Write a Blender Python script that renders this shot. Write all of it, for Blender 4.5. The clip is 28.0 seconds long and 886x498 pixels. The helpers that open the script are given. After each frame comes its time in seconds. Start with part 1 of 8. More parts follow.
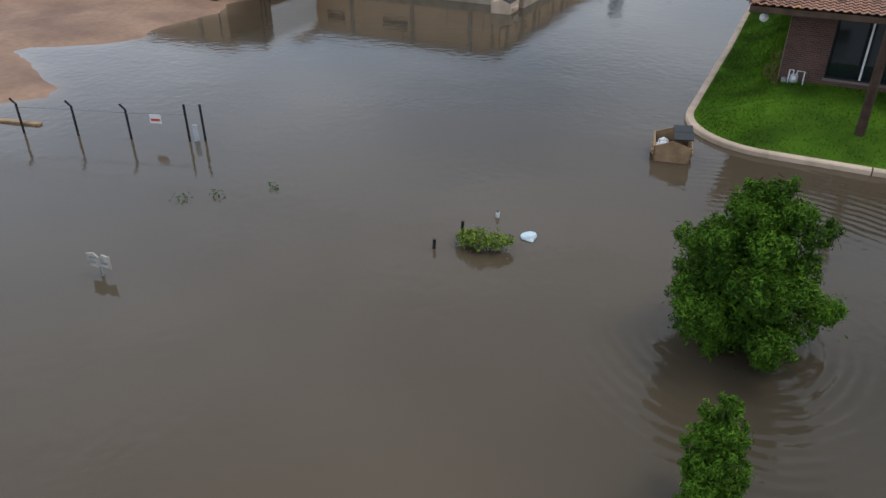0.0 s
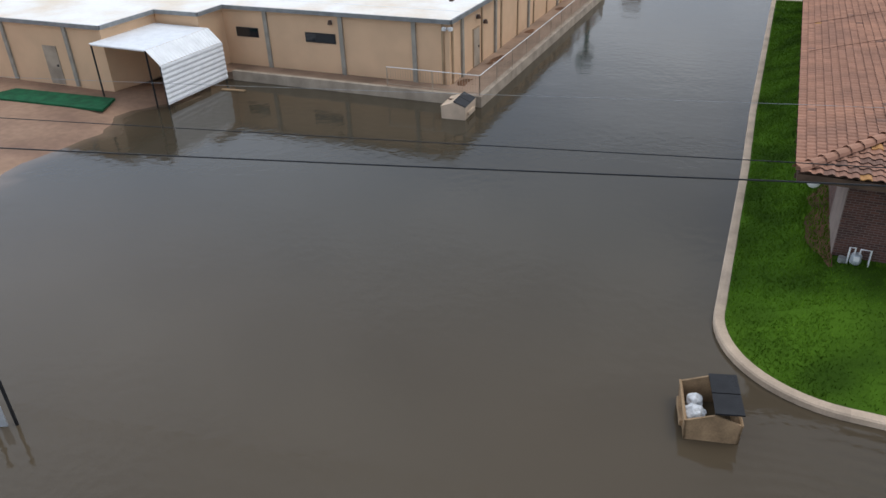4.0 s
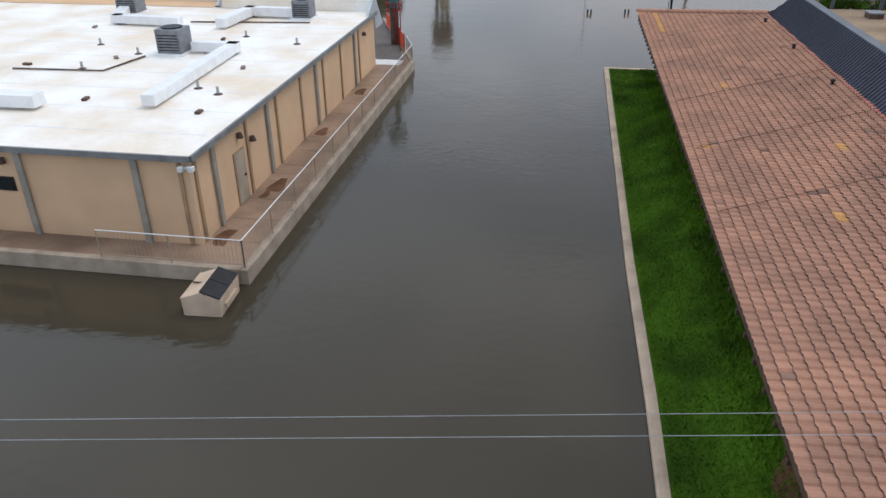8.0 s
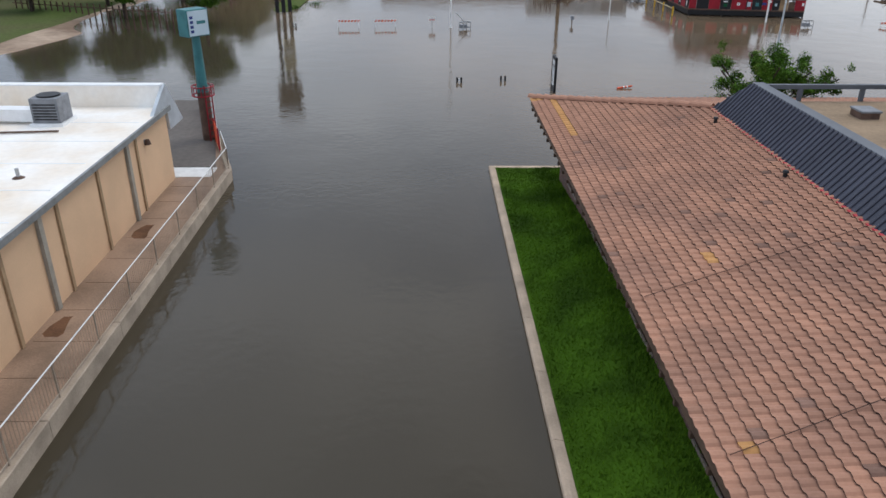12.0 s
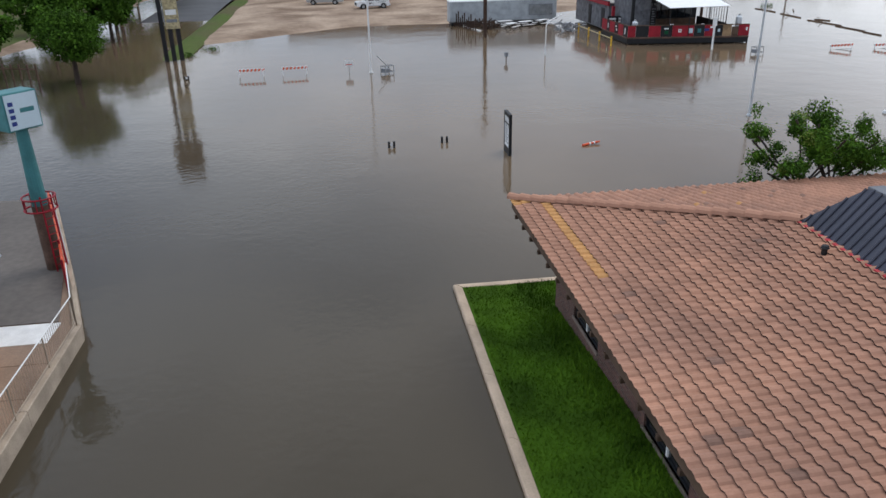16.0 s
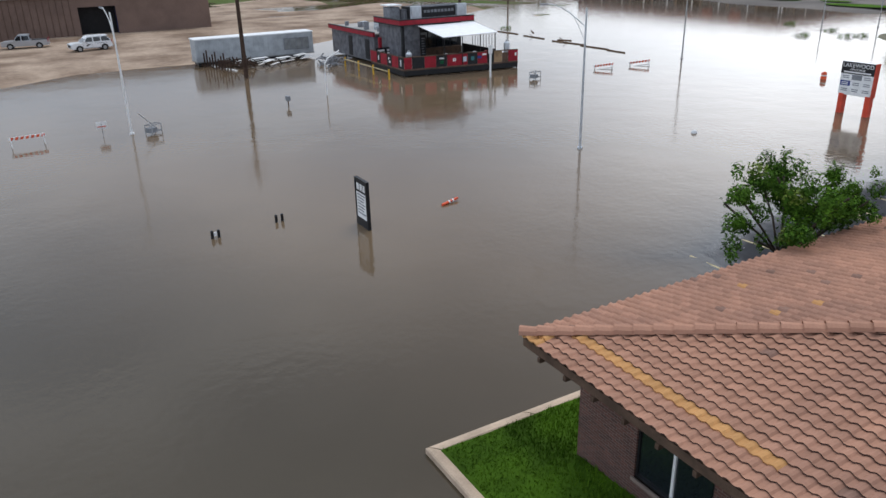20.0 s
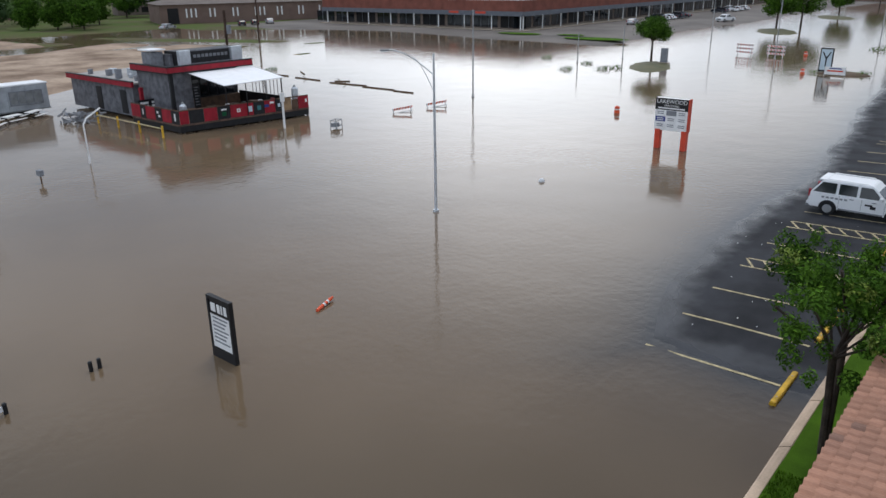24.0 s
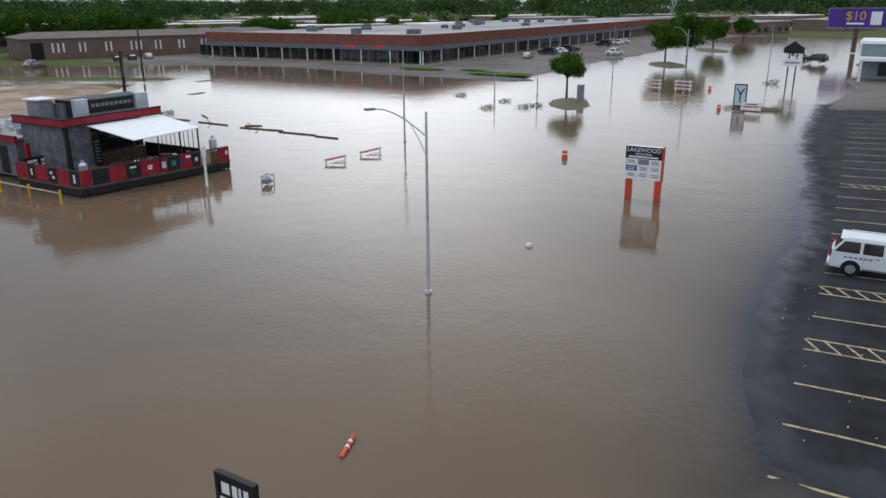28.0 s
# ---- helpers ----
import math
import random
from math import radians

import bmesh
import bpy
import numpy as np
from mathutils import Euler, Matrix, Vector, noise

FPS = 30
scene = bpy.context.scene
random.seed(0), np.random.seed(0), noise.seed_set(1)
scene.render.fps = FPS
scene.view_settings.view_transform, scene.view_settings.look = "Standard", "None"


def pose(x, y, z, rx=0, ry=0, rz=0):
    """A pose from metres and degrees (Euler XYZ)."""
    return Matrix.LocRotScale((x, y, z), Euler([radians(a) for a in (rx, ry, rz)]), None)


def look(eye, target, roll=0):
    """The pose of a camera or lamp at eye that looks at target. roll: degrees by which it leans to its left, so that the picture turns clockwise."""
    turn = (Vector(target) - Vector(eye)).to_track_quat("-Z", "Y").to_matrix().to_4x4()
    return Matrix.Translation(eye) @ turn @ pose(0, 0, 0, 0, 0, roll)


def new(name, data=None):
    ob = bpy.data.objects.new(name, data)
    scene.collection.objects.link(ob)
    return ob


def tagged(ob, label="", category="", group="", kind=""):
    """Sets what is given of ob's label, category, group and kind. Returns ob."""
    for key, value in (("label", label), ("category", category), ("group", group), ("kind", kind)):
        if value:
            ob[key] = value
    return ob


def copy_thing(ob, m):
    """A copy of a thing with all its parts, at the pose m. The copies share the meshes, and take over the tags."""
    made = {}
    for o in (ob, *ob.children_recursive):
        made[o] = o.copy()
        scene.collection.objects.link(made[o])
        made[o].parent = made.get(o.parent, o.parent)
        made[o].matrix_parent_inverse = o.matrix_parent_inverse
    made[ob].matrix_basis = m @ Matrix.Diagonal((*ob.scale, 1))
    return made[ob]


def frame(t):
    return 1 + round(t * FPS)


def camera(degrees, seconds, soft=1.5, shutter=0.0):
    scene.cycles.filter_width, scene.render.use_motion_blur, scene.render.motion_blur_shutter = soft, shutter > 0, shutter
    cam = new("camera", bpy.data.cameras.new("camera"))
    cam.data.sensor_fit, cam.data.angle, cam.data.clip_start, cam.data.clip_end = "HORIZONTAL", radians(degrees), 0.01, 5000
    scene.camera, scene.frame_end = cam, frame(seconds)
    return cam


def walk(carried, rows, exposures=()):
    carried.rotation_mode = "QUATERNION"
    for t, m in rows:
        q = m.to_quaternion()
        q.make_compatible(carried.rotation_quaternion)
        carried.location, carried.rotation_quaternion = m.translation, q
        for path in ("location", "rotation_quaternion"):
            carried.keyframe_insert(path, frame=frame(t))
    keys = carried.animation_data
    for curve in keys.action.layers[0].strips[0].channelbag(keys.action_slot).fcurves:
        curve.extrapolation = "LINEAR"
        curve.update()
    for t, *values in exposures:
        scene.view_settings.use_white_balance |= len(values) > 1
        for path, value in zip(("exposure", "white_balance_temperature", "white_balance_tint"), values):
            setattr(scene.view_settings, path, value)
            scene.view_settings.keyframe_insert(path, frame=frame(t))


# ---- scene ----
cam = camera(61.9, 28.0)
PATH = [
    (0, (4.034, -72.034, 9.961), (3.26, -70.491, 8.951), -0.1),
    (0.5, (3.51, -70.475, 10.148), (2.723, -68.934, 9.145), -0.3),
    (1, (2.972, -69.258, 10.496), (2.188, -67.713, 9.497), -0.4),
    (1.5, (2.448, -68.035, 10.801), (1.669, -66.484, 9.807), -0.5),
    (2, (1.967, -66.766, 11.127), (1.195, -65.21, 10.136), -0.7),
    (2.5, (1.485, -65.49, 11.411), (0.715, -63.933, 10.421), -0.9),
    (4.5, (-0.039, -60.274, 12.267), (-0.708, -58.676, 11.267), -2.0),
    (5, (-0.388, -58.71, 12.347), (-0.995, -57.086, 11.351), -1.6),
    (5.5, (-0.856, -57.318, 12.375), (-1.382, -55.661, 11.386), -1.2),
    (6, (-1.284, -55.653, 12.28), (-1.749, -53.972, 11.3), -0.8),
    (6.5, (-1.681, -53.873, 12.38), (-2.094, -52.177, 11.404), -0.7),
    (7, (-2.0, -52.055, 12.343), (-2.369, -50.342, 11.381), -0.6),
    (7.5, (-2.218, -50.252, 12.385), (-2.546, -48.525, 11.43), -0.5),
    (8, (-2.432, -48.374, 12.405), (-2.724, -46.637, 11.459), -0.4),
    (8.5, (-2.635, -46.529, 12.448), (-2.89, -44.781, 11.509), -0.4),
    (9, (-2.783, -44.719, 12.476), (-2.992, -42.962, 11.544), -0.4),
    (9.5, (-2.934, -43.022, 12.483), (-3.094, -41.256, 11.559), -0.3),
    (10, (-3.0, -41.226, 12.504), (-3.112, -39.452, 11.587), -0.1),
    (10.5, (-3.184, -39.559, 12.387), (-3.237, -37.775, 11.484), 0.2),
    (11, (-2.957, -37.752, 12.132), (-2.979, -35.957, 11.25), 0.3),
    (11.5, (-2.893, -36.027, 12.1), (-2.892, -34.227, 11.229), 0.3),
    (12, (-2.916, -34.31, 11.995), (-2.879, -32.504, 11.136), 0.4),
    (12.5, (-2.772, -32.654, 11.929), (-2.72, -30.844, 11.08), 0.3),
    (14.5, (-2.772, -26.543, 11.742), (-2.636, -24.724, 10.923), -0.3),
    (15, (-2.927, -25.339, 11.836), (-2.76, -23.52, 11.023), -0.6),
    (15.5, (-3.106, -24.292, 11.902), (-2.905, -22.473, 11.095), -0.9),
    (16, (-3.445, -23.329, 11.905), (-3.203, -21.513, 11.102), -1.1),
    (16.5, (-3.927, -22.462, 11.908), (-3.638, -20.651, 11.112), -1.0),
    (17, (-4.417, -21.484, 11.916), (-4.076, -19.679, 11.127), -1.0),
    (17.5, (-4.916, -20.404, 11.976), (-4.526, -18.606, 11.192), -1.0),
    (18, (-5.467, -19.288, 12.054), (-4.998, -17.506, 11.276), -1.0),
    (18.5, (-5.947, -18.043, 12.136), (-5.363, -16.294, 11.36), -1.2),
    (19, (-6.439, -16.781, 12.208), (-5.749, -15.07, 11.436), -1.4),
    (19.5, (-6.905, -15.458, 12.284), (-6.101, -13.795, 11.516), -1.4),
    (20, (-7.264, -14.078, 12.302), (-6.356, -12.467, 11.539), -1.4),
    (20.5, (-7.524, -12.738, 12.315), (-6.518, -11.184, 11.558), -1.4),
    (21, (-7.585, -11.338, 12.319), (-6.478, -9.85, 11.57), -1.3),
    (21.5, (-7.582, -10.067, 12.392), (-6.382, -8.65, 11.649), -1.2),
    (22, (-7.429, -8.758, 12.411), (-6.146, -7.412, 11.675), -1.1),
    (22.5, (-7.295, -7.593, 12.396), (-5.947, -6.308, 11.667), -0.9),
    (24.5, (-6.772, -2.866, 12.408), (-5.315, -1.679, 11.723), -0.7),
    (25, (-6.669, -1.765, 12.498), (-5.183, -0.61, 11.821), -0.6),
    (25.5, (-6.366, -0.7, 12.55), (-4.853, 0.425, 11.883), -0.6),
    (26, (-6.147, 0.323, 12.652), (-4.607, 1.415, 11.992), -0.5),
    (26.5, (-5.874, 1.338, 12.68), (-4.305, 2.395, 12.03), -0.5),
    (27, (-5.468, 2.403, 12.766), (-3.872, 3.424, 12.124), -0.5),
    (27.5, (-5.312, 3.372, 12.889), (-3.693, 4.36, 12.255), -0.4),
    (28, (-4.828, 4.383, 13.047), (-3.192, 5.349, 12.421), -0.4),
]
walk(cam, [(t, look(eye, target, roll)) for t, eye, target, roll in PATH], [(0, 0), (22, 0), (25, -0.18), (28, -0.2)])

# ---- world, sun ----
SUN_EL, SUN_AZ = radians(63), radians(56)
world = bpy.data.worlds.new("overcast_sky")
scene.world = world
world.use_nodes = True
wn, wl = world.node_tree.nodes, world.node_tree.links
wn.clear()
w_out = wn.new("ShaderNodeOutputWorld")
w_bg = wn.new("ShaderNodeBackground")
w_sky = wn.new("ShaderNodeTexSky")
w_sky.sky_type, w_sky.sun_disc = "NISHITA", False
w_sky.sun_elevation, w_sky.sun_rotation = SUN_EL, SUN_AZ
w_sky.air_density, w_sky.dust_density = 1.0, 3.0
w_tc = wn.new("ShaderNodeTexCoord")
w_map = wn.new("ShaderNodeMapping")
w_map.inputs["Scale"].default_value = (1.0, 1.0, 2.6)
w_noise = wn.new("ShaderNodeTexNoise")
w_noise.inputs["Scale"].default_value, w_noise.inputs["Detail"].default_value = 2.1, 6.0
w_ramp = wn.new("ShaderNodeValToRGB")
w_ramp.color_ramp.elements[0].position, w_ramp.color_ramp.elements[0].color = 0.36, (2.9, 3.8, 5.3, 1)
w_ramp.color_ramp.elements[1].position, w_ramp.color_ramp.elements[1].color = 0.66, (8.7, 9.3, 10.2, 1)
w_mix = wn.new("ShaderNodeMix")
w_mix.data_type = "RGBA"
w_mix.inputs["Factor"].default_value = 0.86
wl.new(w_tc.outputs["Generated"], w_map.inputs["Vector"])
wl.new(w_map.outputs["Vector"], w_noise.inputs["Vector"])
wl.new(w_noise.outputs["Fac"], w_ramp.inputs["Fac"])
wl.new(w_sky.outputs["Color"], w_mix.inputs[6])
wl.new(w_ramp.outputs["Color"], w_mix.inputs[7])
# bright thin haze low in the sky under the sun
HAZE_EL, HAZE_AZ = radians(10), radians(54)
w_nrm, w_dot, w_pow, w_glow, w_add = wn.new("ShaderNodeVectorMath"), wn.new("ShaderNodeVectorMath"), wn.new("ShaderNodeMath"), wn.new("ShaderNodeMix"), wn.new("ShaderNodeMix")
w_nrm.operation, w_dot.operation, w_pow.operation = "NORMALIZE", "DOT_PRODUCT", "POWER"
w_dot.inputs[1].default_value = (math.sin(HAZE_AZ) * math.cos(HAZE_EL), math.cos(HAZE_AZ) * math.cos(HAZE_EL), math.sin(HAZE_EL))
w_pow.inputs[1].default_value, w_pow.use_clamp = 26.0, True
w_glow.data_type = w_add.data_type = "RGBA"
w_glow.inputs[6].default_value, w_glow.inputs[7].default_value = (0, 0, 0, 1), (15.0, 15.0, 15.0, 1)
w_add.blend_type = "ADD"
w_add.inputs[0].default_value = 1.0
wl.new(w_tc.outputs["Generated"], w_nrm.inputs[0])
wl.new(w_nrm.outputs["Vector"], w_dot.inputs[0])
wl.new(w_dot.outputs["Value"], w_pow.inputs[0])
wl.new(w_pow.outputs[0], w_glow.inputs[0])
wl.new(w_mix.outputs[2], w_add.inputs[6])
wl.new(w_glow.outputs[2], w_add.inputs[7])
# thinner cloud to the west, where the sky is paler
WEST_EL, WEST_AZ = radians(24), radians(-62)
v_dot, v_pow, v_glow, v_add = wn.new("ShaderNodeVectorMath"), wn.new("ShaderNodeMath"), wn.new("ShaderNodeMix"), wn.new("ShaderNodeMix")
v_dot.operation, v_pow.operation, v_pow.use_clamp = "DOT_PRODUCT", "POWER", True
v_dot.inputs[1].default_value = (math.sin(WEST_AZ) * math.cos(WEST_EL), math.cos(WEST_AZ) * math.cos(WEST_EL), math.sin(WEST_EL))
v_pow.inputs[1].default_value = 5.0
v_glow.data_type = v_add.data_type = "RGBA"
v_glow.inputs[6].default_value, v_glow.inputs[7].default_value = (0, 0, 0, 1), (3.4, 4.0, 4.9, 1)
v_add.blend_type = "ADD"
v_add.inputs[0].default_value = 1.0
wl.new(w_nrm.outputs["Vector"], v_dot.inputs[0])
wl.new(v_dot.outputs["Value"], v_pow.inputs[0])
wl.new(v_pow.outputs[0], v_glow.inputs[0])
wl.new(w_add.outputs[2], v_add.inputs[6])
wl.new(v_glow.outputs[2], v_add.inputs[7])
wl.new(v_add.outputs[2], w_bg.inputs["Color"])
w_bg.inputs["Strength"].default_value = 0.123
wl.new(w_bg.outputs["Background"], w_out.inputs["Surface"])

sun = new("sun", bpy.data.lights.new("sun", "SUN"))
sun.data.energy, sun.data.angle, sun.data.color = 1.0, radians(25), (1.0, 0.96, 0.9)
sun.matrix_world = look((0, 0, 60), (-60 * math.sin(SUN_AZ) / math.tan(SUN_EL), -60 * math.cos(SUN_AZ) / math.tan(SUN_EL), 0))
scene.view_settings.exposure = 0.0


# ---- materials ----
def mat(name, col, rough=0.7, scale=4.0, var=0.18, fine=40.0, bump=0.15, metal=0.0, col2=None, random_obj=0.0, island=0.0, spec=0.3):
    """A procedural surface: two scales of colour variation, bump, optional random tint by piece."""
    m = bpy.data.materials.new(name)
    m.use_nodes = True
    n, l = m.node_tree.nodes, m.node_tree.links
    bs = n["Principled BSDF"]
    tc = n.new("ShaderNodeTexCoord")
    n1, n2 = n.new("ShaderNodeTexNoise"), n.new("ShaderNodeTexNoise")
    n1.inputs["Scale"].default_value, n1.inputs["Detail"].default_value = scale, 5
    n2.inputs["Scale"].default_value, n2.inputs["Detail"].default_value = fine, 3
    src = "Object"
    l.new(tc.outputs[src], n1.inputs["Vector"])
    l.new(tc.outputs[src], n2.inputs["Vector"])
    mx = n.new("ShaderNodeMix")
    mx.data_type = "RGBA"
    c2 = col2 or tuple(c * (1 - 2 * var) for c in col)
    mx.inputs[6].default_value, mx.inputs[7].default_value = (*col, 1), (*c2, 1)
    rp = n.new("ShaderNodeMapRange")
    rp.inputs[1].default_value, rp.inputs[2].default_value = 0.38, 0.66
    l.new(n1.outputs["Fac"], rp.inputs[0])
    l.new(rp.outputs[0], mx.inputs[0])
    hs = n.new("ShaderNodeHueSaturation")
    l.new(mx.outputs[2], hs.inputs["Color"])
    vr = n.new("ShaderNodeMapRange")
    vr.inputs[1].default_value, vr.inputs[2].default_value = 0.25, 0.75
    vr.inputs[3].default_value, vr.inputs[4].default_value = 1 - var * 0.7, 1 + var * 0.7
    l.new(n2.outputs["Fac"], vr.inputs[0])
    last = vr.outputs[0]
    for amount, node, out in ((random_obj, "ShaderNodeObjectInfo", "Random"), (island, "ShaderNodeNewGeometry", "Random Per Island")):
        if amount:
            rn, r2, mu = n.new(node), n.new("ShaderNodeMapRange"), n.new("ShaderNodeMath")
            r2.inputs[3].default_value, r2.inputs[4].default_value = 1 - amount, 1 + amount
            mu.operation = "MULTIPLY"
            l.new(rn.outputs[out], r2.inputs[0])
            l.new(r2.outputs[0], mu.inputs[0])
            l.new(last, mu.inputs[1])
            last = mu.outputs[0]
    l.new(last, hs.inputs["Value"])
    l.new(hs.outputs["Color"], bs.inputs["Base Color"])
    bs.inputs["Roughness"].default_value, bs.inputs["Metallic"].default_value = rough, metal
    bs.inputs["Specular IOR Level"].default_value = spec
    if bump:
        bp = n.new("ShaderNodeBump")
        bp.inputs["Strength"].default_value, bp.inputs["Distance"].default_value = bump, 0.02
        l.new(n2.outputs["Fac"], bp.inputs["Height"])
        l.new(bp.outputs["Normal"], bs.inputs["Normal"])
    return m


def glass_mat(name, col, rough=0.05):
    m = bpy.data.materials.new(name)
    m.use_nodes = True
    bs = m.node_tree.nodes["Principled BSDF"]
    bs.inputs["Base Color"].default_value, bs.inputs["Roughness"].default_value = (*col, 1), rough
    bs.inputs["Specular IOR Level"].default_value = 0.7
    return m


def water_mat():
    m = bpy.data.materials.new("flood_water")
    m.use_nodes = True
    n, l = m.node_tree.nodes, m.node_tree.links
    n.clear()
    out = n.new("ShaderNodeOutputMaterial")
    dif, gl = n.new("ShaderNodeBsdfDiffuse"), n.new("ShaderNodeBsdfGlossy")
    top, fr = n.new("ShaderNodeMixShader"), n.new("ShaderNodeFresnel")
    fr.inputs["IOR"].default_value = 1.333
    gl.inputs["Roughness"].default_value, gl.inputs["Color"].default_value = 0.065, (1, 1, 1, 1)
    tc = n.new("ShaderNodeTexCoord")
    big, cm, at_s, at_c, mm = n.new("ShaderNodeTexNoise"), n.new("ShaderNodeMix"), n.new("ShaderNodeAttribute"), n.new("ShaderNodeAttribute"), n.new("ShaderNodeMath")
    at_s.attribute_name, at_c.attribute_name = "tone", "clarity"
    cm.data_type = "RGBA"
    big.inputs["Scale"].default_value, big.inputs["Detail"].default_value = 0.05, 5
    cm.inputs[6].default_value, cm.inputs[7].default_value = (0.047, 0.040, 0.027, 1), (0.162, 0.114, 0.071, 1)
    rg = n.new("ShaderNodeMapRange")
    rg.inputs[1].default_value, rg.inputs[2].default_value = 0.3, 0.7
    rg.inputs[3].default_value, rg.inputs[4].default_value = 0.7, 1.25
    l.new(tc.outputs["Object"], big.inputs["Vector"])
    l.new(big.outputs["Fac"], rg.inputs[0])
    mm.operation = "MULTIPLY"
    l.new(rg.outputs[0], mm.inputs[0])
    l.new(at_s.outputs["Fac"], mm.inputs[1])
    l.new(mm.outputs[0], cm.inputs[0])
    bed, at_b, cb = n.new("ShaderNodeMix"), n.new("ShaderNodeAttribute"), n.new("ShaderNodeMix")
    bed.data_type = cb.data_type = "RGBA"
    at_b.attribute_name = "paved"
    bed.inputs[6].default_value, bed.inputs[7].default_value = (0.17, 0.12, 0.085, 1), (0.02, 0.021, 0.024, 1)
    l.new(at_b.outputs["Fac"], bed.inputs[0])
    l.new(at_c.outputs["Fac"], cb.inputs[0])
    l.new(cm.outputs[2], cb.inputs[6])
    l.new(bed.outputs[2], cb.inputs[7])
    l.new(cb.outputs[2], dif.inputs["Color"])
    w1, w2, ad, bp = n.new("ShaderNodeTexNoise"), n.new("ShaderNodeTexNoise"), n.new("ShaderNodeMath"), n.new("ShaderNodeBump")
    w1.inputs["Scale"].default_value, w1.inputs["Detail"].default_value = 2.6, 3
    w2.inputs["Scale"].default_value, w2.inputs["Detail"].default_value = 0.28, 2
    ad.operation = "MULTIPLY_ADD"
    ad.inputs[1].default_value = 2.5
    l.new(tc.outputs["Object"], w1.inputs["Vector"])
    l.new(tc.outputs["Object"], w2.inputs["Vector"])
    l.new(w2.outputs["Fac"], ad.inputs[0])
    # rings of ripples that run out from the drowned trees and the kerb corner
    at_r, ring, rip = n.new("ShaderNodeAttribute"), n.new("ShaderNodeTexWave"), n.new("ShaderNodeMath")
    at_r.attribute_name = "ripple"
    ring.wave_type, ring.rings_direction = "RINGS", "Z"
    ring.inputs["Scale"].default_value, ring.inputs["Distortion"].default_value, ring.inputs["Detail"].default_value, ring.inputs["Detail Scale"].default_value = 0.9, 5.0, 2.0, 0.6
    mp = n.new("ShaderNodeMapping")
    mp.inputs["Location"].default_value = (-3.9, 57.4, 0)
    l.new(tc.outputs["Object"], mp.inputs["Vector"])
    l.new(mp.outputs["Vector"], ring.inputs["Vector"])
    rip.operation = "MULTIPLY_ADD"
    l.new(ring.outputs["Fac"], rip.inputs[0])
    l.new(at_r.outputs["Fac"], rip.inputs[1])
    l.new(w1.outputs["Fac"], rip.inputs[2])
    l.new(rip.outputs[0], ad.inputs[2])
    bp.inputs["Strength"].default_value, bp.inputs["Distance"].default_value = 0.45, 0.02
    l.new(ad.outputs[0], bp.inputs["Height"])
    for node in (gl, fr):
        l.new(bp.outputs["Normal"], node.inputs["Normal"])
    l.new(fr.outputs[0], top.inputs[0])
    l.new(dif.outputs[0], top.inputs[1])
    l.new(gl.outputs[0], top.inputs[2])
    l.new(top.outputs[0], out.inputs["Surface"])
    return m


def depth_faded(m, lo, hi, tone, wet=0.0):
    """Low parts fade to a mud colour, painting in the veil of murky water; a film of water keeps it glossy up to the
    height wet.
    """
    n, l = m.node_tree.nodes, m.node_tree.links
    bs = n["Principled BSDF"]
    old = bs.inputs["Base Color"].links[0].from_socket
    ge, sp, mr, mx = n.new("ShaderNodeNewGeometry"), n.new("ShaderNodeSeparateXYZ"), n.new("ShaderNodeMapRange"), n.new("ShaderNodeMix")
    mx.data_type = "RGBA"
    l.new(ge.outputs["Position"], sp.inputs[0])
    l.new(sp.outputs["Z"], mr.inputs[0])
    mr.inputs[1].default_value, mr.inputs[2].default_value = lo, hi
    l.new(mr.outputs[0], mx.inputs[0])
    mx.inputs[6].default_value = (*tone, 1)
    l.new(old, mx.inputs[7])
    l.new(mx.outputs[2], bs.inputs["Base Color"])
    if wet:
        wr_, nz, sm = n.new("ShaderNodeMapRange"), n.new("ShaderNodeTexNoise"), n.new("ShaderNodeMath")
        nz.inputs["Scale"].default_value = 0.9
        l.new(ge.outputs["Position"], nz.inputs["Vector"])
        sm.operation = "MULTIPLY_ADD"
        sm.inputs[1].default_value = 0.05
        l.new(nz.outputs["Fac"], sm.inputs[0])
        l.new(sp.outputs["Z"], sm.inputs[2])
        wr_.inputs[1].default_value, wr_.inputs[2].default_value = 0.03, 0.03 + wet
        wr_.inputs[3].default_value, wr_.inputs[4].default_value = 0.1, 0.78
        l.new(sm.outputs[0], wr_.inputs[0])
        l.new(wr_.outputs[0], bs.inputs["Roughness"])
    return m


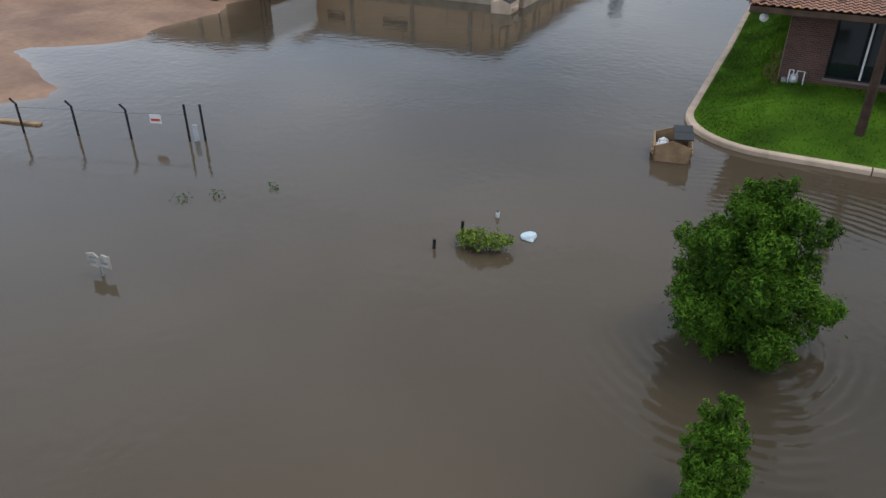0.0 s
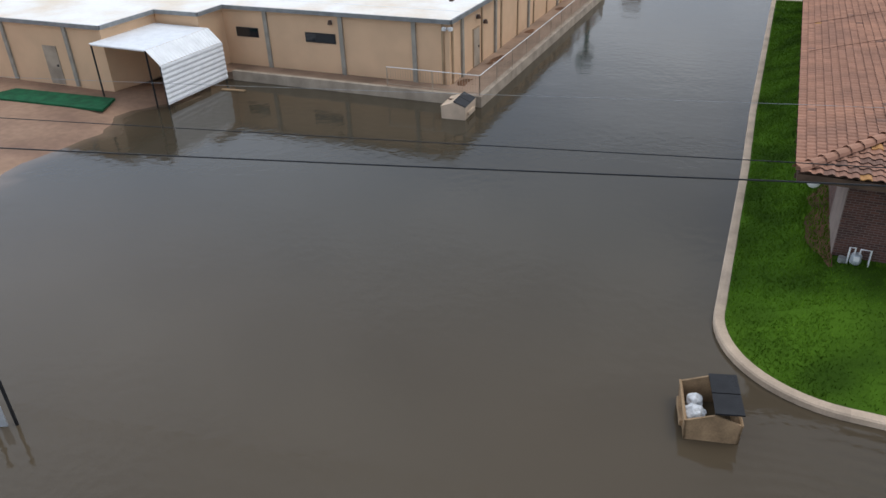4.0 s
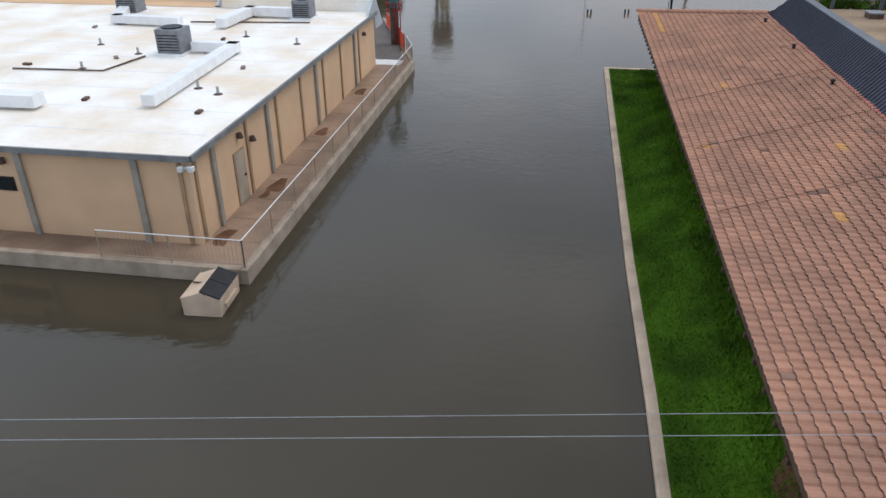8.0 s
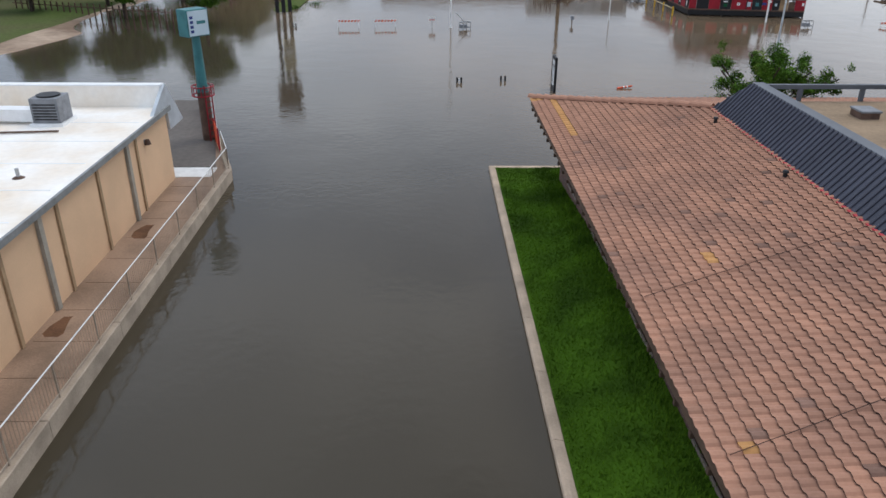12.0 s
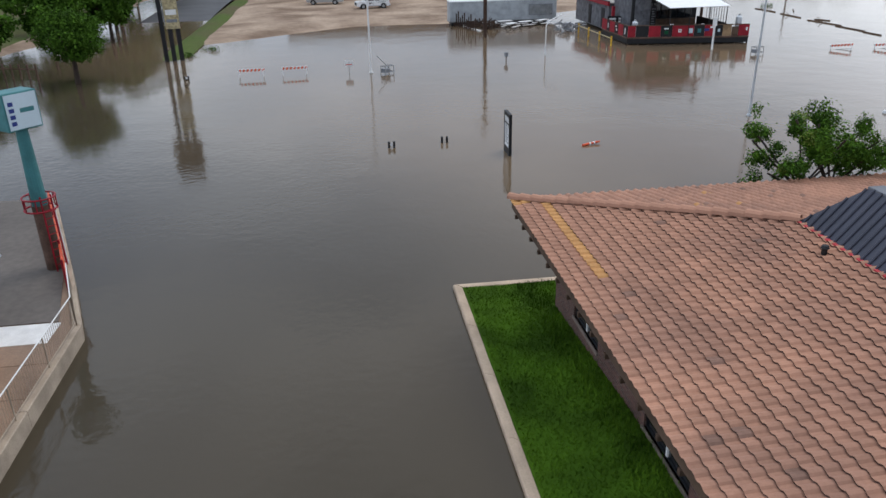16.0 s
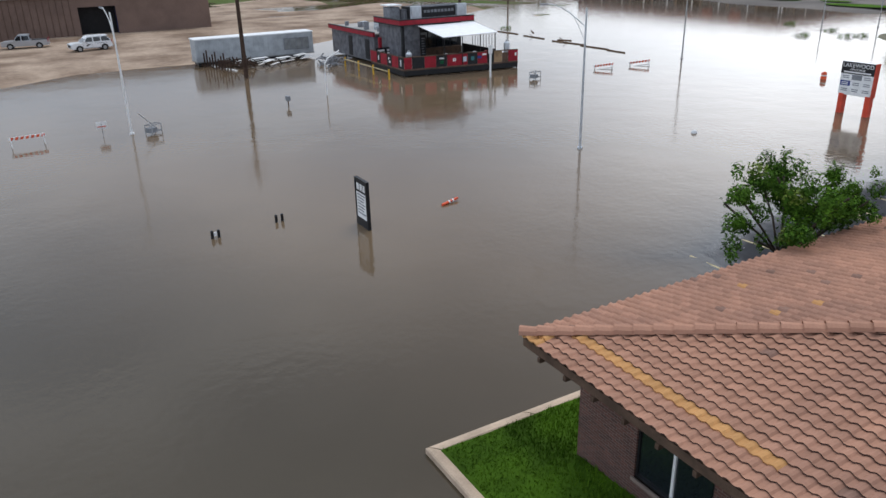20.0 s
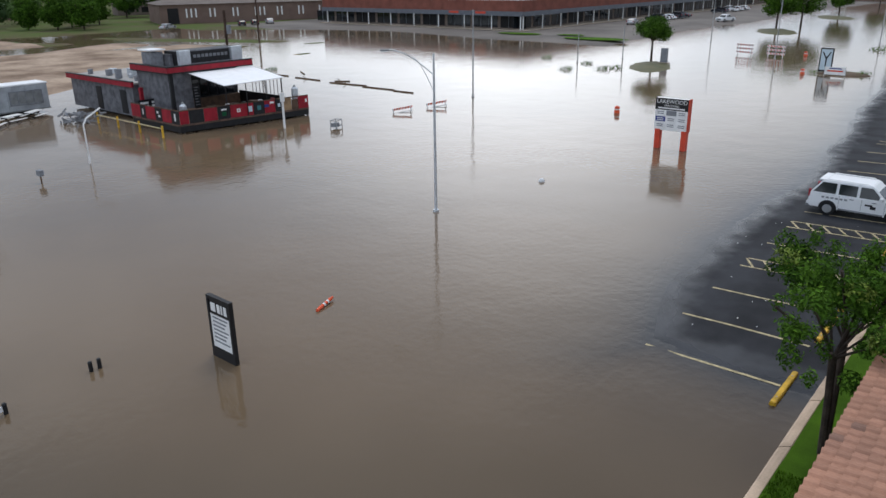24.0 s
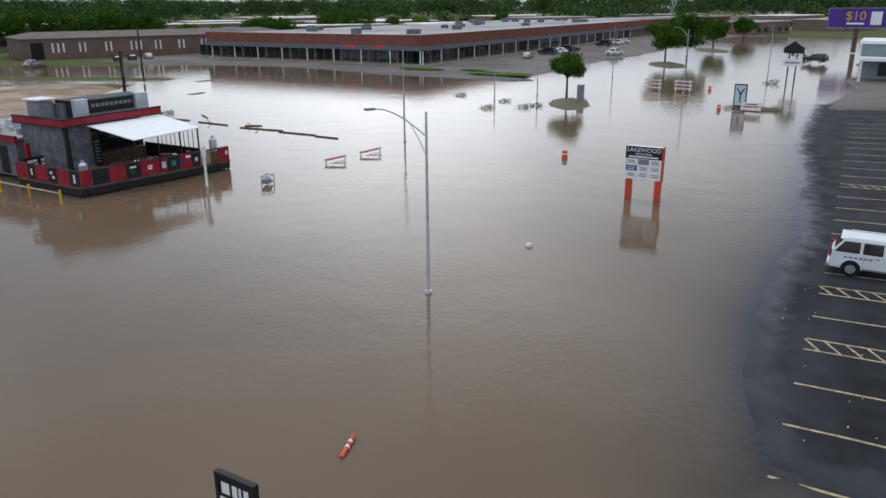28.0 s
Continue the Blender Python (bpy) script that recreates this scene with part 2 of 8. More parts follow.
def brick_mat(name, c1, c2, mortar, axis="x", course=0.075, length=0.22):
    """Brickwork with recessed joints on upright walls."""
    m = bpy.data.materials.new(name)
    m.use_nodes = True
    n, l = m.node_tree.nodes, m.node_tree.links
    bs = n["Principled BSDF"]
    tc, sp, ad, cb, br = n.new("ShaderNodeTexCoord"), n.new("ShaderNodeSeparateXYZ"), n.new("ShaderNodeMath"), n.new("ShaderNodeCombineXYZ"), n.new("ShaderNodeTexBrick")
    l.new(tc.outputs["Object"], sp.inputs[0])
    l.new(sp.outputs["X"], ad.inputs[0])
    l.new(sp.outputs["Y"], ad.inputs[1])
    l.new(ad.outputs[0], cb.inputs["X"])
    l.new(sp.outputs["Z"], cb.inputs["Y"])
    l.new(cb.outputs[0], br.inputs["Vector"])
    br.inputs["Scale"].default_value = 1.0
    br.inputs["Brick Width"].default_value, br.inputs["Row Height"].default_value, br.inputs["Mortar Size"].default_value = length, course, 0.01
    br.inputs["Color1"].default_value, br.inputs["Color2"].default_value, br.inputs["Mortar"].default_value = (*c1, 1), (*c2, 1), (*mortar, 1)
    no, mx = n.new("ShaderNodeTexNoise"), n.new("ShaderNodeMix")
    mx.data_type, mx.blend_type = "RGBA", "MULTIPLY"
    no.inputs["Scale"].default_value = 1.2
    l.new(tc.outputs["Object"], no.inputs["Vector"])
    mr = n.new("ShaderNodeMapRange")
    mr.inputs[3].default_value, mr.inputs[4].default_value = 0.55, 1.3
    l.new(no.outputs["Fac"], mr.inputs[0])
    mx.inputs[0].default_value = 1.0
    l.new(br.outputs["Color"], mx.inputs[6])
    l.new(mr.outputs[0], mx.inputs[7])
    l.new(mx.outputs[2], bs.inputs["Base Color"])
    bp = n.new("ShaderNodeBump")
    bp.inputs["Strength"].default_value, bp.inputs["Distance"].default_value, bp.invert = 0.6, 0.01, True
    l.new(br.outputs["Fac"], bp.inputs["Height"])
    l.new(bp.outputs["Normal"], bs.inputs["Normal"])
    bs.inputs["Roughness"].default_value = 0.9
    return m


M = {
    "water": water_mat(),
    "mud": mat("silty_mud", (0.13, 0.092, 0.062), 0.75, 0.25, 0.15, 6, 0.3),
    "dirt": mat("bare_caliche_dirt", (0.42, 0.32, 0.24), 0.9, 0.14, 0.24, 1.6, 0.4, col2=(0.19, 0.13, 0.092), spec=0.1),
    "grass_far": mat("far_grass", (0.085, 0.12, 0.035), 0.95, 0.08, 0.25, 3, 0.5, col2=(0.11, 0.095, 0.055), spec=0.05),
    # asphalt colour fades below the water line to imitate murk over it
    "asphalt": depth_faded(mat("wet_asphalt", (0.032, 0.034, 0.040), 0.6, 0.45, 0.3, 30, 0.2, col2=(0.012, 0.013, 0.016), spec=0.17), -0.25, -0.1, (0.10, 0.085, 0.07), 0.042),
    "road": mat("wet_road", (0.075, 0.075, 0.08), 0.6, 0.2, 0.2, 4, 0.2),
    "asphalt_dry": mat("old_asphalt", (0.17, 0.15, 0.135), 0.85, 0.08, 0.2, 4, 0.3),
    "concrete": mat("tan_concrete", (0.43, 0.35, 0.27), 0.85, 1.3, 0.16, 25, 0.25),
    "kerb": mat("kerb_concrete", (0.60, 0.46, 0.34), 0.85, 1.1, 0.14, 22, 0.3, random_obj=0.08),
    "walk": mat("damp_concrete_walk", (0.34, 0.23, 0.16), 0.6, 0.5, 0.22, 18, 0.2),
    "lawn": mat("lawn_soil", (0.068, 0.145, 0.012), 0.95, 0.55, 0.25, 30, 0.6, col2=(0.034, 0.072, 0.008), spec=0.05),
    "blade": mat("grass_blades", (0.102, 0.205, 0.015), 0.9, 0.55, 0.22, 2.2, 0.0, col2=(0.044, 0.096, 0.008), island=0.2, spec=0.05),
    "bank": mat("drowned_grass", (0.115, 0.105, 0.05), 0.6, 0.5, 0.25, 5, 0.4, col2=(0.07, 0.075, 0.03), spec=0.2),
    "soil": mat("red_soil", (0.17, 0.085, 0.045), 0.95, 1.5, 0.25, 20, 0.5),
    "tan": mat("tan_stucco", (0.72, 0.485, 0.305), 0.9, 0.6, 0.05, 30, 0.2),
    "tan_pillar": mat("grey_pilaster", (0.36, 0.33, 0.28), 0.8, 2, 0.12, 20, 0.1),
    "tan_dark": mat("tan_pilaster", (0.40, 0.27, 0.16), 0.85, 2, 0.12, 20, 0.1),
    "roof_white": mat("white_membrane", (0.94, 0.92, 0.88), 0.6, 0.3, 0.06, 5, 0.05, col2=(0.80, 0.68, 0.54)),
    "white_metal": mat("white_sheet_metal", (0.86, 0.87, 0.88), 0.4, 2, 0.05, 20, 0.03),
    "gutter": mat("grey_gutter", (0.27, 0.28, 0.28), 0.5, 2, 0.15, 20, 0.05, metal=0.2),
    "awning": mat("white_awning_cloth", (0.93, 0.94, 0.95), 0.7, 2, 0.03, 20, 0.02),
    "bar_wall": mat("streaked_grey_cladding", (0.17, 0.175, 0.19), 0.55, 1.8, 0.2, 14, 0.1, col2=(0.085, 0.085, 0.095)),
    "yard": mat("wet_red_yard_mud", (0.33, 0.205, 0.135), 0.75, 0.3, 0.2, 3, 0.3, col2=(0.21, 0.125, 0.085), spec=0.25),
    "galv": mat("galvanised_duct", (0.62, 0.66, 0.70), 0.35, 2, 0.1, 20, 0.05, metal=0.5),
    "unit": mat("grey_unit", (0.24, 0.25, 0.27), 0.6, 3, 0.15, 30, 0.1),
    "black": mat("black_paint", (0.018, 0.018, 0.02), 0.5, 3, 0.2, 30, 0.05),
    "dark": mat("dark_void", (0.012, 0.011, 0.012), 0.6, 2, 0.2, 30, 0.0),
    "tile": mat("clay_roof_tile", (0.425, 0.222, 0.147), 0.85, 0.5, 0.12, 14, 0.15, col2=(0.32, 0.172, 0.12), random_obj=0.12),
    "tile_rest": mat("clay_roof_tile_rest", (0.425, 0.222, 0.147), 0.85, 0.5, 0.12, 14, 0.15, col2=(0.32, 0.172, 0.12), island=0.12),
    "tile_dark": mat("stained_roof_tile", (0.26, 0.15, 0.112), 0.85, 1.2, 0.14, 14, 0.15, island=0.15),
    # dark edge colour paints in the shade line under each tile course
    "tile_lip": mat("shade_dark_tile_edge", (0.10, 0.058, 0.045), 0.95, 3, 0.25, 20, 0.1),
    "tile_orange": mat("new_orange_tile", (0.56, 0.29, 0.11), 0.8, 1.5, 0.12, 14, 0.1, random_obj=0.14),
    "brick": brick_mat("brown_brick", (0.15, 0.062, 0.045), (0.075, 0.036, 0.03), (0.17, 0.125, 0.105)),
    "mortar": mat("mortar", (0.24, 0.19, 0.16), 0.95, 2, 0.1, 30, 0.2),
    "slate": mat("dark_metal_roof", (0.062, 0.066, 0.09), 0.5, 0.9, 0.12, 30, 0.05),
    "slate_cap": mat("grey_coping", (0.13, 0.14, 0.16), 0.5, 1, 0.1, 30, 0.05),
    "gravel": mat("roof_gravel", (0.36, 0.26, 0.17), 0.95, 0.5, 0.18, 9, 0.5),
    "trim_red": mat("red_flashing", (0.50, 0.05, 0.06), 0.6, 2, 0.1, 20, 0.05),
    "wood_brown": mat("brown_wood", (0.12, 0.075, 0.05), 0.8, 2, 0.2, 20, 0.2),
    "pole_wood": mat("weathered_pole", (0.075, 0.045, 0.032), 0.9, 3, 0.25, 20, 0.4),
    "glass": glass_mat("dark_window_glass", (0.012, 0.016, 0.02)),
    "white": mat("white_paint", (0.82, 0.82, 0.81), 0.55, 2, 0.08, 20, 0.05),
    "red": mat("red_paint", (0.33, 0.012, 0.026), 0.5, 2, 0.15, 20, 0.05),
    "orange": mat("orange_plastic", (0.75, 0.10, 0.035), 0.5, 2, 0.12, 20, 0.05),
    "sign_red": mat("orange_red_post", (0.62, 0.07, 0.035), 0.5, 2, 0.1, 20, 0.05),
    "teal": mat("teal_paint", (0.055, 0.20, 0.21), 0.5, 2, 0.12, 20, 0.05),
    "teal_pale": mat("pale_sign_face", (0.55, 0.66, 0.72), 0.4, 1, 0.05, 20, 0.0),
    "rust": mat("rusty_steel", (0.16, 0.10, 0.075), 0.8, 2, 0.25, 20, 0.2),
    "steel": mat("galvanised_steel", (0.42, 0.43, 0.44), 0.45, 3, 0.12, 30, 0.05, metal=0.6),
    "yellow": mat("yellow_paint", (0.70, 0.42, 0.03), 0.6, 3, 0.2, 25, 0.1),
    "stripe": mat("faded_yellow_stripe", (0.55, 0.46, 0.27), 0.75, 5, 0.25, 40, 0.05),
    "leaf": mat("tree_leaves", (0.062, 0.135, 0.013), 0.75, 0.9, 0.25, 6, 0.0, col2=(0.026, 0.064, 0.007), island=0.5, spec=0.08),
    "leaf_far": mat("far_tree_leaves", (0.070, 0.12, 0.036), 0.8, 0.05, 0.25, 1, 0.0, col2=(0.032, 0.062, 0.022), island=0.12, spec=0.05),
    # paler leaf colour; on crown tops it paints in the light they catch
    "leaf_tip": mat("paler_tree_leaves", (0.10, 0.20, 0.016), 0.7, 0.9, 0.2, 6, 0.0, col2=(0.055, 0.12, 0.01), island=0.35, spec=0.08),
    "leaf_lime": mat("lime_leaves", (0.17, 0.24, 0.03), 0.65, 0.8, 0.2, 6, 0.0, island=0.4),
    "bark": mat("bark", (0.06, 0.045, 0.035), 0.95, 4, 0.25, 25, 0.5),
    "brickred": mat("red_brick_fascia", (0.22, 0.078, 0.056), 0.9, 0.5, 0.15, 6, 0.1),
    "brickbrown": mat("brown_brick_hall", (0.20, 0.135, 0.11), 0.9, 0.4, 0.1, 6, 0.1),
    "hall_roof": mat("brown_shingle_roof", (0.17, 0.14, 0.125), 0.9, 0.3, 0.12, 5, 0.1),
    "plaster": mat("pinkish_plaster", (0.29, 0.225, 0.195), 0.9, 1.5, 0.12, 20, 0.1),
    "grey_wall": mat("grey_metal_wall", (0.25, 0.28, 0.30), 0.6, 2.6, 0.16, 14, 0.1, col2=(0.18, 0.20, 0.215)),
    "trailer_wall": mat("pale_trailer_sheet", (0.44, 0.47, 0.49), 0.55, 1.4, 0.14, 12, 0.08, col2=(0.33, 0.35, 0.37)),
    "gravel_grey": mat("grey_gravel_roof", (0.27, 0.26, 0.26), 0.9, 0.06, 0.3, 2, 0.3, col2=(0.46, 0.45, 0.45)),
    "roof_grey": mat("grey_flat_roof", (0.42, 0.40, 0.38), 0.85, 0.2, 0.15, 4, 0.1),
    "tyre": mat("rubber_tyre", (0.015, 0.015, 0.016), 0.8, 5, 0.1, 40, 0.1),
    "car_white": mat("white_car_paint", (0.80, 0.81, 0.82), 0.25, 1, 0.03, 10, 0.0),
    "car_silver": mat("silver_car_paint", (0.45, 0.46, 0.48), 0.3, 1, 0.03, 10, 0.0, metal=0.4),
    "car_red": mat("red_car_paint", (0.55, 0.015, 0.012), 0.25, 1, 0.03, 10, 0.0),
    "car_dark": mat("dark_car_paint", (0.03, 0.032, 0.04), 0.25, 1, 0.05, 10, 0.0),
    "purple": mat("purple_print", (0.09, 0.03, 0.26), 0.5, 1, 0.15, 10, 0.0),
    "blue": mat("blue_print", (0.03, 0.05, 0.22), 0.5, 1, 0.1, 10, 0.0),
    "turf": mat("green_turf_mat", (0.01, 0.11, 0.045), 0.9, 2, 0.2, 30, 0.2),
    "weathered": mat("flaking_sign_plate", (0.50, 0.47, 0.42), 0.8, 3, 0.25, 25, 0.2, col2=(0.25, 0.22, 0.18)),
    "litter": mat("white_litter", (0.72, 0.73, 0.74), 0.6, 8, 0.15, 30, 0.1),
    "plywood": mat("plywood", (0.38, 0.25, 0.14), 0.8, 2, 0.2, 20, 0.1),
}


# ---- mesh helpers ----
def bx(x0, x1, y0, y1, z0, z1, bev=0.0, bm=None):
    own = bm is None
    bm = bm or bmesh.new()
    r = bmesh.ops.create_cube(bm, size=1.0, matrix=Matrix.Translation(((x0 + x1) / 2, (y0 + y1) / 2, (z0 + z1) / 2)) @ Matrix.Diagonal((abs(x1 - x0), abs(y1 - y0), abs(z1 - z0), 1)))
    if bev and own:
        bmesh.ops.bevel(bm, geom=list(bm.edges), offset=bev, segments=2, affect="EDGES", profile=0.5)
    return bm


def cyl(x, y, z0, z1, r, r2=None, n=14, bm=None):
    bm = bm or bmesh.new()
    bmesh.ops.create_cone(bm, cap_ends=True, segments=n, radius1=r, radius2=r if r2 is None else r2, depth=z1 - z0, matrix=Matrix.Translation((x, y, (z0 + z1) / 2)))
    return bm


def rod(a, b, r, n=8, r2=None, bm=None):
    bm = bm or bmesh.new()
    a, b = Vector(a), Vector(b)
    m = Matrix.Translation((a + b) / 2) @ (b - a).to_track_quat("Z", "Y").to_matrix().to_4x4()
    bmesh.ops.create_cone(bm, cap_ends=True, segments=n, radius1=r, radius2=r if r2 is None else r2, depth=(b - a).length, matrix=m)
    return bm


def pipe(pts, r, n=8):
    """One tube swept along the points."""
    bm = bmesh.new()
    pts = [Vector(p) for p in pts]
    prev, up = None, None
    for i, p in enumerate(pts):
        t = (pts[min(i + 1, len(pts) - 1)] - pts[max(i - 1, 0)]).normalized()
        if up is None:
            up = t.orthogonal().normalized()
        up = (up - t * up.dot(t)).normalized()
        side = t.cross(up)
        cur = [bm.verts.new(p + (up * math.cos(2 * math.pi * k / n) + side * math.sin(2 * math.pi * k / n)) * r) for k in range(n)]
        if prev:
            for k in range(n):
                bm.faces.new((prev[k], prev[(k + 1) % n], cur[(k + 1) % n], cur[k]))
        else:
            bm.faces.new(cur[::-1])
        prev = cur
    bm.faces.new(prev)
    bmesh.ops.recalc_face_normals(bm, faces=bm.faces)
    return bm


def prism(poly, z0, z1):
    bm = bmesh.new()
    lo = [bm.verts.new((x, y, z0)) for x, y in poly]
    hi = [bm.verts.new((x, y, z1)) for x, y in poly]
    bm.faces.new(hi)
    bm.faces.new(lo[::-1])
    for i in range(len(poly)):
        j = (i + 1) % len(poly)
        bm.faces.new((lo[i], lo[j], hi[j], hi[i]))
    bmesh.ops.recalc_face_normals(bm, faces=bm.faces)
    return bm


def extrude_profile(prof, axis, a, b):
    """A solid: profile in the plane across an axis ('x': (y,z); 'y': (x,z)), from a to b."""
    bm = bmesh.new()
    put = (lambda p, s: (s, p[0], p[1])) if axis == "x" else (lambda p, s: (p[0], s, p[1]))
    lo, hi = [bm.verts.new(put(p, a)) for p in prof], [bm.verts.new(put(p, b)) for p in prof]
    bm.faces.new(lo)
    bm.faces.new(hi[::-1])
    for i in range(len(prof)):
        j = (i + 1) % len(prof)
        bm.faces.new((lo[j], lo[i], hi[i], hi[j]))
    bmesh.ops.recalc_face_normals(bm, faces=bm.faces)
    return bm


def quad(pts, thick=0.0):
    bm = bmesh.new()
    f = bm.faces.new([bm.verts.new(p) for p in pts])
    if thick:
        r = bmesh.ops.extrude_face_region(bm, geom=[f])
        f.normal_update()
        bmesh.ops.translate(bm, verts=[v for v in r["geom"] if isinstance(v, bmesh.types.BMVert)], vec=-f.normal * thick)
        bmesh.ops.recalc_face_normals(bm, faces=bm.faces)
    return bm


def mesh_of(name, bm, material, smooth=False):
    me = bpy.data.meshes.new(name)
    bm.to_mesh(me)
    bm.free()
    me.materials.append(M[material])
    if smooth:
        for p in me.polygons:
            p.use_smooth = True
    return me


def part(name, bm, material, parent=None, label="", world=False, smooth=False):
    """Links bm as ONE mesh object under a thing or part; world: bm is in world coordinates."""
    ob = new(name, mesh_of(name, bm, material, smooth))
    if parent:
        ob.parent = parent
        if world:
            top, m = parent, Matrix.Identity(4)
            while top:
                m = top.matrix_basis @ m
                top = top.parent
            ob.matrix_basis = m.inverted()
    return tagged(ob, label)


def thing(name, label, category, at=(0, 0, 0), rz=0, group="", kind=""):
    ob = new(name)
    ob.empty_display_size = 0.2
    ob.matrix_basis = pose(*at, 0, 0, rz)
    return tagged(ob, label, category, group, kind)


def solid(name, bm, material, label, category, group="", kind=""):
    return tagged(part(name, bm, material), label, category, group, kind)


def structure(name, bm, material, label):
    return tagged(part(name, bm, material), label, name.split("_")[0], "", "structure")


# ---- ground and water ----
def smooth_step(a, b, x):
    t = min(1, max(0, (x - a) / (b - a)))
    return t * t * (3 - 2 * t)


def wob(x, y, s=0.12):
    return noise.noise((x * s, y * s, 0.3)) * 1.6 + noise.noise((x * s * 3.3, y * s * 3.3, 4.1)) * 0.6


def shore_lot(x, y):
    """Signed distance, metres: inside (positive) the car park that rises out of the water."""
    edge = float(np.interp(x, (10, 17, 22.5, 28, 36.5, 41, 49, 62, 83, 120), (4.0, 5.9, 7.2, 7.7, 7.6, 7.5, 8.0, 9.5, 11.6, 12.4)))
    return min(edge + 0.45 * noise.noise((x * 0.16, 0.0, 2.0)) + 0.06 * noise.noise((x * 0.6, 0.0, 7.0)) - y, (x - 16.0 - 0.5 * noise.noise((y * 0.7, 3.0, 2.0))) * 0.9)


def land(x, y):
    """Height of the bare ground: below zero where it is flooded."""
    h = -0.55
    # muddy yard before the tan building
    rim = -27.8 + 3.2 * smooth_step(-49.6, -52.5, y) - 3.4 * math.exp(-((y + 48.7) / 1.3) ** 2) + 1.3 * noise.noise((y * 0.35, 0, 0))
    d = min(rim - x, -31.0 - y, y + 60)
    h = max(h, -0.55 + 0.8 * smooth_step(-4.5, 3.0, d + wob(x, y, 0.3) * 0.45))
    # caliche lot to the north
    d = min(y - (75.0 - 0.7 * max(0, -x - 2) + 0.62 * max(0, x - 14)), x + 22, 87 - 0.4 * max(0, y - 113) - x)
    h = max(h, -0.55 + 1.0 * smooth_step(-6, 8, d + wob(x, y)))
    # mall apron and the fields beyond
    edge = 119 + 5 * smooth_step(76, 115, y) - 9 * smooth_step(140, 158, y) - 11 * smooth_step(158, 175, y)
    d = min(y - 63.5 - 3 * noise.noise((x * 0.02, 0, 1)), x - edge)
    h = max(h, -0.5 + 0.85 * smooth_step(-6, 5, d + wob(x, y, 0.06) * 2))
    h = max(h, -0.5 + 0.85 * smooth_step(-4, 6, y - 182 + wob(x, y, 0.06) * 2))
    # shoals and a drowned grass bank between the apron and the caliche lot
    if 60 < x < 125 and 84 < y < 186:
        h = max(h, -0.19 + 0.36 * noise.noise((x * 0.07, y * 0.11, 2.0)) - 0.4 * smooth_step(100, 84, y))
        h = max(h, -0.3 + 0.5 * math.exp(-((x - 93 + 0.42 * (y - 122)) / 5.0) ** 2) * smooth_step(116, 126, y) * smooth_step(178, 166, y))
    # far east of the flooded street
    d = min(x - (97 + 0.3 * y), 12 - y)
    h = max(h, -0.5 + 0.8 * smooth_step(-6, 8, d + wob(x, y, 0.06) * 2))
    d = x - 330
    h = max(h, -0.5 + 0.9 * smooth_step(-10, 20, d))
    d = -x - 30 - max(0, 30 - y) * 0.1 if y > 20 else -99
    h = max(h, -0.5 + 0.8 * smooth_step(-6, 8, d + wob(x, y) * 1.5 - 6))
    # puddles in the far field
    if 25 < x < 76 and 126 < y < 190:
        h += 0.9 * noise.noise((x * 0.05, y * 0.09, 5.0)) - 0.32
    return h


def ground_sheet():
    xs = [-2500, -1200, -600, -320, -200, -140] + [-110 + 3 * i for i in range(0, 23)] + [-42.5 + i for i in range(0, 22)] + [-19 + 3 * i for i in range(0, 120)] + [350, 420, 520, 700, 1000, 1500, 2500]
    ys = [-2500, -1200, -600, -300, -180, -120] + [-90 + 3 * i for i in range(0, 9)] + [-63 + i for i in range(0, 34)] + [-27 + 3 * i for i in range(0, 100)] + [290, 350, 430, 550, 750, 1100, 1600, 2500]
    verts = [(x, y, land(x, y) if abs(x) < 600 and abs(y) < 600 else 0.3) for y in ys for x in xs]
    nx = len(xs)
    faces = [(j * nx + i, j * nx + i + 1, (j + 1) * nx + i + 1, (j + 1) * nx + i) for j in range(len(ys) - 1) for i in range(nx - 1)]
    me = bpy.data.meshes.new("ground")
    me.from_pydata(verts, [], faces)
    for key in ("dirt", "grass_far", "asphalt_dry", "mud", "yard"):
        me.materials.append(M[key])
    for p in me.polygons:
        x, y, z = p.center
        p.use_smooth = True
        if z < -0.3:
            p.material_index = 3
        elif x < -20 and y < -25:
            p.material_index = 4
        elif 76 < x < 116 and 84 < y < 182:
            p.material_index = 1
        elif x > 95 and y > 52 and y < 178:
            p.material_index = 2
        elif (x > 60 and y > 150) or x > 290 or y > 175 or x < -40 and y > 20:
            p.material_index = 1
        elif x > 90 and y < 50:
            p.material_index = 2
    return tagged(new("ground", me), "flooded ground of mud, caliche dirt, asphalt and grass", "ground", "", "structure")


ground_sheet()
def lot_z(x, y):
    """Height of the car park's asphalt."""
    return max(-0.4, 0.004 + 0.03 * shore_lot(x, y) + 0.008 * noise.noise((x * 0.35, y * 0.35, 0)) + 0.002 * noise.noise((x * 1.4, y * 1.4, 3)))


def tone_at(x, y):
    """How muddy brown the water is: darker in the channel between the houses."""
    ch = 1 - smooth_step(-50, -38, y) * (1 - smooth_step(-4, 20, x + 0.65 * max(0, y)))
    # round the drowned trees the dark reflection is painted into the water colour
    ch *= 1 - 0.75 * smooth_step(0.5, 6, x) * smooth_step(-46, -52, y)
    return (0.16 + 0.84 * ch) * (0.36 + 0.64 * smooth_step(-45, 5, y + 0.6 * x))


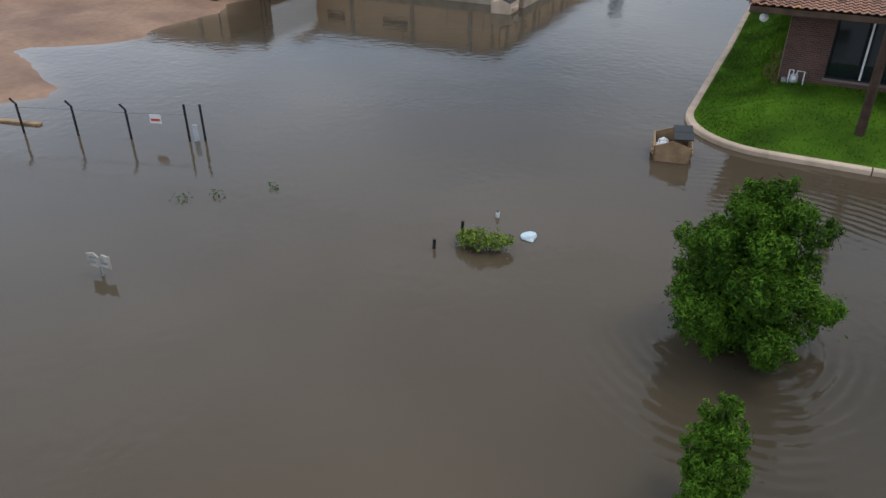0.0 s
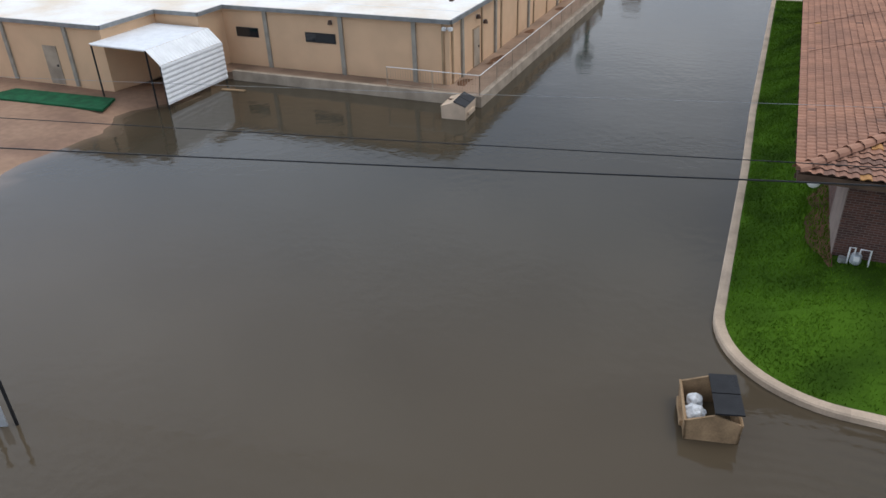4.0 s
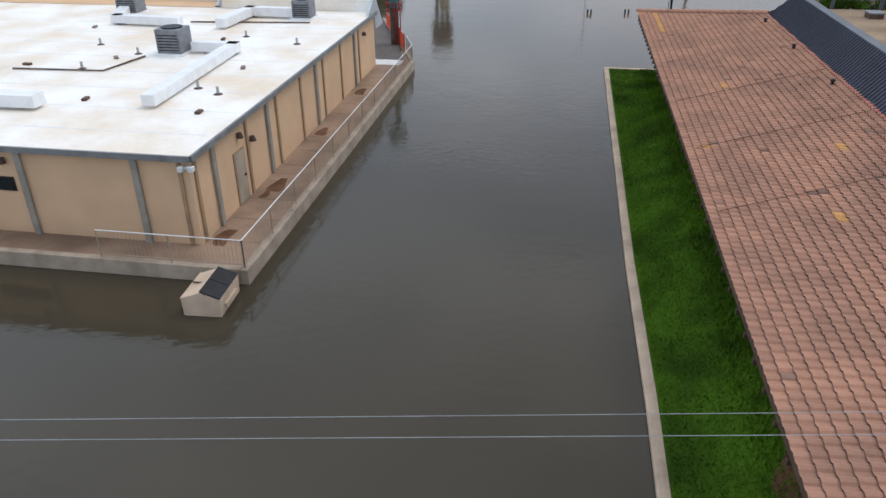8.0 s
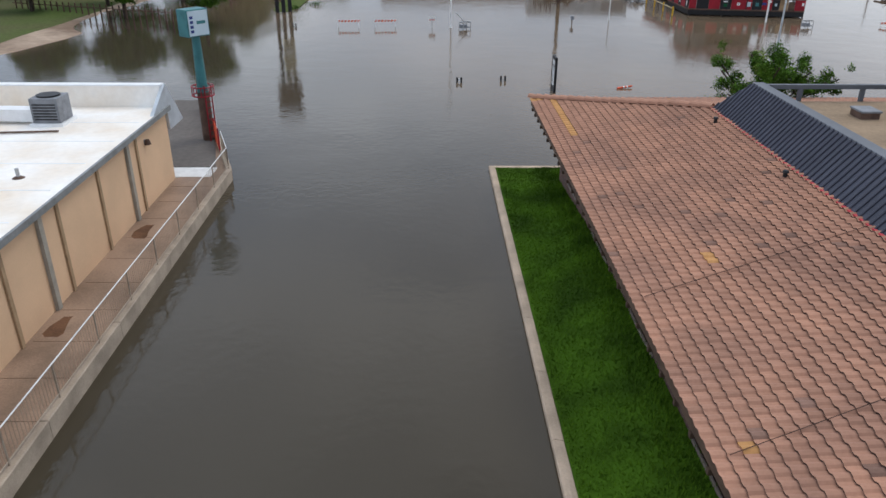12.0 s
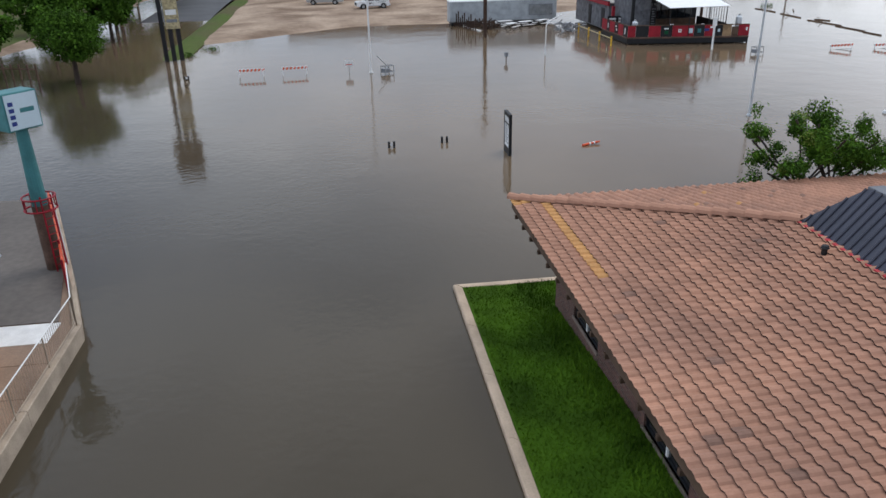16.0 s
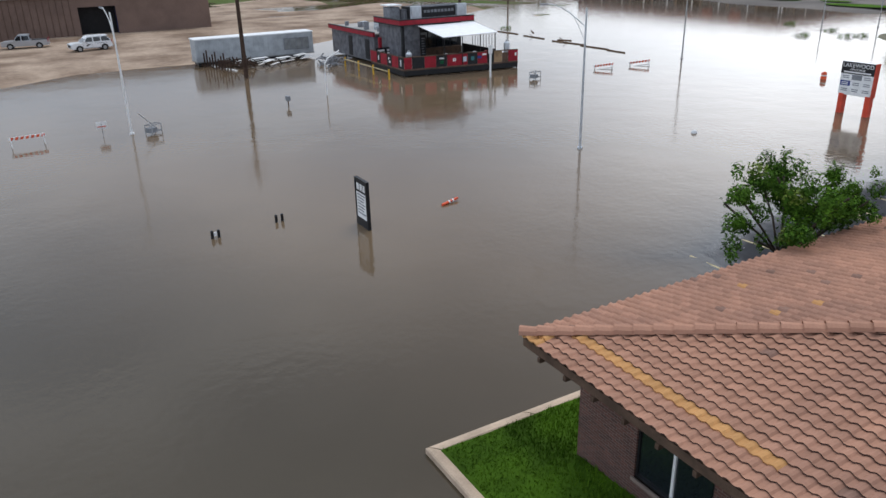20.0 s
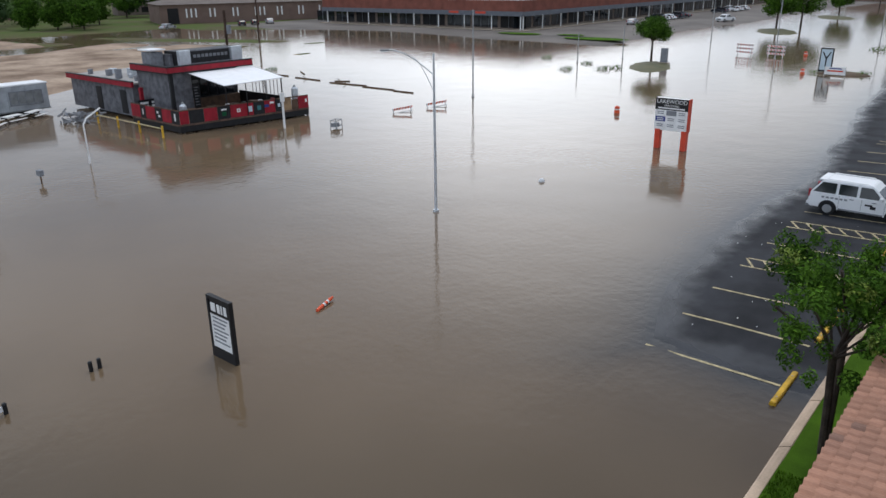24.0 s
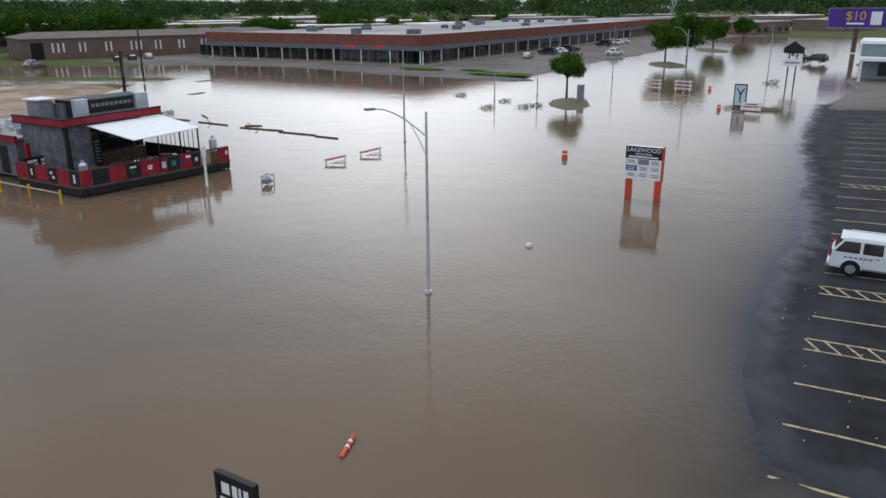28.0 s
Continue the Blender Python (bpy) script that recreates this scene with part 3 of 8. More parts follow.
def water_sheet():
    """Flood water with its depth and muddy tone kept on the mesh."""
    xs = [-900, -400, -200, -130] + [-100 + 3 * i for i in range(20)] + [-41 + 0.8 * i for i in range(34)] + [-13.5 + 1.1 * i for i in range(20)] + [8.4 + 0.5 * i for i in range(203)] + [111, 114] + [117 + 4 * i for i in range(60)] + [400, 600, 900]
    ys = [-900, -400, -200, -120] + [-90 + 3 * i for i in range(9)] + [-63 + 0.8 * i for i in range(44)] + [-27 + 3 * i for i in range(9)] + [0.25 * i for i in range(55)] + [14 + 2.5 * i for i in range(75)] + [220, 300, 400, 600, 900]
    vs = [(x, y, 0.0) for y in ys for x in xs]
    nx = len(xs)
    fs = [(j * nx + i, j * nx + i + 1, (j + 1) * nx + i + 1, (j + 1) * nx + i) for j in range(len(ys) - 1) for i in range(nx - 1)]
    me = bpy.data.meshes.new("water")
    me.from_pydata(vs, [], fs)
    me.materials.append(M["water"])
    clear, tone, paved, ripple = [], [], [], []
    for x, y, _ in vs:
        g = land(x, y) if abs(x) < 600 and abs(y) < 600 else -0.5
        if 8 < x < 108 and 0 <= y < 21.2:
            g = max(g, lot_z(x, y))
        paved.append(smooth_step(6, 12, x) * (1 - smooth_step(13, 22, y)))
        clear.append(min(1.0, math.exp(-15.0 * max(0.0, -g - 0.004))))
        ripple.append(1.6 * math.exp(-(((x - 4.6) / 2.4) ** 2 + ((y + 59.2) / 2.6) ** 2)) + 1.3 * math.exp(-(((x - 6.5) / 3.5) ** 2 + ((y + 49.2) / 2.0) ** 2)) + 0.9 * math.exp(-(((x + 18.6) / 1.6) ** 2 + ((y - 44.0) / 5.0) ** 2)))
        tone.append(tone_at(x, y))
    for key, vals in (("clarity", clear), ("tone", tone), ("paved", paved), ("ripple", ripple)):
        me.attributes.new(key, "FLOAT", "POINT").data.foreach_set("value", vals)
    return tagged(new("water", me), "still brown flood water mirroring the overcast sky", "water", "", "structure")


water_sheet()


def sheet(name, xs, ys, fz, material, label):
    vs, nx = [(x, y, fz(x, y)) for y in ys for x in xs], len(xs)
    fs = [(j * nx + i, j * nx + i + 1, (j + 1) * nx + i + 1, (j + 1) * nx + i) for j in range(len(ys) - 1) for i in range(nx - 1)]
    me = bpy.data.meshes.new(name)
    me.from_pydata(vs, [], fs)
    me.materials.append(M[material])
    for p in me.polygons:
        p.use_smooth = True
    return tagged(new(name, me), label, name.replace("_", " "), "", "structure")


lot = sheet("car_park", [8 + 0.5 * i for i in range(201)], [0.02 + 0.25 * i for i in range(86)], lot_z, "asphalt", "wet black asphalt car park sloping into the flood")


litter_rng = random.Random(19)
specks = bmesh.new()
for k in range(26):
    x, y = litter_rng.uniform(17, 34), litter_rng.uniform(1.0, 7.0)
    if lot_z(x, y) > 0.01:
        w = litter_rng.uniform(0.01, 0.045)
        bmesh.ops.create_cube(specks, size=1.0, matrix=Matrix.Translation((x, y, lot_z(x, y) + 0.01)) @ Matrix.Rotation(litter_rng.uniform(0, 3), 4, "Z") @ Matrix.Diagonal((w, w * litter_rng.uniform(0.4, 2.2), 0.015, 1)))
tagged(part("flood_litter", specks, "white"), "scraps of pale litter washed over the asphalt", "litter", "", "stuff")


def ribbon(a, b, w, parent, name="stripe"):
    """A painted line lying on the asphalt."""
    n = max(2, round(math.dist(a, b) / 0.5))
    dx, dy = (b[0] - a[0]) / math.dist(a, b) * w / 2, (b[1] - a[1]) / math.dist(a, b) * w / 2
    bm, prev = bmesh.new(), None
    for k in range(n + 1):
        x, y = a[0] + (b[0] - a[0]) * k / n, a[1] + (b[1] - a[1]) * k / n
        cur = [bm.verts.new((x - dy, y + dx, lot_z(x - dy, y + dx) + 0.012)), bm.verts.new((x + dy, y - dx, lot_z(x + dy, y - dx) + 0.012))]
        if prev:
            bm.faces.new((prev[0], prev[1], cur[1], cur[0]))
        prev = cur
    bmesh.ops.recalc_face_normals(bm, faces=bm.faces)
    for f in bm.faces:
        if f.normal.z < 0:
            f.normal_flip()
    return part(name, bm, "stripe", parent)


for sx in (15.7, 18.9, 22.0, 28.9, 35.2, 39.5, 42.9, 46.2, 49.5, 52.8, 60.3, 63.6, 66.9, 70.2, 73.5, 76.8, 80.1, 83.4, 86.7, 90.0):
    ribbon((sx, 5.6 + max(0, sx - 35) * 0.03), (sx, 1.0), 0.12, lot)
for sx in (25.2, 32.0, 56.2):
    for k in (0, 1.1):
        ribbon((sx + k, 5.6 + max(0, sx - 35) * 0.03), (sx + k, 1.0), 0.11, lot)
    for k in range(6):
        ribbon((sx + 0.06, 1.3 + k * 0.75), (sx + 1.04, 1.9 + k * 0.75), 0.1, lot)

# street that climbs out of the flood, and its grass verge
sheet("road", [-31 + 1.6 * i for i in range(7)], [70 + 4 * i for i in range(34)], lambda x, y: -0.3 + 0.72 * smooth_step(72, 112, y) + 0.02 * noise.noise((x * 0.3, y * 0.3, 0)), "road", "wet grey street climbing out of the flood")
sheet("verge", [-21.4 + 0.5 * i for i in range(7)], [50 + 3 * i for i in range(38)], lambda x, y: -0.25 + 0.75 * smooth_step(50, 62, y) * math.sin(math.pi * min(1, max(0, (x + 21.6) / 3.4))) ** 0.5 + 0.1 * noise.noise((x * 0.8, y * 0.4, 0)), "grass_far", "rough green grass verge beside the street")


# ---- house with the clay tile roof ----
EX0, EX1, EY0, EY1, EZ = 1.6, 34.0, -41.85, -2.0, 4.0        # eaves
SL = 0.19                                                    # roof slope
RX, RN, RS = 7.45, -7.85, -36.0                              # foot of the dark upper roof
WX, WN, WS = 3.05, -2.4, -40.35                              # walls


def lerp2(a, b, t):
    return (a[0] + (b[0] - a[0]) * t, a[1] + (b[1] - a[1]) * t)


def kerb_outline(inset):
    r, pts = 3.3 - inset, []
    for i in range(15):
        a = radians(180 + 90 * i / 14)
        pts.append((3.5 + r * math.cos(a), -43.25 + r * math.sin(a)))
    return [(60, -inset), (inset, -inset), (0.05 + inset, -26.0), (0.18 + inset, -33.0)] + pts + [(60, -46.55 + inset)]


def lawn_z(x, y):
    """The lawn swells from the kerb up to the house wall."""
    rise = 0.2 + 0.58 * smooth_step(-2, -11, y)
    if y < -43.25 and x < 3.47:
        d = 3.3 - math.hypot(x - 3.47, y + 43.25)
    else:
        d = min(x, -y, y + 46.55)
    return 0.17 + rise * smooth_step(0.5, 3.3, d) + 0.02 * noise.noise((x * 0.9, y * 0.9, 0))


def lawn_sheet():
    ol = kerb_outline(0.2)
    ins = [ol]
    xs, ys = [0.2 + 0.4 * i for i in range(30)] + [14, 20, 40, 59], [-0.2 - 0.5 * i for i in range(86)] + [-43.2 - 0.35 * i for i in range(10)]
    vs, idx, fs = [], {}, []
    for j, y in enumerate(ys):
        for i, x in enumerate(xs):
            d = math.hypot(x - 3.47, y + 43.25)
            if y < -43.25 and x < 3.47 and d > 3.1:
                k = 3.1 / d
                x2, y2 = 3.47 + (x - 3.47) * k, -43.25 + (y + 43.25) * k
            else:
                x2, y2 = max(x, 0.2 + 0.15 * smooth_step(-26, -33, y)), max(y, -46.35)
            idx[i, j] = len(vs)
            vs.append((x2, y2, lawn_z(x2, y2)))
    nx = len(xs)
    fs = [(j * nx + i, (j + 1) * nx + i, (j + 1) * nx + i + 1, j * nx + i + 1) for j in range(len(ys) - 1) for i in range(nx - 1)]
    me = bpy.data.meshes.new("lawn")
    me.from_pydata(vs, [], fs)
    me.materials.append(M["lawn"])
    for p in me.polygons:
        p.use_smooth = True
    return tagged(new("lawn", me), "green lawn sloping from the house to the kerb", "lawn", "", "structure")


lawn_sheet()
bed, prev = bmesh.new(), None
for k in range(26):
    y = -41.1 + 0.24 * k
    w = 0.95 * math.sin(math.pi * (k + 0.3) / 25.6) ** 0.6 * (0.75 + 0.5 * noise.noise((y * 0.9, 0, 0)))
    cur = [bed.verts.new((x, y, lawn_z(x, y) + 0.025)) for x in (3.06 - w, 3.06 - w * 0.5, 3.06)]
    if prev:
        for i in (0, 1):
            bed.faces.new((prev[i], prev[i + 1], cur[i + 1], cur[i]))
    prev = cur
structure("soil_bed", bed, "soil", "bare red soil at the foot of the brick wall")
kerb = thing("kerb", "pale concrete kerb standing just above the flood", "kerb", kind="structure")


def kerb_run(outer, inner):
    """One cast length of kerb along two matching outlines, its top edges rounded."""
    prof = ((0.0, -0.5), (0.0, 0.15), (0.12, 0.19), (0.5, 0.2), (0.88, 0.19), (1.0, 0.15), (1.0, -0.2))
    bm, prev = bmesh.new(), None
    for o, i in zip(outer, inner):
        cur = [bm.verts.new((*lerp2(o, i, u), z)) for u, z in prof]
        if prev:
            for k in range(len(prof) - 1):
                bm.faces.new((prev[k], prev[k + 1], cur[k + 1], cur[k]))
        else:
            bm.faces.new(cur)
        prev = cur
    bm.faces.new(prev[::-1])
    bmesh.ops.recalc_face_normals(bm, faces=bm.faces)
    return bm


ko, ki = kerb_outline(0.0), kerb_outline(0.31)
for i in range(3):
    n = max(1, round(math.dist(ko[i], ko[i + 1]) / 3.05))
    for k in range(n):
        t0, t1 = k / n, (k + 1) / n - 0.0008
        part("kerb_stone", kerb_run([lerp2(ko[i], ko[i + 1], t0), lerp2(ko[i], ko[i + 1], t1)], [lerp2(ki[i], ki[i + 1], t0), lerp2(ki[i], ki[i + 1], t1)]), "kerb", kerb)
part("kerb_stone", kerb_run(ko[3:12], ki[3:12]), "kerb", kerb)
part("kerb_stone", kerb_run(ko[11:19], ki[11:19]), "kerb", kerb)
n = 18
for k in range(n):
    t0, t1 = k / n, (k + 1) / n - 0.0008
    part("kerb_stone", kerb_run([lerp2(ko[18], ko[19], t0), lerp2(ko[18], ko[19], t1)], [lerp2(ki[18], ki[19], t0), lerp2(ki[18], ki[19], t1)]), "kerb", kerb)


def roof_z(x, y):
    return EZ + SL * min(x - EX0, EY1 - y, y - EY0, EX1 - x)


house = thing("house", "low brick house with a pinkish clay tile hip roof", "house", (WX, WN, 0.1))
wb = bmesh.new()
bx(WX + 0.18, 32.6, WS + 0.18, WN - 0.18, 0.05, 3.72, bm=wb)
part("inner_wall", wb, "dark", house, world=True)
WINS_W = [(-6.5, -4.35), (-12.2, -9.8), (-17.8, -15.4), (-23.4, -21.0), (-29.0, -26.6), (-35.0, -32.6)]


def pierced(axis, at, th, a0, a1, z0, z1, holes):
    """A wall along an axis with rectangular holes (a, b, low, high) that go through it, one closed mesh."""
    us = sorted({a0, a1} | {v for h in holes for v in h[:2]})
    zs = sorted({z0, z1} | {min(z1, max(z0, v)) for h in holes for v in h[2:]})
    full = {(i, j) for i in range(len(us) - 1) for j in range(len(zs) - 1)
            if not any(h[0] - 1e-6 < (us[i] + us[i + 1]) / 2 < h[1] and h[2] < (zs[j] + zs[j + 1]) / 2 < h[3] for h in holes)}
    bm, vd = bmesh.new(), {}

    def vert(i, j, d):
        if (i, j, d) not in vd:
            q = at + th * d
            vd[i, j, d] = bm.verts.new((q, us[i], zs[j]) if axis == "y" else (us[i], q, zs[j]))
        return vd[i, j, d]
    for i, j in full:
        for d in (0, 1):
            bm.faces.new([vert(i, j, d), vert(i + 1, j, d), vert(i + 1, j + 1, d), vert(i, j + 1, d)])
        for (di, dj, p, q) in ((-1, 0, (i, j), (i, j + 1)), (1, 0, (i + 1, j), (i + 1, j + 1)), (0, -1, (i, j), (i + 1, j)), (0, 1, (i, j + 1), (i + 1, j + 1))):
            if (i + di, j + dj) not in full:
                bm.faces.new([vert(*p, 0), vert(*q, 0), vert(*q, 1), vert(*p, 1)])
    bmesh.ops.recalc_face_normals(bm, faces=bm.faces)
    return bm


wall_w = part("wall", pierced("y", WX, 0.17, WS, WN, 0.05, 3.73, [(a, b, 1.0, 2.75) for a, b in WINS_W]), "brick", house, world=True)
wall_s = part("wall", pierced("x", WS, 0.17, WX + 0.17, 32.6, 0.05, 3.73, [(4.65, 7.1, 1.2, 3.45), (12, 14.4, 1.2, 3.45)]), "brick", house, world=True)
part("wall", pierced("x", WN - 0.17, 0.17, WX + 0.17, 32.6, 0.05, 3.73, []), "brick", house, world=True)


def window(parent, axis, at, a, b, lo, hi, mull=1):
    """Framed window in a wall opening: frame, panes, white mullion, sill."""
    w = part("window", pierced(axis, at + 0.05, 0.07, a, b, lo, hi, [(a + 0.06, b - 0.06, lo + 0.06, hi - 0.06)]), "black", parent, world=True)

    def slab(p, q, l2, h2, d0, d1):
        return bx(*((at + d0, at + d1, p, q) if axis == "y" else (p, q, at + d0, at + d1)), l2, h2)
    step = (b - a - 0.12) / (mull + 1)
    for k in range(mull + 1):
        part("pane", slab(a + 0.06 + k * step + 0.03, a + 0.06 + (k + 1) * step - 0.03, lo + 0.06, hi - 0.06, 0.075, 0.085), "glass", w, world=True)
        if k:
            part("mullion", slab(a + 0.06 + k * step - 0.035, a + 0.06 + k * step + 0.035, lo + 0.06, hi - 0.06, 0.03, 0.09), "white", w, "white mullion", world=True)
    part("sill", slab(a - 0.05, b + 0.05, lo - 0.09, lo, -0.05, 0.12), "mortar", w, world=True)


for a, b in WINS_W:
    window(house, "y", WX, a, b, 1.0, 2.75)
window(house, "x", WS, 4.65, 7.1, 1.2, 3.45)
window(house, "x", WS, 12, 14.4, 1.2, 3.45)
part("plaster_panel", bx(WX - 0.02, WX, WS, -37.9, 0.1, 3.7), "plaster", house, "pinkish plaster end panel", world=True)
rb = bmesh.new()
for poly in ([(EX0, EY0), (RX, RS), (RX, RN), (EX0, EY1)], [(EX0, EY1), (RX, RN), (28.15, RN), (EX1, EY1)],
             [(EX1, EY1), (28.15, RN), (28.15, RS), (EX1, EY0)], [(EX1, EY0), (28.15, RS), (RX, RS), (EX0, EY0)]):
    rb.faces.new([rb.verts.new((x, y, roof_z(x, y) - 0.05)) for x, y in poly][::-1])
bmesh.ops.remove_doubles(rb, verts=rb.verts, dist=0.001)
part("roof_deck", rb, "wood_brown", house, world=True)
part("soffit", bx(EX0 + 0.06, EX1 - 0.06, EY0 + 0.06, EY1 - 0.06, 3.74, 3.78), "wood_brown", house, world=True)
for a in ((EX0, EX0 + 0.05, EY0, EY1), (EX0 + 0.05, EX1, EY0, EY0 + 0.05), (EX0 + 0.05, EX1, EY1 - 0.05, EY1)):
    part("fascia", bx(*a, 3.72, 3.93), "wood_brown", house, world=True)
tail = mesh_of("rafter_tail", bx(-0.12, 0.9, -0.045, 0.045, -0.12, 0.0), "wood_brown")
for k in range(44):
    o = new("rafter_tail", tail)
    o.parent, o.matrix_basis = house, Matrix.Translation((EX0 - WX + 0.08, EY0 + 0.5 + k * 0.9 - WN, 3.72 - 0.1))

# dark metal roof skirt above the tiles
UT, UI = 6.2, 0.95
upper = thing("upper_roof", "dark ribbed metal roof skirt with a grey coping", "roof", (RX, RN, 5.1))
part("metal_slope", quad([(RX, RS, 5.08), (RX + UI, RS + UI, UT), (RX + UI, RN - UI, UT), (RX, RN, 5.08)], 0.05), "slate", upper, world=True)
y = RS + 0.12
rib = mesh_of("rib", rod((0, 0, 0.0), (UI, 0, UT - 5.08), 0.03, 5), "slate")
ribs = bmesh.new()
k = 0
while y < RN - 0.05:
    top = min(1.0, (RN - y) / UI, (y - RS) / UI)
    if top >= 1.0 and y > -31.0:
        o = new("rib", rib)
        o.parent, o.matrix_basis = upper, Matrix.Translation((-0.05, y - RN, 0.03))
    else:
        rod((RX - 0.05, y, 5.13), (RX - 0.05 + UI * top, y, 5.13 + (UT - 5.08) * top), 0.03, 5, bm=ribs)
    y += 0.24
    k += 1
tagged(part("rib", ribs, "slate", upper, world=True), kind="stuff")
part("coping", bx(RX + UI - 0.06, RX + UI + 0.36, RS + UI, RN - UI + 0.05, 5.5, UT + 0.06, 0.03), "slate_cap", upper, "wide grey coping", world=True)
part("gravel_flat", bx(RX + UI + 0.33, 27, RS + UI + 0.3, RN - UI - 0.1, 5.0, 5.62), "gravel", upper, "flat roof of brown gravel", world=True)
part("flashing", bx(RX - 0.11, RX - 0.02, RS, RN + 0.1, 5.07, 5.14, 0.01), "trim_red", upper, "red flashing strip", world=True)
part("parapet_beam", bx(RX + UI + 0.36, 27, RN - UI - 0.1, RN - UI + 0.06, 6.05, 6.2), "slate_cap", upper, world=True)
for k in range(8):
    px = RX + UI + 1.6 + k * 2.2
    part("beam_post", bx(px, px + 0.14, RN - UI - 0.08, RN - UI + 0.04, 5.6, 6.05), "slate_cap", upper, world=True)
vent = thing("roof_vent", "small dark metal vent cap on the tiles", "vent", (6.95, -15.1, 5.0), group="vents along the roof skirt")
part("pipe", cyl(0, 0, -0.1, 0.2, 0.06), "black", vent)
part("cap", cyl(0, 0, 0.19, 0.25, 0.1, 0.07), "black", vent)
for vy in (-9.6, -20.6, -26.2, -31.8):
    copy_thing(vent, pose(6.95, vy, 5.0))


def ac_unit(x, y, z, w, d, h, key="unit", label="grey rooftop air conditioner with a fan grille"):
    u = thing("air_conditioner", label, "air conditioner", (x, y, z), group="rooftop units")
    part("skid", bx(-w / 2 - 0.1, w / 2 + 0.1, -d / 2 - 0.1, d / 2 + 0.1, 0, 0.12), "white_metal", u)
    c = part("cabinet", bx(-w / 2, w / 2, -d / 2, d / 2, 0.12, h, 0.03), key, u)
    part("fan_ring", cyl(0, 0, h, h + 0.06, min(w, d) * 0.4, n=20), "black", c)
    for k in range(6):
        z0 = 0.25 + k * (h - 0.4) / 6
        part("louvre", bx(-w / 2 - 0.015, -w / 2, -d / 2 + 0.1, d / 2 - 0.1, z0, z0 + 0.05), "black", c)
        part("louvre", bx(-w / 2 + 0.1, w / 2 - 0.1, -d / 2 - 0.015, -d / 2, z0, z0 + 0.05), "black", c)
    return u


ac_unit(13.6, -10.6, 5.62, 1.7, 1.3, 1.25, "black", "black rooftop air conditioner on brown gravel")
ac_unit(16.6, -12.5, 5.62, 1.3, 1.2, 1.1)
duct = thing("roof_hatch", "low rusty roof hatch on brown gravel", "hatch", (11.3, -10.9, 5.62))
part("curb", bx(-0.3, 0.3, -0.35, 0.35, 0, 0.2), "rust", duct)
part("lid", bx(-0.34, 0.34, -0.39, 0.39, 0.2, 0.27, 0.02), "unit", duct)

# thin raised rods drawn for the dark lines across the tiles
for b in (-20.2, -25.3, -30.0):
    rc = thing("roof_cable", "thin dark line laid across the clay tiles", "cable", (EX0, b, EZ), group="cables on the tiles")
    part("cable", pipe([(EX0 + 0.2 + 0.6 * k, b + 0.16 * k, EZ + SL * (0.2 + 0.6 * k) + 0.085) for k in range(10)], 0.008, 5), "tile_lip", rc, world=True)

# gas meter and lamp under the eaves
gm = thing("gas_meter", "grey gas meter with white pipes by the brick wall", "gas meter", (3.62, -40.75, 0.88))
mbm = cyl(0, 0, 0.12, 0.42, 0.15)
bmesh.ops.bevel(mbm, geom=list(mbm.edges), offset=0.03, segments=2, affect="EDGES")
part("meter_body", mbm, "galv", gm)
part("dial", bx(-0.08, 0.08, -0.18, -0.13, 0.26, 0.4, 0.01), "white", gm)
part("regulator", cyl(-0.34, 0, 0.1, 0.26, 0.1), "steel", gm)
part("pipe", pipe([(-0.2, 0, -0.1), (-0.2, 0, 0.6), (-0.06, 0, 0.6), (-0.06, 0, 0.42)], 0.025), "white", gm, "white riser pipe")
part("pipe", pipe([(0.07, 0, 0.42), (0.07, 0, 0.58), (0.34, 0, 0.58), (0.34, 0, -0.1)], 0.025), "white", gm, "white riser pipe")
el = thing("eave_lamp", "round white lamp hung below the roof eaves", "lamp", (2.1, -40.9, 3.74))
part("stem", cyl(0, 0, -0.25, 0.0, 0.03), "steel", el)
gb = bmesh.new()
bmesh.ops.create_uvsphere(gb, u_segments=16, v_segments=10, radius=0.17, matrix=Matrix.Translation((0, 0, -0.38)))
part("globe", gb, "white", el, smooth=True)

# power pole and its lines
pp = thing("power_pole", "brown wooden power pole on the lawn", "pole", (6.1, -44.5, 0.1))
part("pole", cyl(0, 0, 0, 10.2, 0.16, 0.11, 12), "pole_wood", pp)
part("cross_arm", bx(-0.06, 0.06, -1.4, 1.4, 9.2, 9.34), "pole_wood", pp)
for iy in (-1.25, 0.0, 1.25):
    part("insulator", cyl(0, iy, 9.34, 9.5, 0.04), "unit", pp)
for y0, sl, z0, dz, r, key in ((-46.2, 0.18, 5.4, 0.03, 0.02, "black"), (-46.3, 0.166, 5.9, 0.01, 0.012, "black"), (-45.93, 0.133, 7.0, 0.03, 0.004, "steel"), (-46.7, 0.2, 9.6, 0.01, 0.0022, "steel"), (-46.52, 0.2, 9.6, 0.01, 0.0022, "steel"), (-46.0, 0.15, 9.9, 0.03, 0.0022, "steel"), (-45.85, 0.15, 9.9, 0.03, 0.0022, "steel"), (-44.98, 0.136, 9.7, 0.03, 0.0022, "steel"), (-44.8, 0.138, 9.7, 0.03, 0.0022, "steel")):
    pts = []
    for k in range(30):
        x = -110 + 230 * k / 29
        pts.append((x, y0 + sl * x, z0 + dz * x + dz / 110 * x * x if x < 6.1 else z0 + dz * 6.1))
    solid("power_line", pipe(pts, r, 5), key, "thin cable strung from a wooden pole", "cable", "overhead cables")

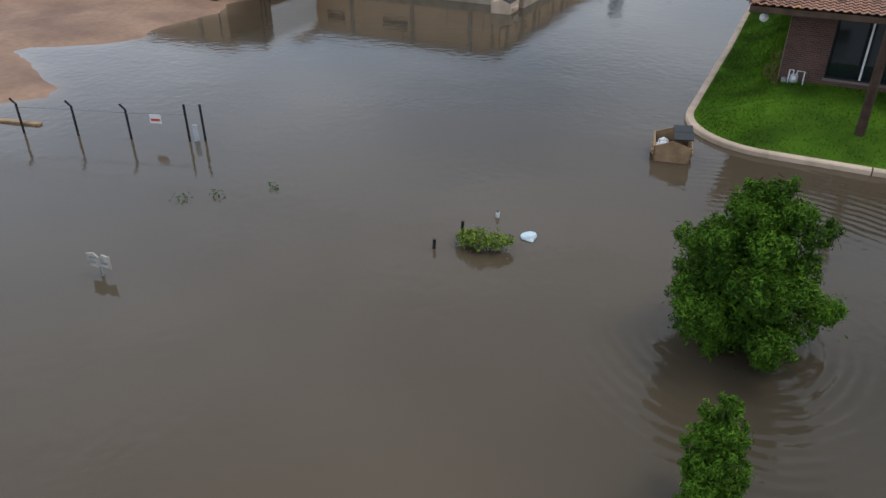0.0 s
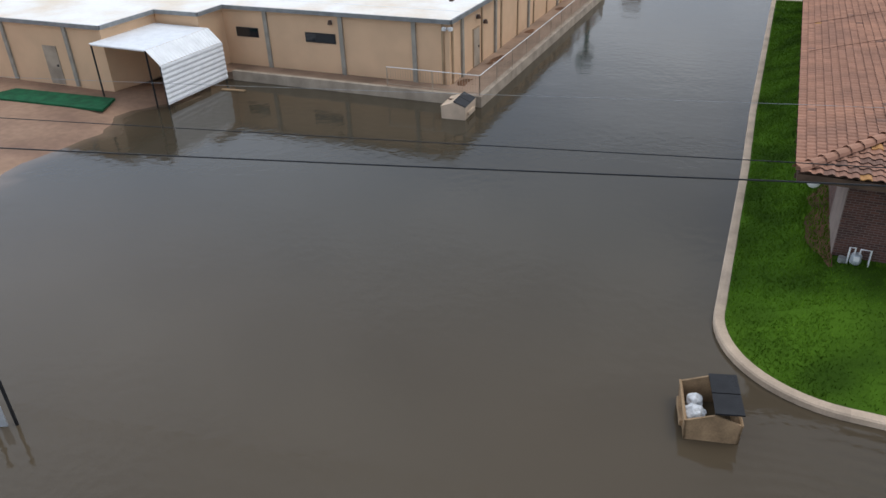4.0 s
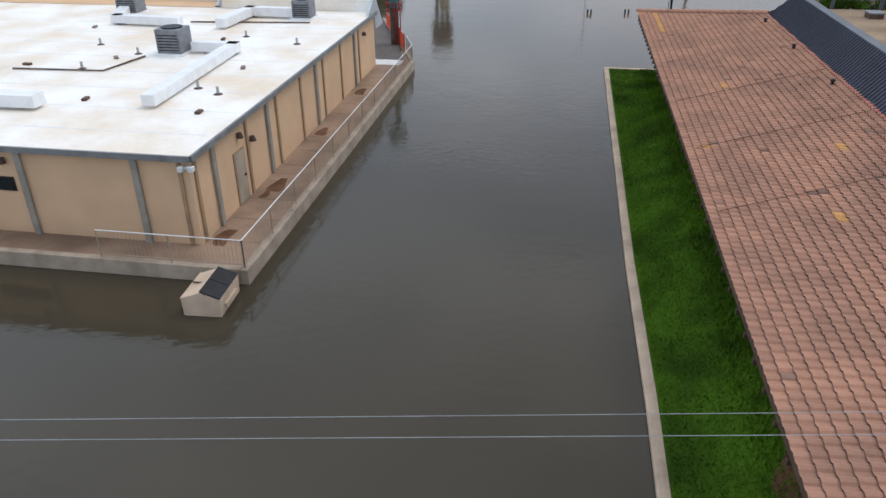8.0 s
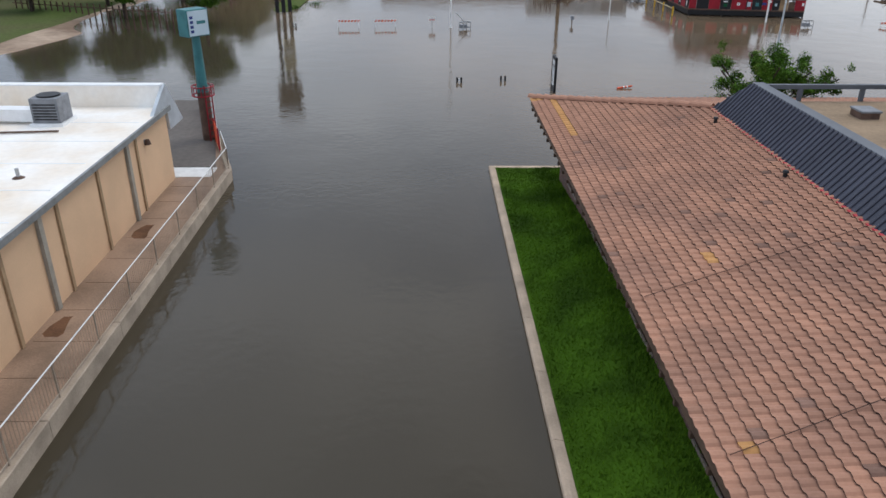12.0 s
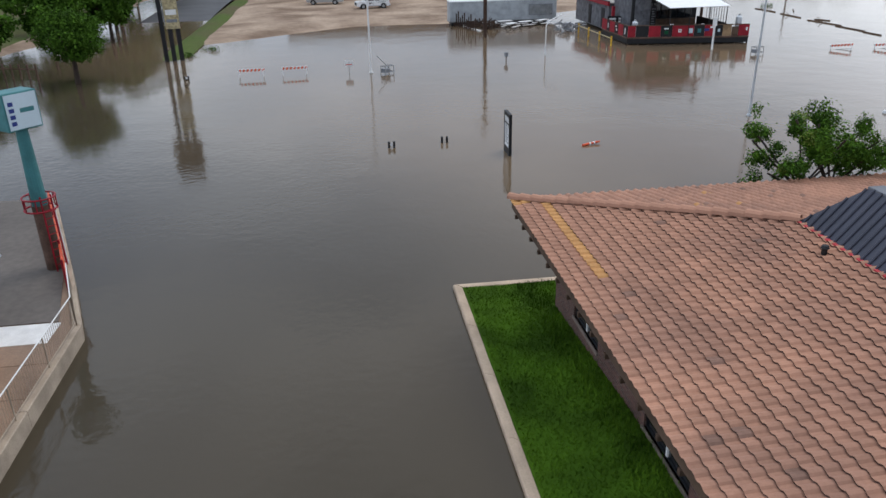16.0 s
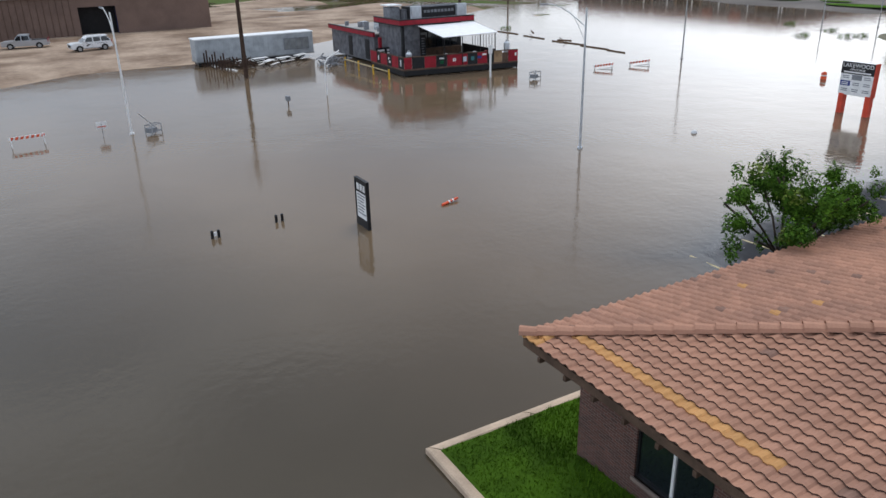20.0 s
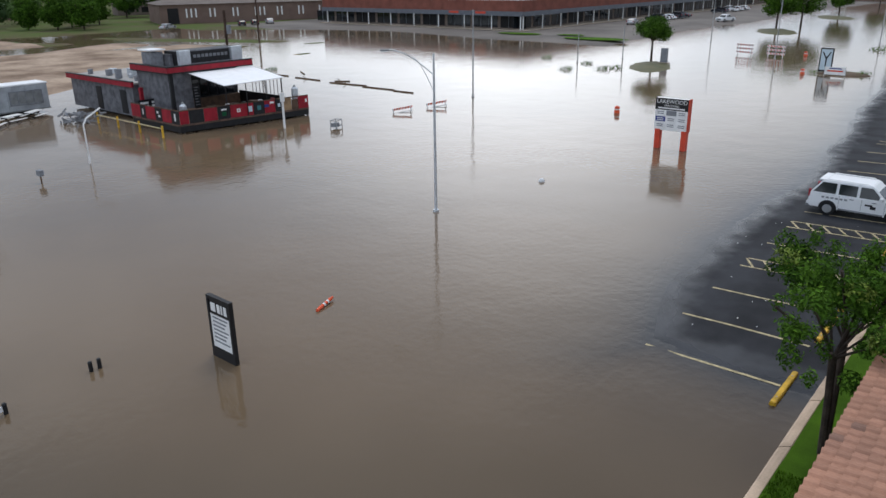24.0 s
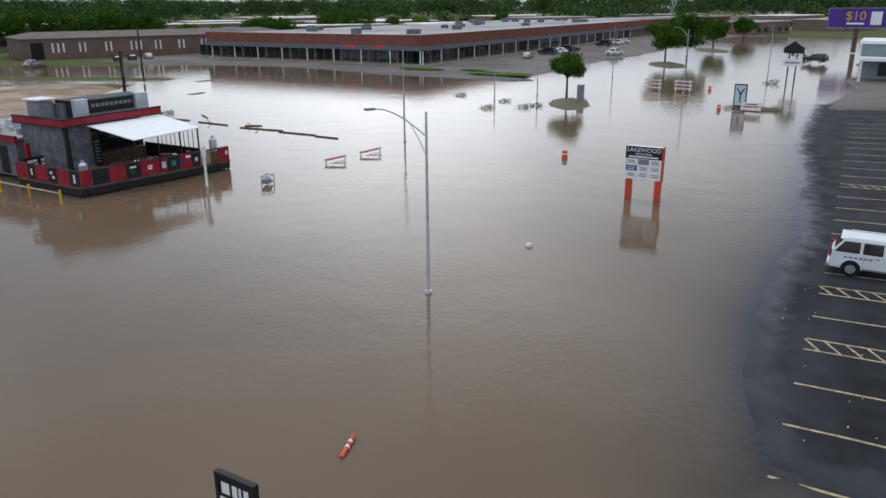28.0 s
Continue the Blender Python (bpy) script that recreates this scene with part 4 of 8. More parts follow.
# ---- tan building ----
TX, TY0, TY1, TZ = -14.45, -27.3, -2.4, 3.62
FOOT = [(TX, TY0), (TX, TY1), (-62, TY1), (-62, -33.4), (-31.4, -33.4), (-31.4, -29.4), (-28.4, -29.4), (-28.4, TY0)]
tan = thing("tan_building", "flat-roofed tan stucco building on a raised walk", "building", (TX, TY0, 0.35))
part("wall", prism(FOOT, 0.1, TZ), "tan", tan, world=True)


def grow(poly, d):
    c = []
    for i, (x, y) in enumerate(poly):
        (ax, ay), (bx_, by_) = poly[i - 1], poly[(i + 1) % len(poly)]
        sx = 1 if x > min(ax, bx_) + 1e-6 or (abs(x - max(ax, bx_)) < 1e-6 and x >= -20) else -1
        c.append((x + d, y - d if y < -20 else y + d) if x > -60 else (x - d, y - d if y < -20 else y + d))
    return c


roof_t = part("roof", prism(grow(FOOT, 0.12), TZ, TZ + 0.1), "roof_white", tan, "white roof membrane with rusty ponding stains", world=True)
edge = grow(FOOT, 0.14)
for i in (0, 3, 4, 5, 6, 7):
    a, b = edge[i], edge[(i + 1) % 8]
    dx, dy = b[0] - a[0], b[1] - a[1]
    L = math.hypot(dx, dy)
    nx, ny = -dy / L * 0.09, dx / L * 0.09
    part("gutter", prism([a, b, (b[0] - nx, b[1] - ny), (a[0] - nx, a[1] - ny)][::1], TZ - 0.08, TZ + 0.13), "gutter", tan, "grey metal gutter", world=True)


def pilaster(x, y, w, d, axis, key):
    b_ = bx(x, x + d, y - w / 2, y + w / 2, 0.3, TZ - 0.1, 0.01) if axis == "y" else bx(x - w / 2, x + w / 2, y - d, y, 0.3, TZ - 0.1, 0.01)
    part("pilaster", b_, key, tan, world=True)


for py, key in ((-27.0, "tan_dark"), (-25.7, "tan_pillar"), (-22.75, "tan_dark"), (-20.6, "tan_pillar"), (-19.5, "tan_dark"), (-16.4, "tan_dark"), (-14.2, "tan_pillar"), (-13.0, "tan_dark"), (-9.9, "tan_dark"), (-7.2, "tan_pillar"), (-6.2, "tan_dark")):
    pilaster(TX, py, 0.24 if key == "tan_pillar" else 0.16, 0.12 if key == "tan_pillar" else 0.07, "y", key)
for px, key in ((-14.8, "tan_dark"), (-16.4, "tan_pillar"), (-20.7, "tan_pillar"), (-25.5, "tan_pillar")):
    pilaster(px, TY0, 0.24 if key == "tan_pillar" else 0.14, 0.12 if key == "tan_pillar" else 0.06, "x", key)
for px in (-33.9, -38.6, -43.3, -48.0):
    pilaster(px, -33.4, 0.24, 0.12, "x", "tan_pillar")
for a, b in ((-27.6, -26.1), (-23.0, -21.1)):
    w = part("window", bx(a, b, TY0 - 0.03, TY0 + 0.1, 2.02, 2.55), "black", tan, "black slot window", world=True)
    part("pane", bx(a + 0.05, b - 0.05, TY0 - 0.036, TY0 - 0.03, 2.07, 2.5), "glass", w, world=True)
d1 = part("door", bx(TX - 0.02, TX + 0.04, -24.1, -23.15, 0.42, 2.52), "tan_dark", tan, "pale pinkish steel door", world=True)
part("door_leaf", bx(TX + 0.04, TX + 0.055, -24.03, -23.22, 0.44, 2.46), "concrete", d1, world=True)
part("door_handle", bx(TX + 0.055, TX + 0.1, -23.38, -23.3, 1.4, 1.5), "black", d1, world=True)
d2 = part("door", bx(-35.9, -34.9, -33.44, -33.38, 0.3, 2.4), "concrete", tan, "pale steel door", world=True)
part("door_handle", bx(-35.1, -35.02, -33.5, -33.44, 1.3, 1.4), "black", d2, world=True)


def wall_lamp(x, y, z, rz):
    w = thing("wall_lamp", "small bulkhead lamp fixed to the tan wall", "lamp", (x, y, z), rz, group="lamps on the tan wall")
    part("bracket", bx(-0.08, 0.08, -0.02, 0.06, -0.08, 0.08), "unit", w)
    part("shade", cyl(0, -0.12, -0.12, 0.08, 0.14, 0.08), "rust", w)
    return w


wall_lamp(TX, -23.5, 3.1, 90)
wall_lamp(TX, -22.4, 2.6, 90)
wall_lamp(-21.3, TY0, 3.2, 0)
wall_lamp(TX, -5.2, 3.0, 90)
fl_ = thing("floodlight", "white twin floodlight on the building corner", "lamp", (TX + 0.0, TY0 - 0.02, 3.3))
part("bracket", bx(-0.1, 0.1, -0.12, 0.02, -0.05, 0.05), "white", fl_)
part("head", bx(-0.28, -0.1, -0.3, -0.1, -0.08, 0.1, 0.02), "white", fl_)
part("head", bx(0.06, 0.24, -0.25, -0.05, -0.08, 0.1, 0.02), "white", fl_)

# sloped grey parapet over the north front
par = thing("front_parapet", "sloped grey metal parapet over the north front", "parapet", (TX, TY1, TZ))
PAR = [(-4.0, 3.72), (-2.25, 4.62), (-2.1, 4.62), (-0.55, 2.75), (-0.75, 2.7), (-2.38, 3.6)]
part("sloped_panel", extrude_profile([(-2.2, 4.62), (-0.5, 2.7), (-0.62, 2.66), (-2.35, 3.7)], "x", -24.3, TX - 0.05), "grey_wall", par, world=True)
part("side_cheek", extrude_profile([(-4.1, 3.7), (-2.25, 4.64), (-2.1, 4.64), (-0.45, 2.66), (-2.3, 2.66), (-2.4, 3.7)], "x", TX - 0.05, TX + 0.1), "galv", par, "pale grey end cheek", world=True)
part("back_wall", bx(-24.3, TX - 0.05, -2.5, -2.37, TZ + 0.1, 4.62), "roof_white", par, world=True)
part("cap", bx(-24.4, TX - 0.0, -2.52, -2.1, 4.62, 4.68), "white_metal", par, world=True)
par2 = thing("front_parapet", "sloped grey metal parapet over the north front", "parapet", (-25, TY1 + 2.0, TZ))
part("sloped_panel", extrude_profile([(0.3, 4.9), (2.0, 2.9), (1.9, 2.86), (0.1, 3.8)], "x", -62, -25.1), "grey_wall", par2, world=True)
part("side_cheek", extrude_profile([(-1.8, 3.74), (0.2, 4.92), (0.4, 4.92), (2.05, 2.86), (0.1, 3.0)], "x", -25.1, -24.95), "galv", par2, "pale grey end cheek", world=True)
part("back_wall", bx(-62, -25.1, -0.1, 0.05, 3.0, 4.88), "roof_white", par2, world=True)
part("front_wall", bx(-62, -25.1, TY1, -0.1, 0.3, 3.72), "tan", par2, world=True)

# roof plant
RZ = TZ + 0.1
ac_unit(-21.5, -14.2, RZ, 1.25, 1.25, 1.25)
ac_unit(-18.0, -5.0, RZ, 1.1, 1.1, 1.1)
ac_unit(-29.8, -18.6, RZ, 1.9, 1.2, 1.1)
ac_unit(-29.2, -4.8, RZ, 1.3, 1.2, 1.2)


def duct_run(pts, w, h):
    d = thing("air_duct", "white galvanised air duct lying on the roof", "duct", (pts[0][0], pts[0][1], RZ), group="ducts on the white roof")
    for a, b in zip(pts, pts[1:]):
        v = Vector((b[0] - a[0], b[1] - a[1], 0))
        nrm = Vector((-v.y, v.x, 0)).normalized() * w / 2
        v = v.normalized() * w / 2
        q = [(a[0] - v.x + nrm.x, a[1] - v.y + nrm.y), (b[0] + v.x + nrm.x, b[1] + v.y + nrm.y), (b[0] + v.x - nrm.x, b[1] + v.y - nrm.y), (a[0] - v.x - nrm.x, a[1] - v.y - nrm.y)]
        part("duct_section", prism(q, RZ + 0.12, RZ + h), "white_metal", d, world=True)
        for t in (0.15, 0.85):
            p = lerp2(a, b, t)
            part("support", bx(p[0] - 0.06, p[0] + 0.06, p[1] - 0.06, p[1] + 0.06, RZ, RZ + 0.12), "white", d, world=True)


duct_run([(-20.4, -13.9), (-18.6, -13.9), (-18.2, -22.6)], 0.55, 0.55)
duct_run([(-18.8, -5.0), (-21.4, -4.9), (-21.6, -8.4)], 0.6, 0.6)
duct_run([(-28.6, -19.6), (-28.4, -23.6), (-22.8, -23.4)], 0.75, 0.6)
duct_run([(-29.2, -5.6), (-28.2, -8.0), (-24.5, -8.3)], 0.6, 0.55)
for k, (vx, vy) in enumerate(((-16.4, -20.6), (-17.6, -19.9), (-23.3, -14.6), (-19.5, -10.2), (-24.4, -17.6), (-16.2, -11.5), (-26.3, -13.0))):
    rv = thing("vent_pipe", "short rusty vent pipe on the white roof", "vent", (vx, vy, RZ), group="vent pipes on the white roof")
    part("pipe", cyl(0, 0, 0, 0.32, 0.06), "steel", rv)
    part("flashing", cyl(0, 0, 0, 0.05, 0.2, 0.1), "rust", rv)
cond = thing("conduit", "thin dark conduit laid across the white roof", "conduit", (-24.4, -17.2, RZ))
part("pipe", pipe([(-27.5, -18.2, RZ + 0.06), (-23.1, -18.0, RZ + 0.06), (-22.6, -15.2, RZ + 0.06)], 0.045, 6), "rust", cond, world=True)
cond = thing("conduit", "thin dark conduit laid across the white roof", "conduit", (-19, -7.2, RZ))
part("pipe", pipe([(-24.2, -7.1, RZ + 0.06), (-17.2, -6.4, RZ + 0.06)], 0.045, 6), "rust", cond, world=True)

rng = random.Random(31)
for k in range(9):
    blk = thing("roof_block", "small dark block holding down the roof membrane", "block", (rng.uniform(-33, -16), rng.uniform(-25, -4), RZ), rng.uniform(0, 90), group="blocks on the white roof")
    part("block", bx(-0.1, 0.1, -0.2, 0.2, 0, 0.1, 0.01), "rust" if k % 2 else "plaster", blk)

for k in range(9):
    y = -25.4 + k * 2.55
    part("membrane_seam", bx(-31.0, TX - 0.2, y, y + 0.06, RZ, RZ + 0.008), "white_metal", roof_t, world=True)

# walk, retaining wall, railing
RW = [(-12.1, -29.0), (-12.1, -1.5), (-13.1, 1.3), (-13.8, 3.2), (-17.2, 12.0), (-62, 12.0), (-62, -33.4), (-31.4, -33.4), (-31.4, -29.5), (-27.0, -29.0)]
RI = [(-12.25, -28.85), (-12.25, -1.5), (-13.25, 1.3), (-13.95, 3.2), (-17.35, 11.9), (-61.9, 11.9), (-61.9, -33.2), (-31.5, -33.2), (-31.5, -29.35), (-27.0, -28.85)]
walk_s = structure("pavement", prism(RI, -0.5, 0.40), "walk", "raised damp concrete walk round the tan building")
slab = [(-14.3, -12.36, -28.7 + k * 1.8, -28.7 + k * 1.8 + 1.78) for k in range(15)]
for a in slab:
    part("walk_slab", bx(*a, 0.3, 0.425, 0.008), "walk", walk_s)
part("landing", bx(-15.2, -12.9, -2.3, -1.0, 0.3, 0.44, 0.01), "white", walk_s, "pale concrete landing")
part("asphalt_apron", prism([(-62, -0.9), (-13.0, -0.9), (-14.1, 3.2), (-17.4, 11.8), (-62, 11.8)], 0.3, 0.43), "asphalt_dry", walk_s)
retaining = thing("retaining_wall", "low tan concrete retaining wall along the walk", "wall", kind="structure")


def wall_run(a, b, w, z0, z1, mat_key, parent, name="wall_section"):
    L = math.dist(a, b)
    nx, ny = -(b[1] - a[1]) / L * w, (b[0] - a[0]) / L * w
    bm = prism([a, b, (b[0] + nx, b[1] + ny), (a[0] + nx, a[1] + ny)], z0, z1)
    bmesh.ops.bevel(bm, geom=[e for e in bm.edges if all(v.co.z > z1 - 0.01 for v in e.verts)], offset=0.02, segments=1, affect="EDGES")
    return part(name, bm, mat_key, parent)


for a, b in zip(RW[:4], RW[1:5]):
    n = max(1, round(math.dist(a, b) / 4.5))
    for k in range(n):
        wall_run(lerp2(a, b, k / n), lerp2(a, b, (k + 1) / n - 0.0008), 0.26, -0.5, 0.55, "concrete", retaining)
for k in range(4):
    wall_run((-27.0 + k * 3.657, -29.0), (-27.0 + k * 3.657 + 3.65, -29.0), 0.26, -0.5, 0.55, "concrete", retaining)


def railing(pts, z0, h, key="concrete", gap=0.14):
    r = thing("railing", "thin pale metal railing on the retaining wall", "railing", (*pts[0], z0))
    for a, b in zip(pts, pts[1:]):
        n = max(1, round(math.dist(a, b) / 2.4))
        part("top_rail", rod((*a, z0 + h), (*b, z0 + h), 0.02, 6), "white", r, "pale top rail", world=True)
        part("bottom_rail", rod((*a, z0 + 0.12), (*b, z0 + 0.12), 0.018, 6), key, r, world=True)
        for k in range(n + 1):
            p = lerp2(a, b, k / n)
            part("post", rod((*p, z0 - 0.1), (*p, z0 + h), 0.024, 6), key, r, world=True)
        bal = bmesh.new()
        m = int(math.dist(a, b) / gap)
        for k in range(m):
            p = lerp2(a, b, (k + 0.5) / m)
            rod((*p, z0 + 0.12), (*p, z0 + h), 0.007, 4, bm=bal)
        tagged(part("baluster", bal, key, r, world=True), kind="stuff")


railing([(-17.3, -28.86), (-12.24, -28.86), (-12.24, -1.5), (-13.2, 1.2)], 0.55, 1.0)

# stains of damp earth by the wall feet
for (sx, sy, sr) in ((-13.9, -26.7, 0.55), (-13.7, -21.9, 0.6), (-13.9, -15.3, 0.5), (-13.8, -8.4, 0.55), (-13.9, -22.9, 0.3)):
    bm = bmesh.new()
    ring = [bm.verts.new((sx + sr * 0.5 * math.cos(a) * (1 + 0.4 * math.sin(3 * a + sy)), sy + sr * 1.6 * math.sin(a) * (1 + 0.3 * math.cos(2 * a)), 0.431)) for a in [k * 2 * math.pi / 14 for k in range(14)]]
    bm.faces.new(ring)
    solid("mud_patch", bm, "soil", "dried brown mud patch on the concrete walk", "mud", "mud patches on the walk", "stuff")

# steel skip boxes: one half of the top steel or open, the other under a black lid
def skip(x, y, z, rz, W, L, H, key, opened, lift, label):
    s_ = thing("skip_box", label, "container", (x, y, z), rz)
    h0 = H - 0.22
    outer = [(-W / 2, 0.0), (W / 2, 0.0), (W / 2 + 0.04, h0), (0.0, H), (-W / 2 - 0.04, h0)]
    if opened:
        for sx in (-1, 1):
            part("side_wall", extrude_profile([(sx * W / 2, 0), (sx * (W / 2 + 0.04), h0), (sx * (W / 2 - 0.01), h0), (sx * (W / 2 - 0.05), 0)], "y", -L / 2, L / 2), key, s_)
        for sy in (-1, 1):
            part("end_wall", extrude_profile(outer, "y", sy * L / 2, sy * (L / 2 - 0.05)), key, s_)
        part("floor", bx(-W / 2, W / 2, -L / 2, L / 2, 0.0, 0.05), "rust", s_)
    else:
        part("body", extrude_profile(outer, "y", -L / 2, L / 2), key, s_)
        part("top_seam", bx(-W / 2 + 0.05, -0.02, -0.02, 0.02, H - 0.13, H - 0.08), "rust", s_)
    for sx in (-1, 1):
        part("rim", rod((sx * (W / 2 + 0.03), -L / 2, h0), (sx * (W / 2 + 0.03), L / 2, h0), 0.03, 6), key, s_)
        part("lift_pocket", bx(sx * (W / 2 + 0.05) - 0.05, sx * (W / 2 + 0.05) + 0.05, -L * 0.3, L * 0.3, h0 * 0.5, h0 * 0.5 + 0.16, 0.01), key, s_)
    for a, b in ((-L / 2 + 0.01, -0.015), (0.015, L / 2 - 0.01)):
        lid = part("lid", quad([(0.0, a, H + 0.03), (W / 2 + 0.04, a, h0 + 0.03 + lift), (W / 2 + 0.04, b, h0 + 0.03 + lift), (0.0, b, H + 0.03)], 0.04), "black", s_, "ribbed black plastic lid")
        for k in range(4):
            yy = a + (b - a) * (0.14 + 0.24 * k)
            part("rib", rod((0.03, yy, H + 0.05), (W / 2, yy, h0 + 0.05 + lift), 0.02, 6), "black", lid)
    return s_


skip(-12.82, -30.2, -0.3, 3, 1.15, 1.55, 1.12, "kerb", False, -0.02, "tan steel skip with black lid against the retaining wall")
skip(0.5, -47.65, -0.3, 12, 1.15, 1.4, 1.05, "plywood", True, 0.25, "open brown steel skip with ribbed black lid by the kerb")
for k, (x, y, r) in enumerate(((0.2, -47.9, 0.24), (0.15, -47.45, 0.19))):
    lit = thing("rubbish_bag", "white rubbish bag lying in the open skip", "bag", (x, y, 0.32), group="rubbish bags")
    lb = bmesh.new()
    bmesh.ops.create_icosphere(lb, subdivisions=3, radius=r)
    for v in lb.verts:
        v.co *= 1 + 0.3 * noise.noise(v.co * 9 + Vector((k, 0, 0)))
        v.co.z *= 0.8
    part("bag", lb, "litter", lit)

# teal pole sign with its red ladder cage
ts = thing("pole_sign", "teal pole sign with a pale lettered face", "sign", (-14.5, 3.55, 0.43), -38)
part("lower_pole", cyl(0, 0, 0, 2.5, 0.3, n=18), "rust", ts, "dull brown lower pole")
part("upper_pole", cyl(0, 0, 2.5, 5.35, 0.27, 0.2, 18), "teal", ts)
sbx = part("sign_box", bx(-0.45, 0.35, -0.62, 0.62, 5.3, 6.6, 0.03), "teal", ts)
part("face", bx(0.35, 0.375, -0.56, 0.56, 5.36, 6.54), "teal_pale", sbx, "pale blue sign face")
part("face", bx(-0.475, -0.45, -0.56, 0.56, 5.36, 6.54), "teal_pale", sbx, "pale blue sign face")
for k in range(4):
    part("print_bar", bx(0.375, 0.38, -0.48, -0.3, 5.5 + k * 0.22, 5.64 + k * 0.22), "blue", sbx)
part("print_bar", bx(0.375, 0.38, -0.1, 0.4, 5.9, 6.05), "teal", sbx)
for zz in (2.35, 2.8):
    ringp = [(0.55 * math.cos(a), 0.55 * math.sin(a), zz) for a in [k * math.pi / 8 for k in range(17)]]
    part("cage_ring", pipe(ringp, 0.035, 6), "red", ts, "red guard ring")
for k in range(8):
    a = k * math.pi / 4
    part("cage_bar", rod((0.55 * math.cos(a), 0.55 * math.sin(a), 2.35), (0.55 * math.cos(a), 0.55 * math.sin(a), 2.8), 0.025, 6), "red", ts)
for sy in (-0.2, 0.2):
    part("ladder_rail", rod((0.42, sy, 0.0), (0.42, sy, 2.9), 0.035, 6), "red", ts)
for k in range(9):
    part("rung", rod((0.42, -0.2, 0.25 + k * 0.3), (0.42, 0.2, 0.25 + k * 0.3), 0.018, 6), "red", ts)
part("conduit", rod((0.36, 0.3, 0.0), (0.3, 0.3, 2.9), 0.03, 6), "white", ts)
of = thing("safety_fence", "orange plastic mesh fence along the wall end", "fence", (-13.3, 1.4, 0.43))
fpts = [(-13.35, 1.3), (-14.05, 3.2), (-15.3, 6.4), (-16.5, 9.5)]
for a, b in zip(fpts, fpts[1:]):
    n = 8
    mesh_b = bmesh.new()
    for k in range(n + 1):
        p = lerp2(a, b, k / n)
        rod((*p, 0.45), (*p, 1.5), 0.03, 4, bm=mesh_b)
    for zz in (0.55, 0.78, 1.01, 1.24, 1.47):
        rod((*a, zz), (*b, zz), 0.035, 4, bm=mesh_b)
    part("mesh_panel", mesh_b, "orange", of, world=True)
    part("post", rod((*a, 0.42), (*a, 1.65), 0.04, 6), "red", of, world=True)

# carport, turf mat
cpz = thing("carport", "white corrugated metal carport on thin black posts", "carport", (-29.3, -32, 0.25))
def corrugated(a, b, c, d, n, amp):
    """Ribbed sheet over the quad a b c d, ribs running from ab to cd."""
    a, b, c, d = map(Vector, (a, b, c, d))
    nrm = (b - a).cross(d - a).normalized()
    bm, prev = bmesh.new(), None
    for k in range(n + 1):
        t = k / n
        off = nrm * (amp if k % 2 else 0)
        cur = [bm.verts.new(a.lerp(b, t) + off), bm.verts.new(d.lerp(c, t) + off)]
        if prev:
            bm.faces.new((prev[0], cur[0], cur[1], prev[1]))
        prev = cur
    return bm
part("roof_sheet", corrugated((-27.7, -34.3, 2.95), (-27.7, -29.5, 2.95), (-31.4, -29.5, 3.0), (-31.4, -34.3, 3.0), 40, 0.03), "white_metal", cpz, world=True)
part("shoulder_sheet", corrugated((-26.95, -34.3, 2.25), (-26.95, -29.5, 2.25), (-27.7, -29.5, 2.95), (-27.7, -34.3, 2.95), 40, 0.03), "white_metal", cpz, world=True)
part("side_sheet", corrugated((-26.95, -34.3, 2.25), (-26.95, -34.3, 0.25), (-26.95, -29.5, 0.25), (-26.95, -29.5, 2.25), 16, 0.03), "white_metal", cpz, world=True)
for px_, py_ in ((-31.3, -34.25), (-27.75, -34.25), (-27.0, -34.25), (-27.0, -29.6), (-31.3, -29.6)):
    part("post", rod((px_, py_, 0.0), (px_, py_, 2.93 if px_ < -27.5 else 2.2), 0.045, 8), "black", cpz, world=True)
part("side_beam", rod((-27.75, -34.25, 2.9), (-31.3, -34.25, 2.95), 0.04, 8), "white_metal", cpz, world=True)
solid("turf_mat", prism([(-37.6, -36.6), (-29.6, -36.1), (-30.3, -34.5), (-37.0, -34.9)], 0.22, 0.34), "turf", "green artificial turf mat on the muddy yard", "mat")


# ---- street things standing in the flood ----
def text_mesh(body, size, m, parent, key, name="lettering"):
    cu = bpy.data.curves.new(name, "FONT")
    cu.body, cu.size, cu.extrude, cu.align_x, cu.align_y = body, size, 0.006, "CENTER", "CENTER"
    tmp = new(name, cu)
    bpy.context.view_layer.update()
    me = bpy.data.meshes.new_from_object(tmp.evaluated_get(bpy.context.evaluated_depsgraph_get()))
    bpy.data.objects.remove(tmp)
    me.materials.clear()
    me.materials.append(M[key])
    ob = new(name, me)
    ob.parent, ob.matrix_basis = parent, m
    return ob


# black framed tenant sign, its face to the west
fs = thing("tenant_sign", "black framed sign with a white lower panel", "sign", (5.65, 16.4, -0.35))
part("frame", pierced("y", -0.08, 0.16, -0.66, 0.66, 0.0, 2.68, [(-0.56, 0.56, 0.75, 2.58)]), "black", fs)
part("upper_panel", bx(-0.05, 0.05, -0.56, 0.56, 2.0, 2.58), "black", fs)
part("lower_panel", bx(-0.05, 0.05, -0.56, 0.56, 0.75, 2.0), "white", fs, "white printed panel")
for k, (a, b) in enumerate(((0.2, 0.46), (-0.06, 0.1), (-0.2, -0.12), (-0.44, -0.28))):
    part("logo_bar", bx(-0.062, -0.05, a, b, 2.12, 2.44), "white", fs)
for k in range(7):
    part("print_bar", bx(-0.056, -0.05, -0.42 + 0.1 * (k % 3), 0.44, 1.86 - k * 0.15, 1.92 - k * 0.15), "unit", fs)

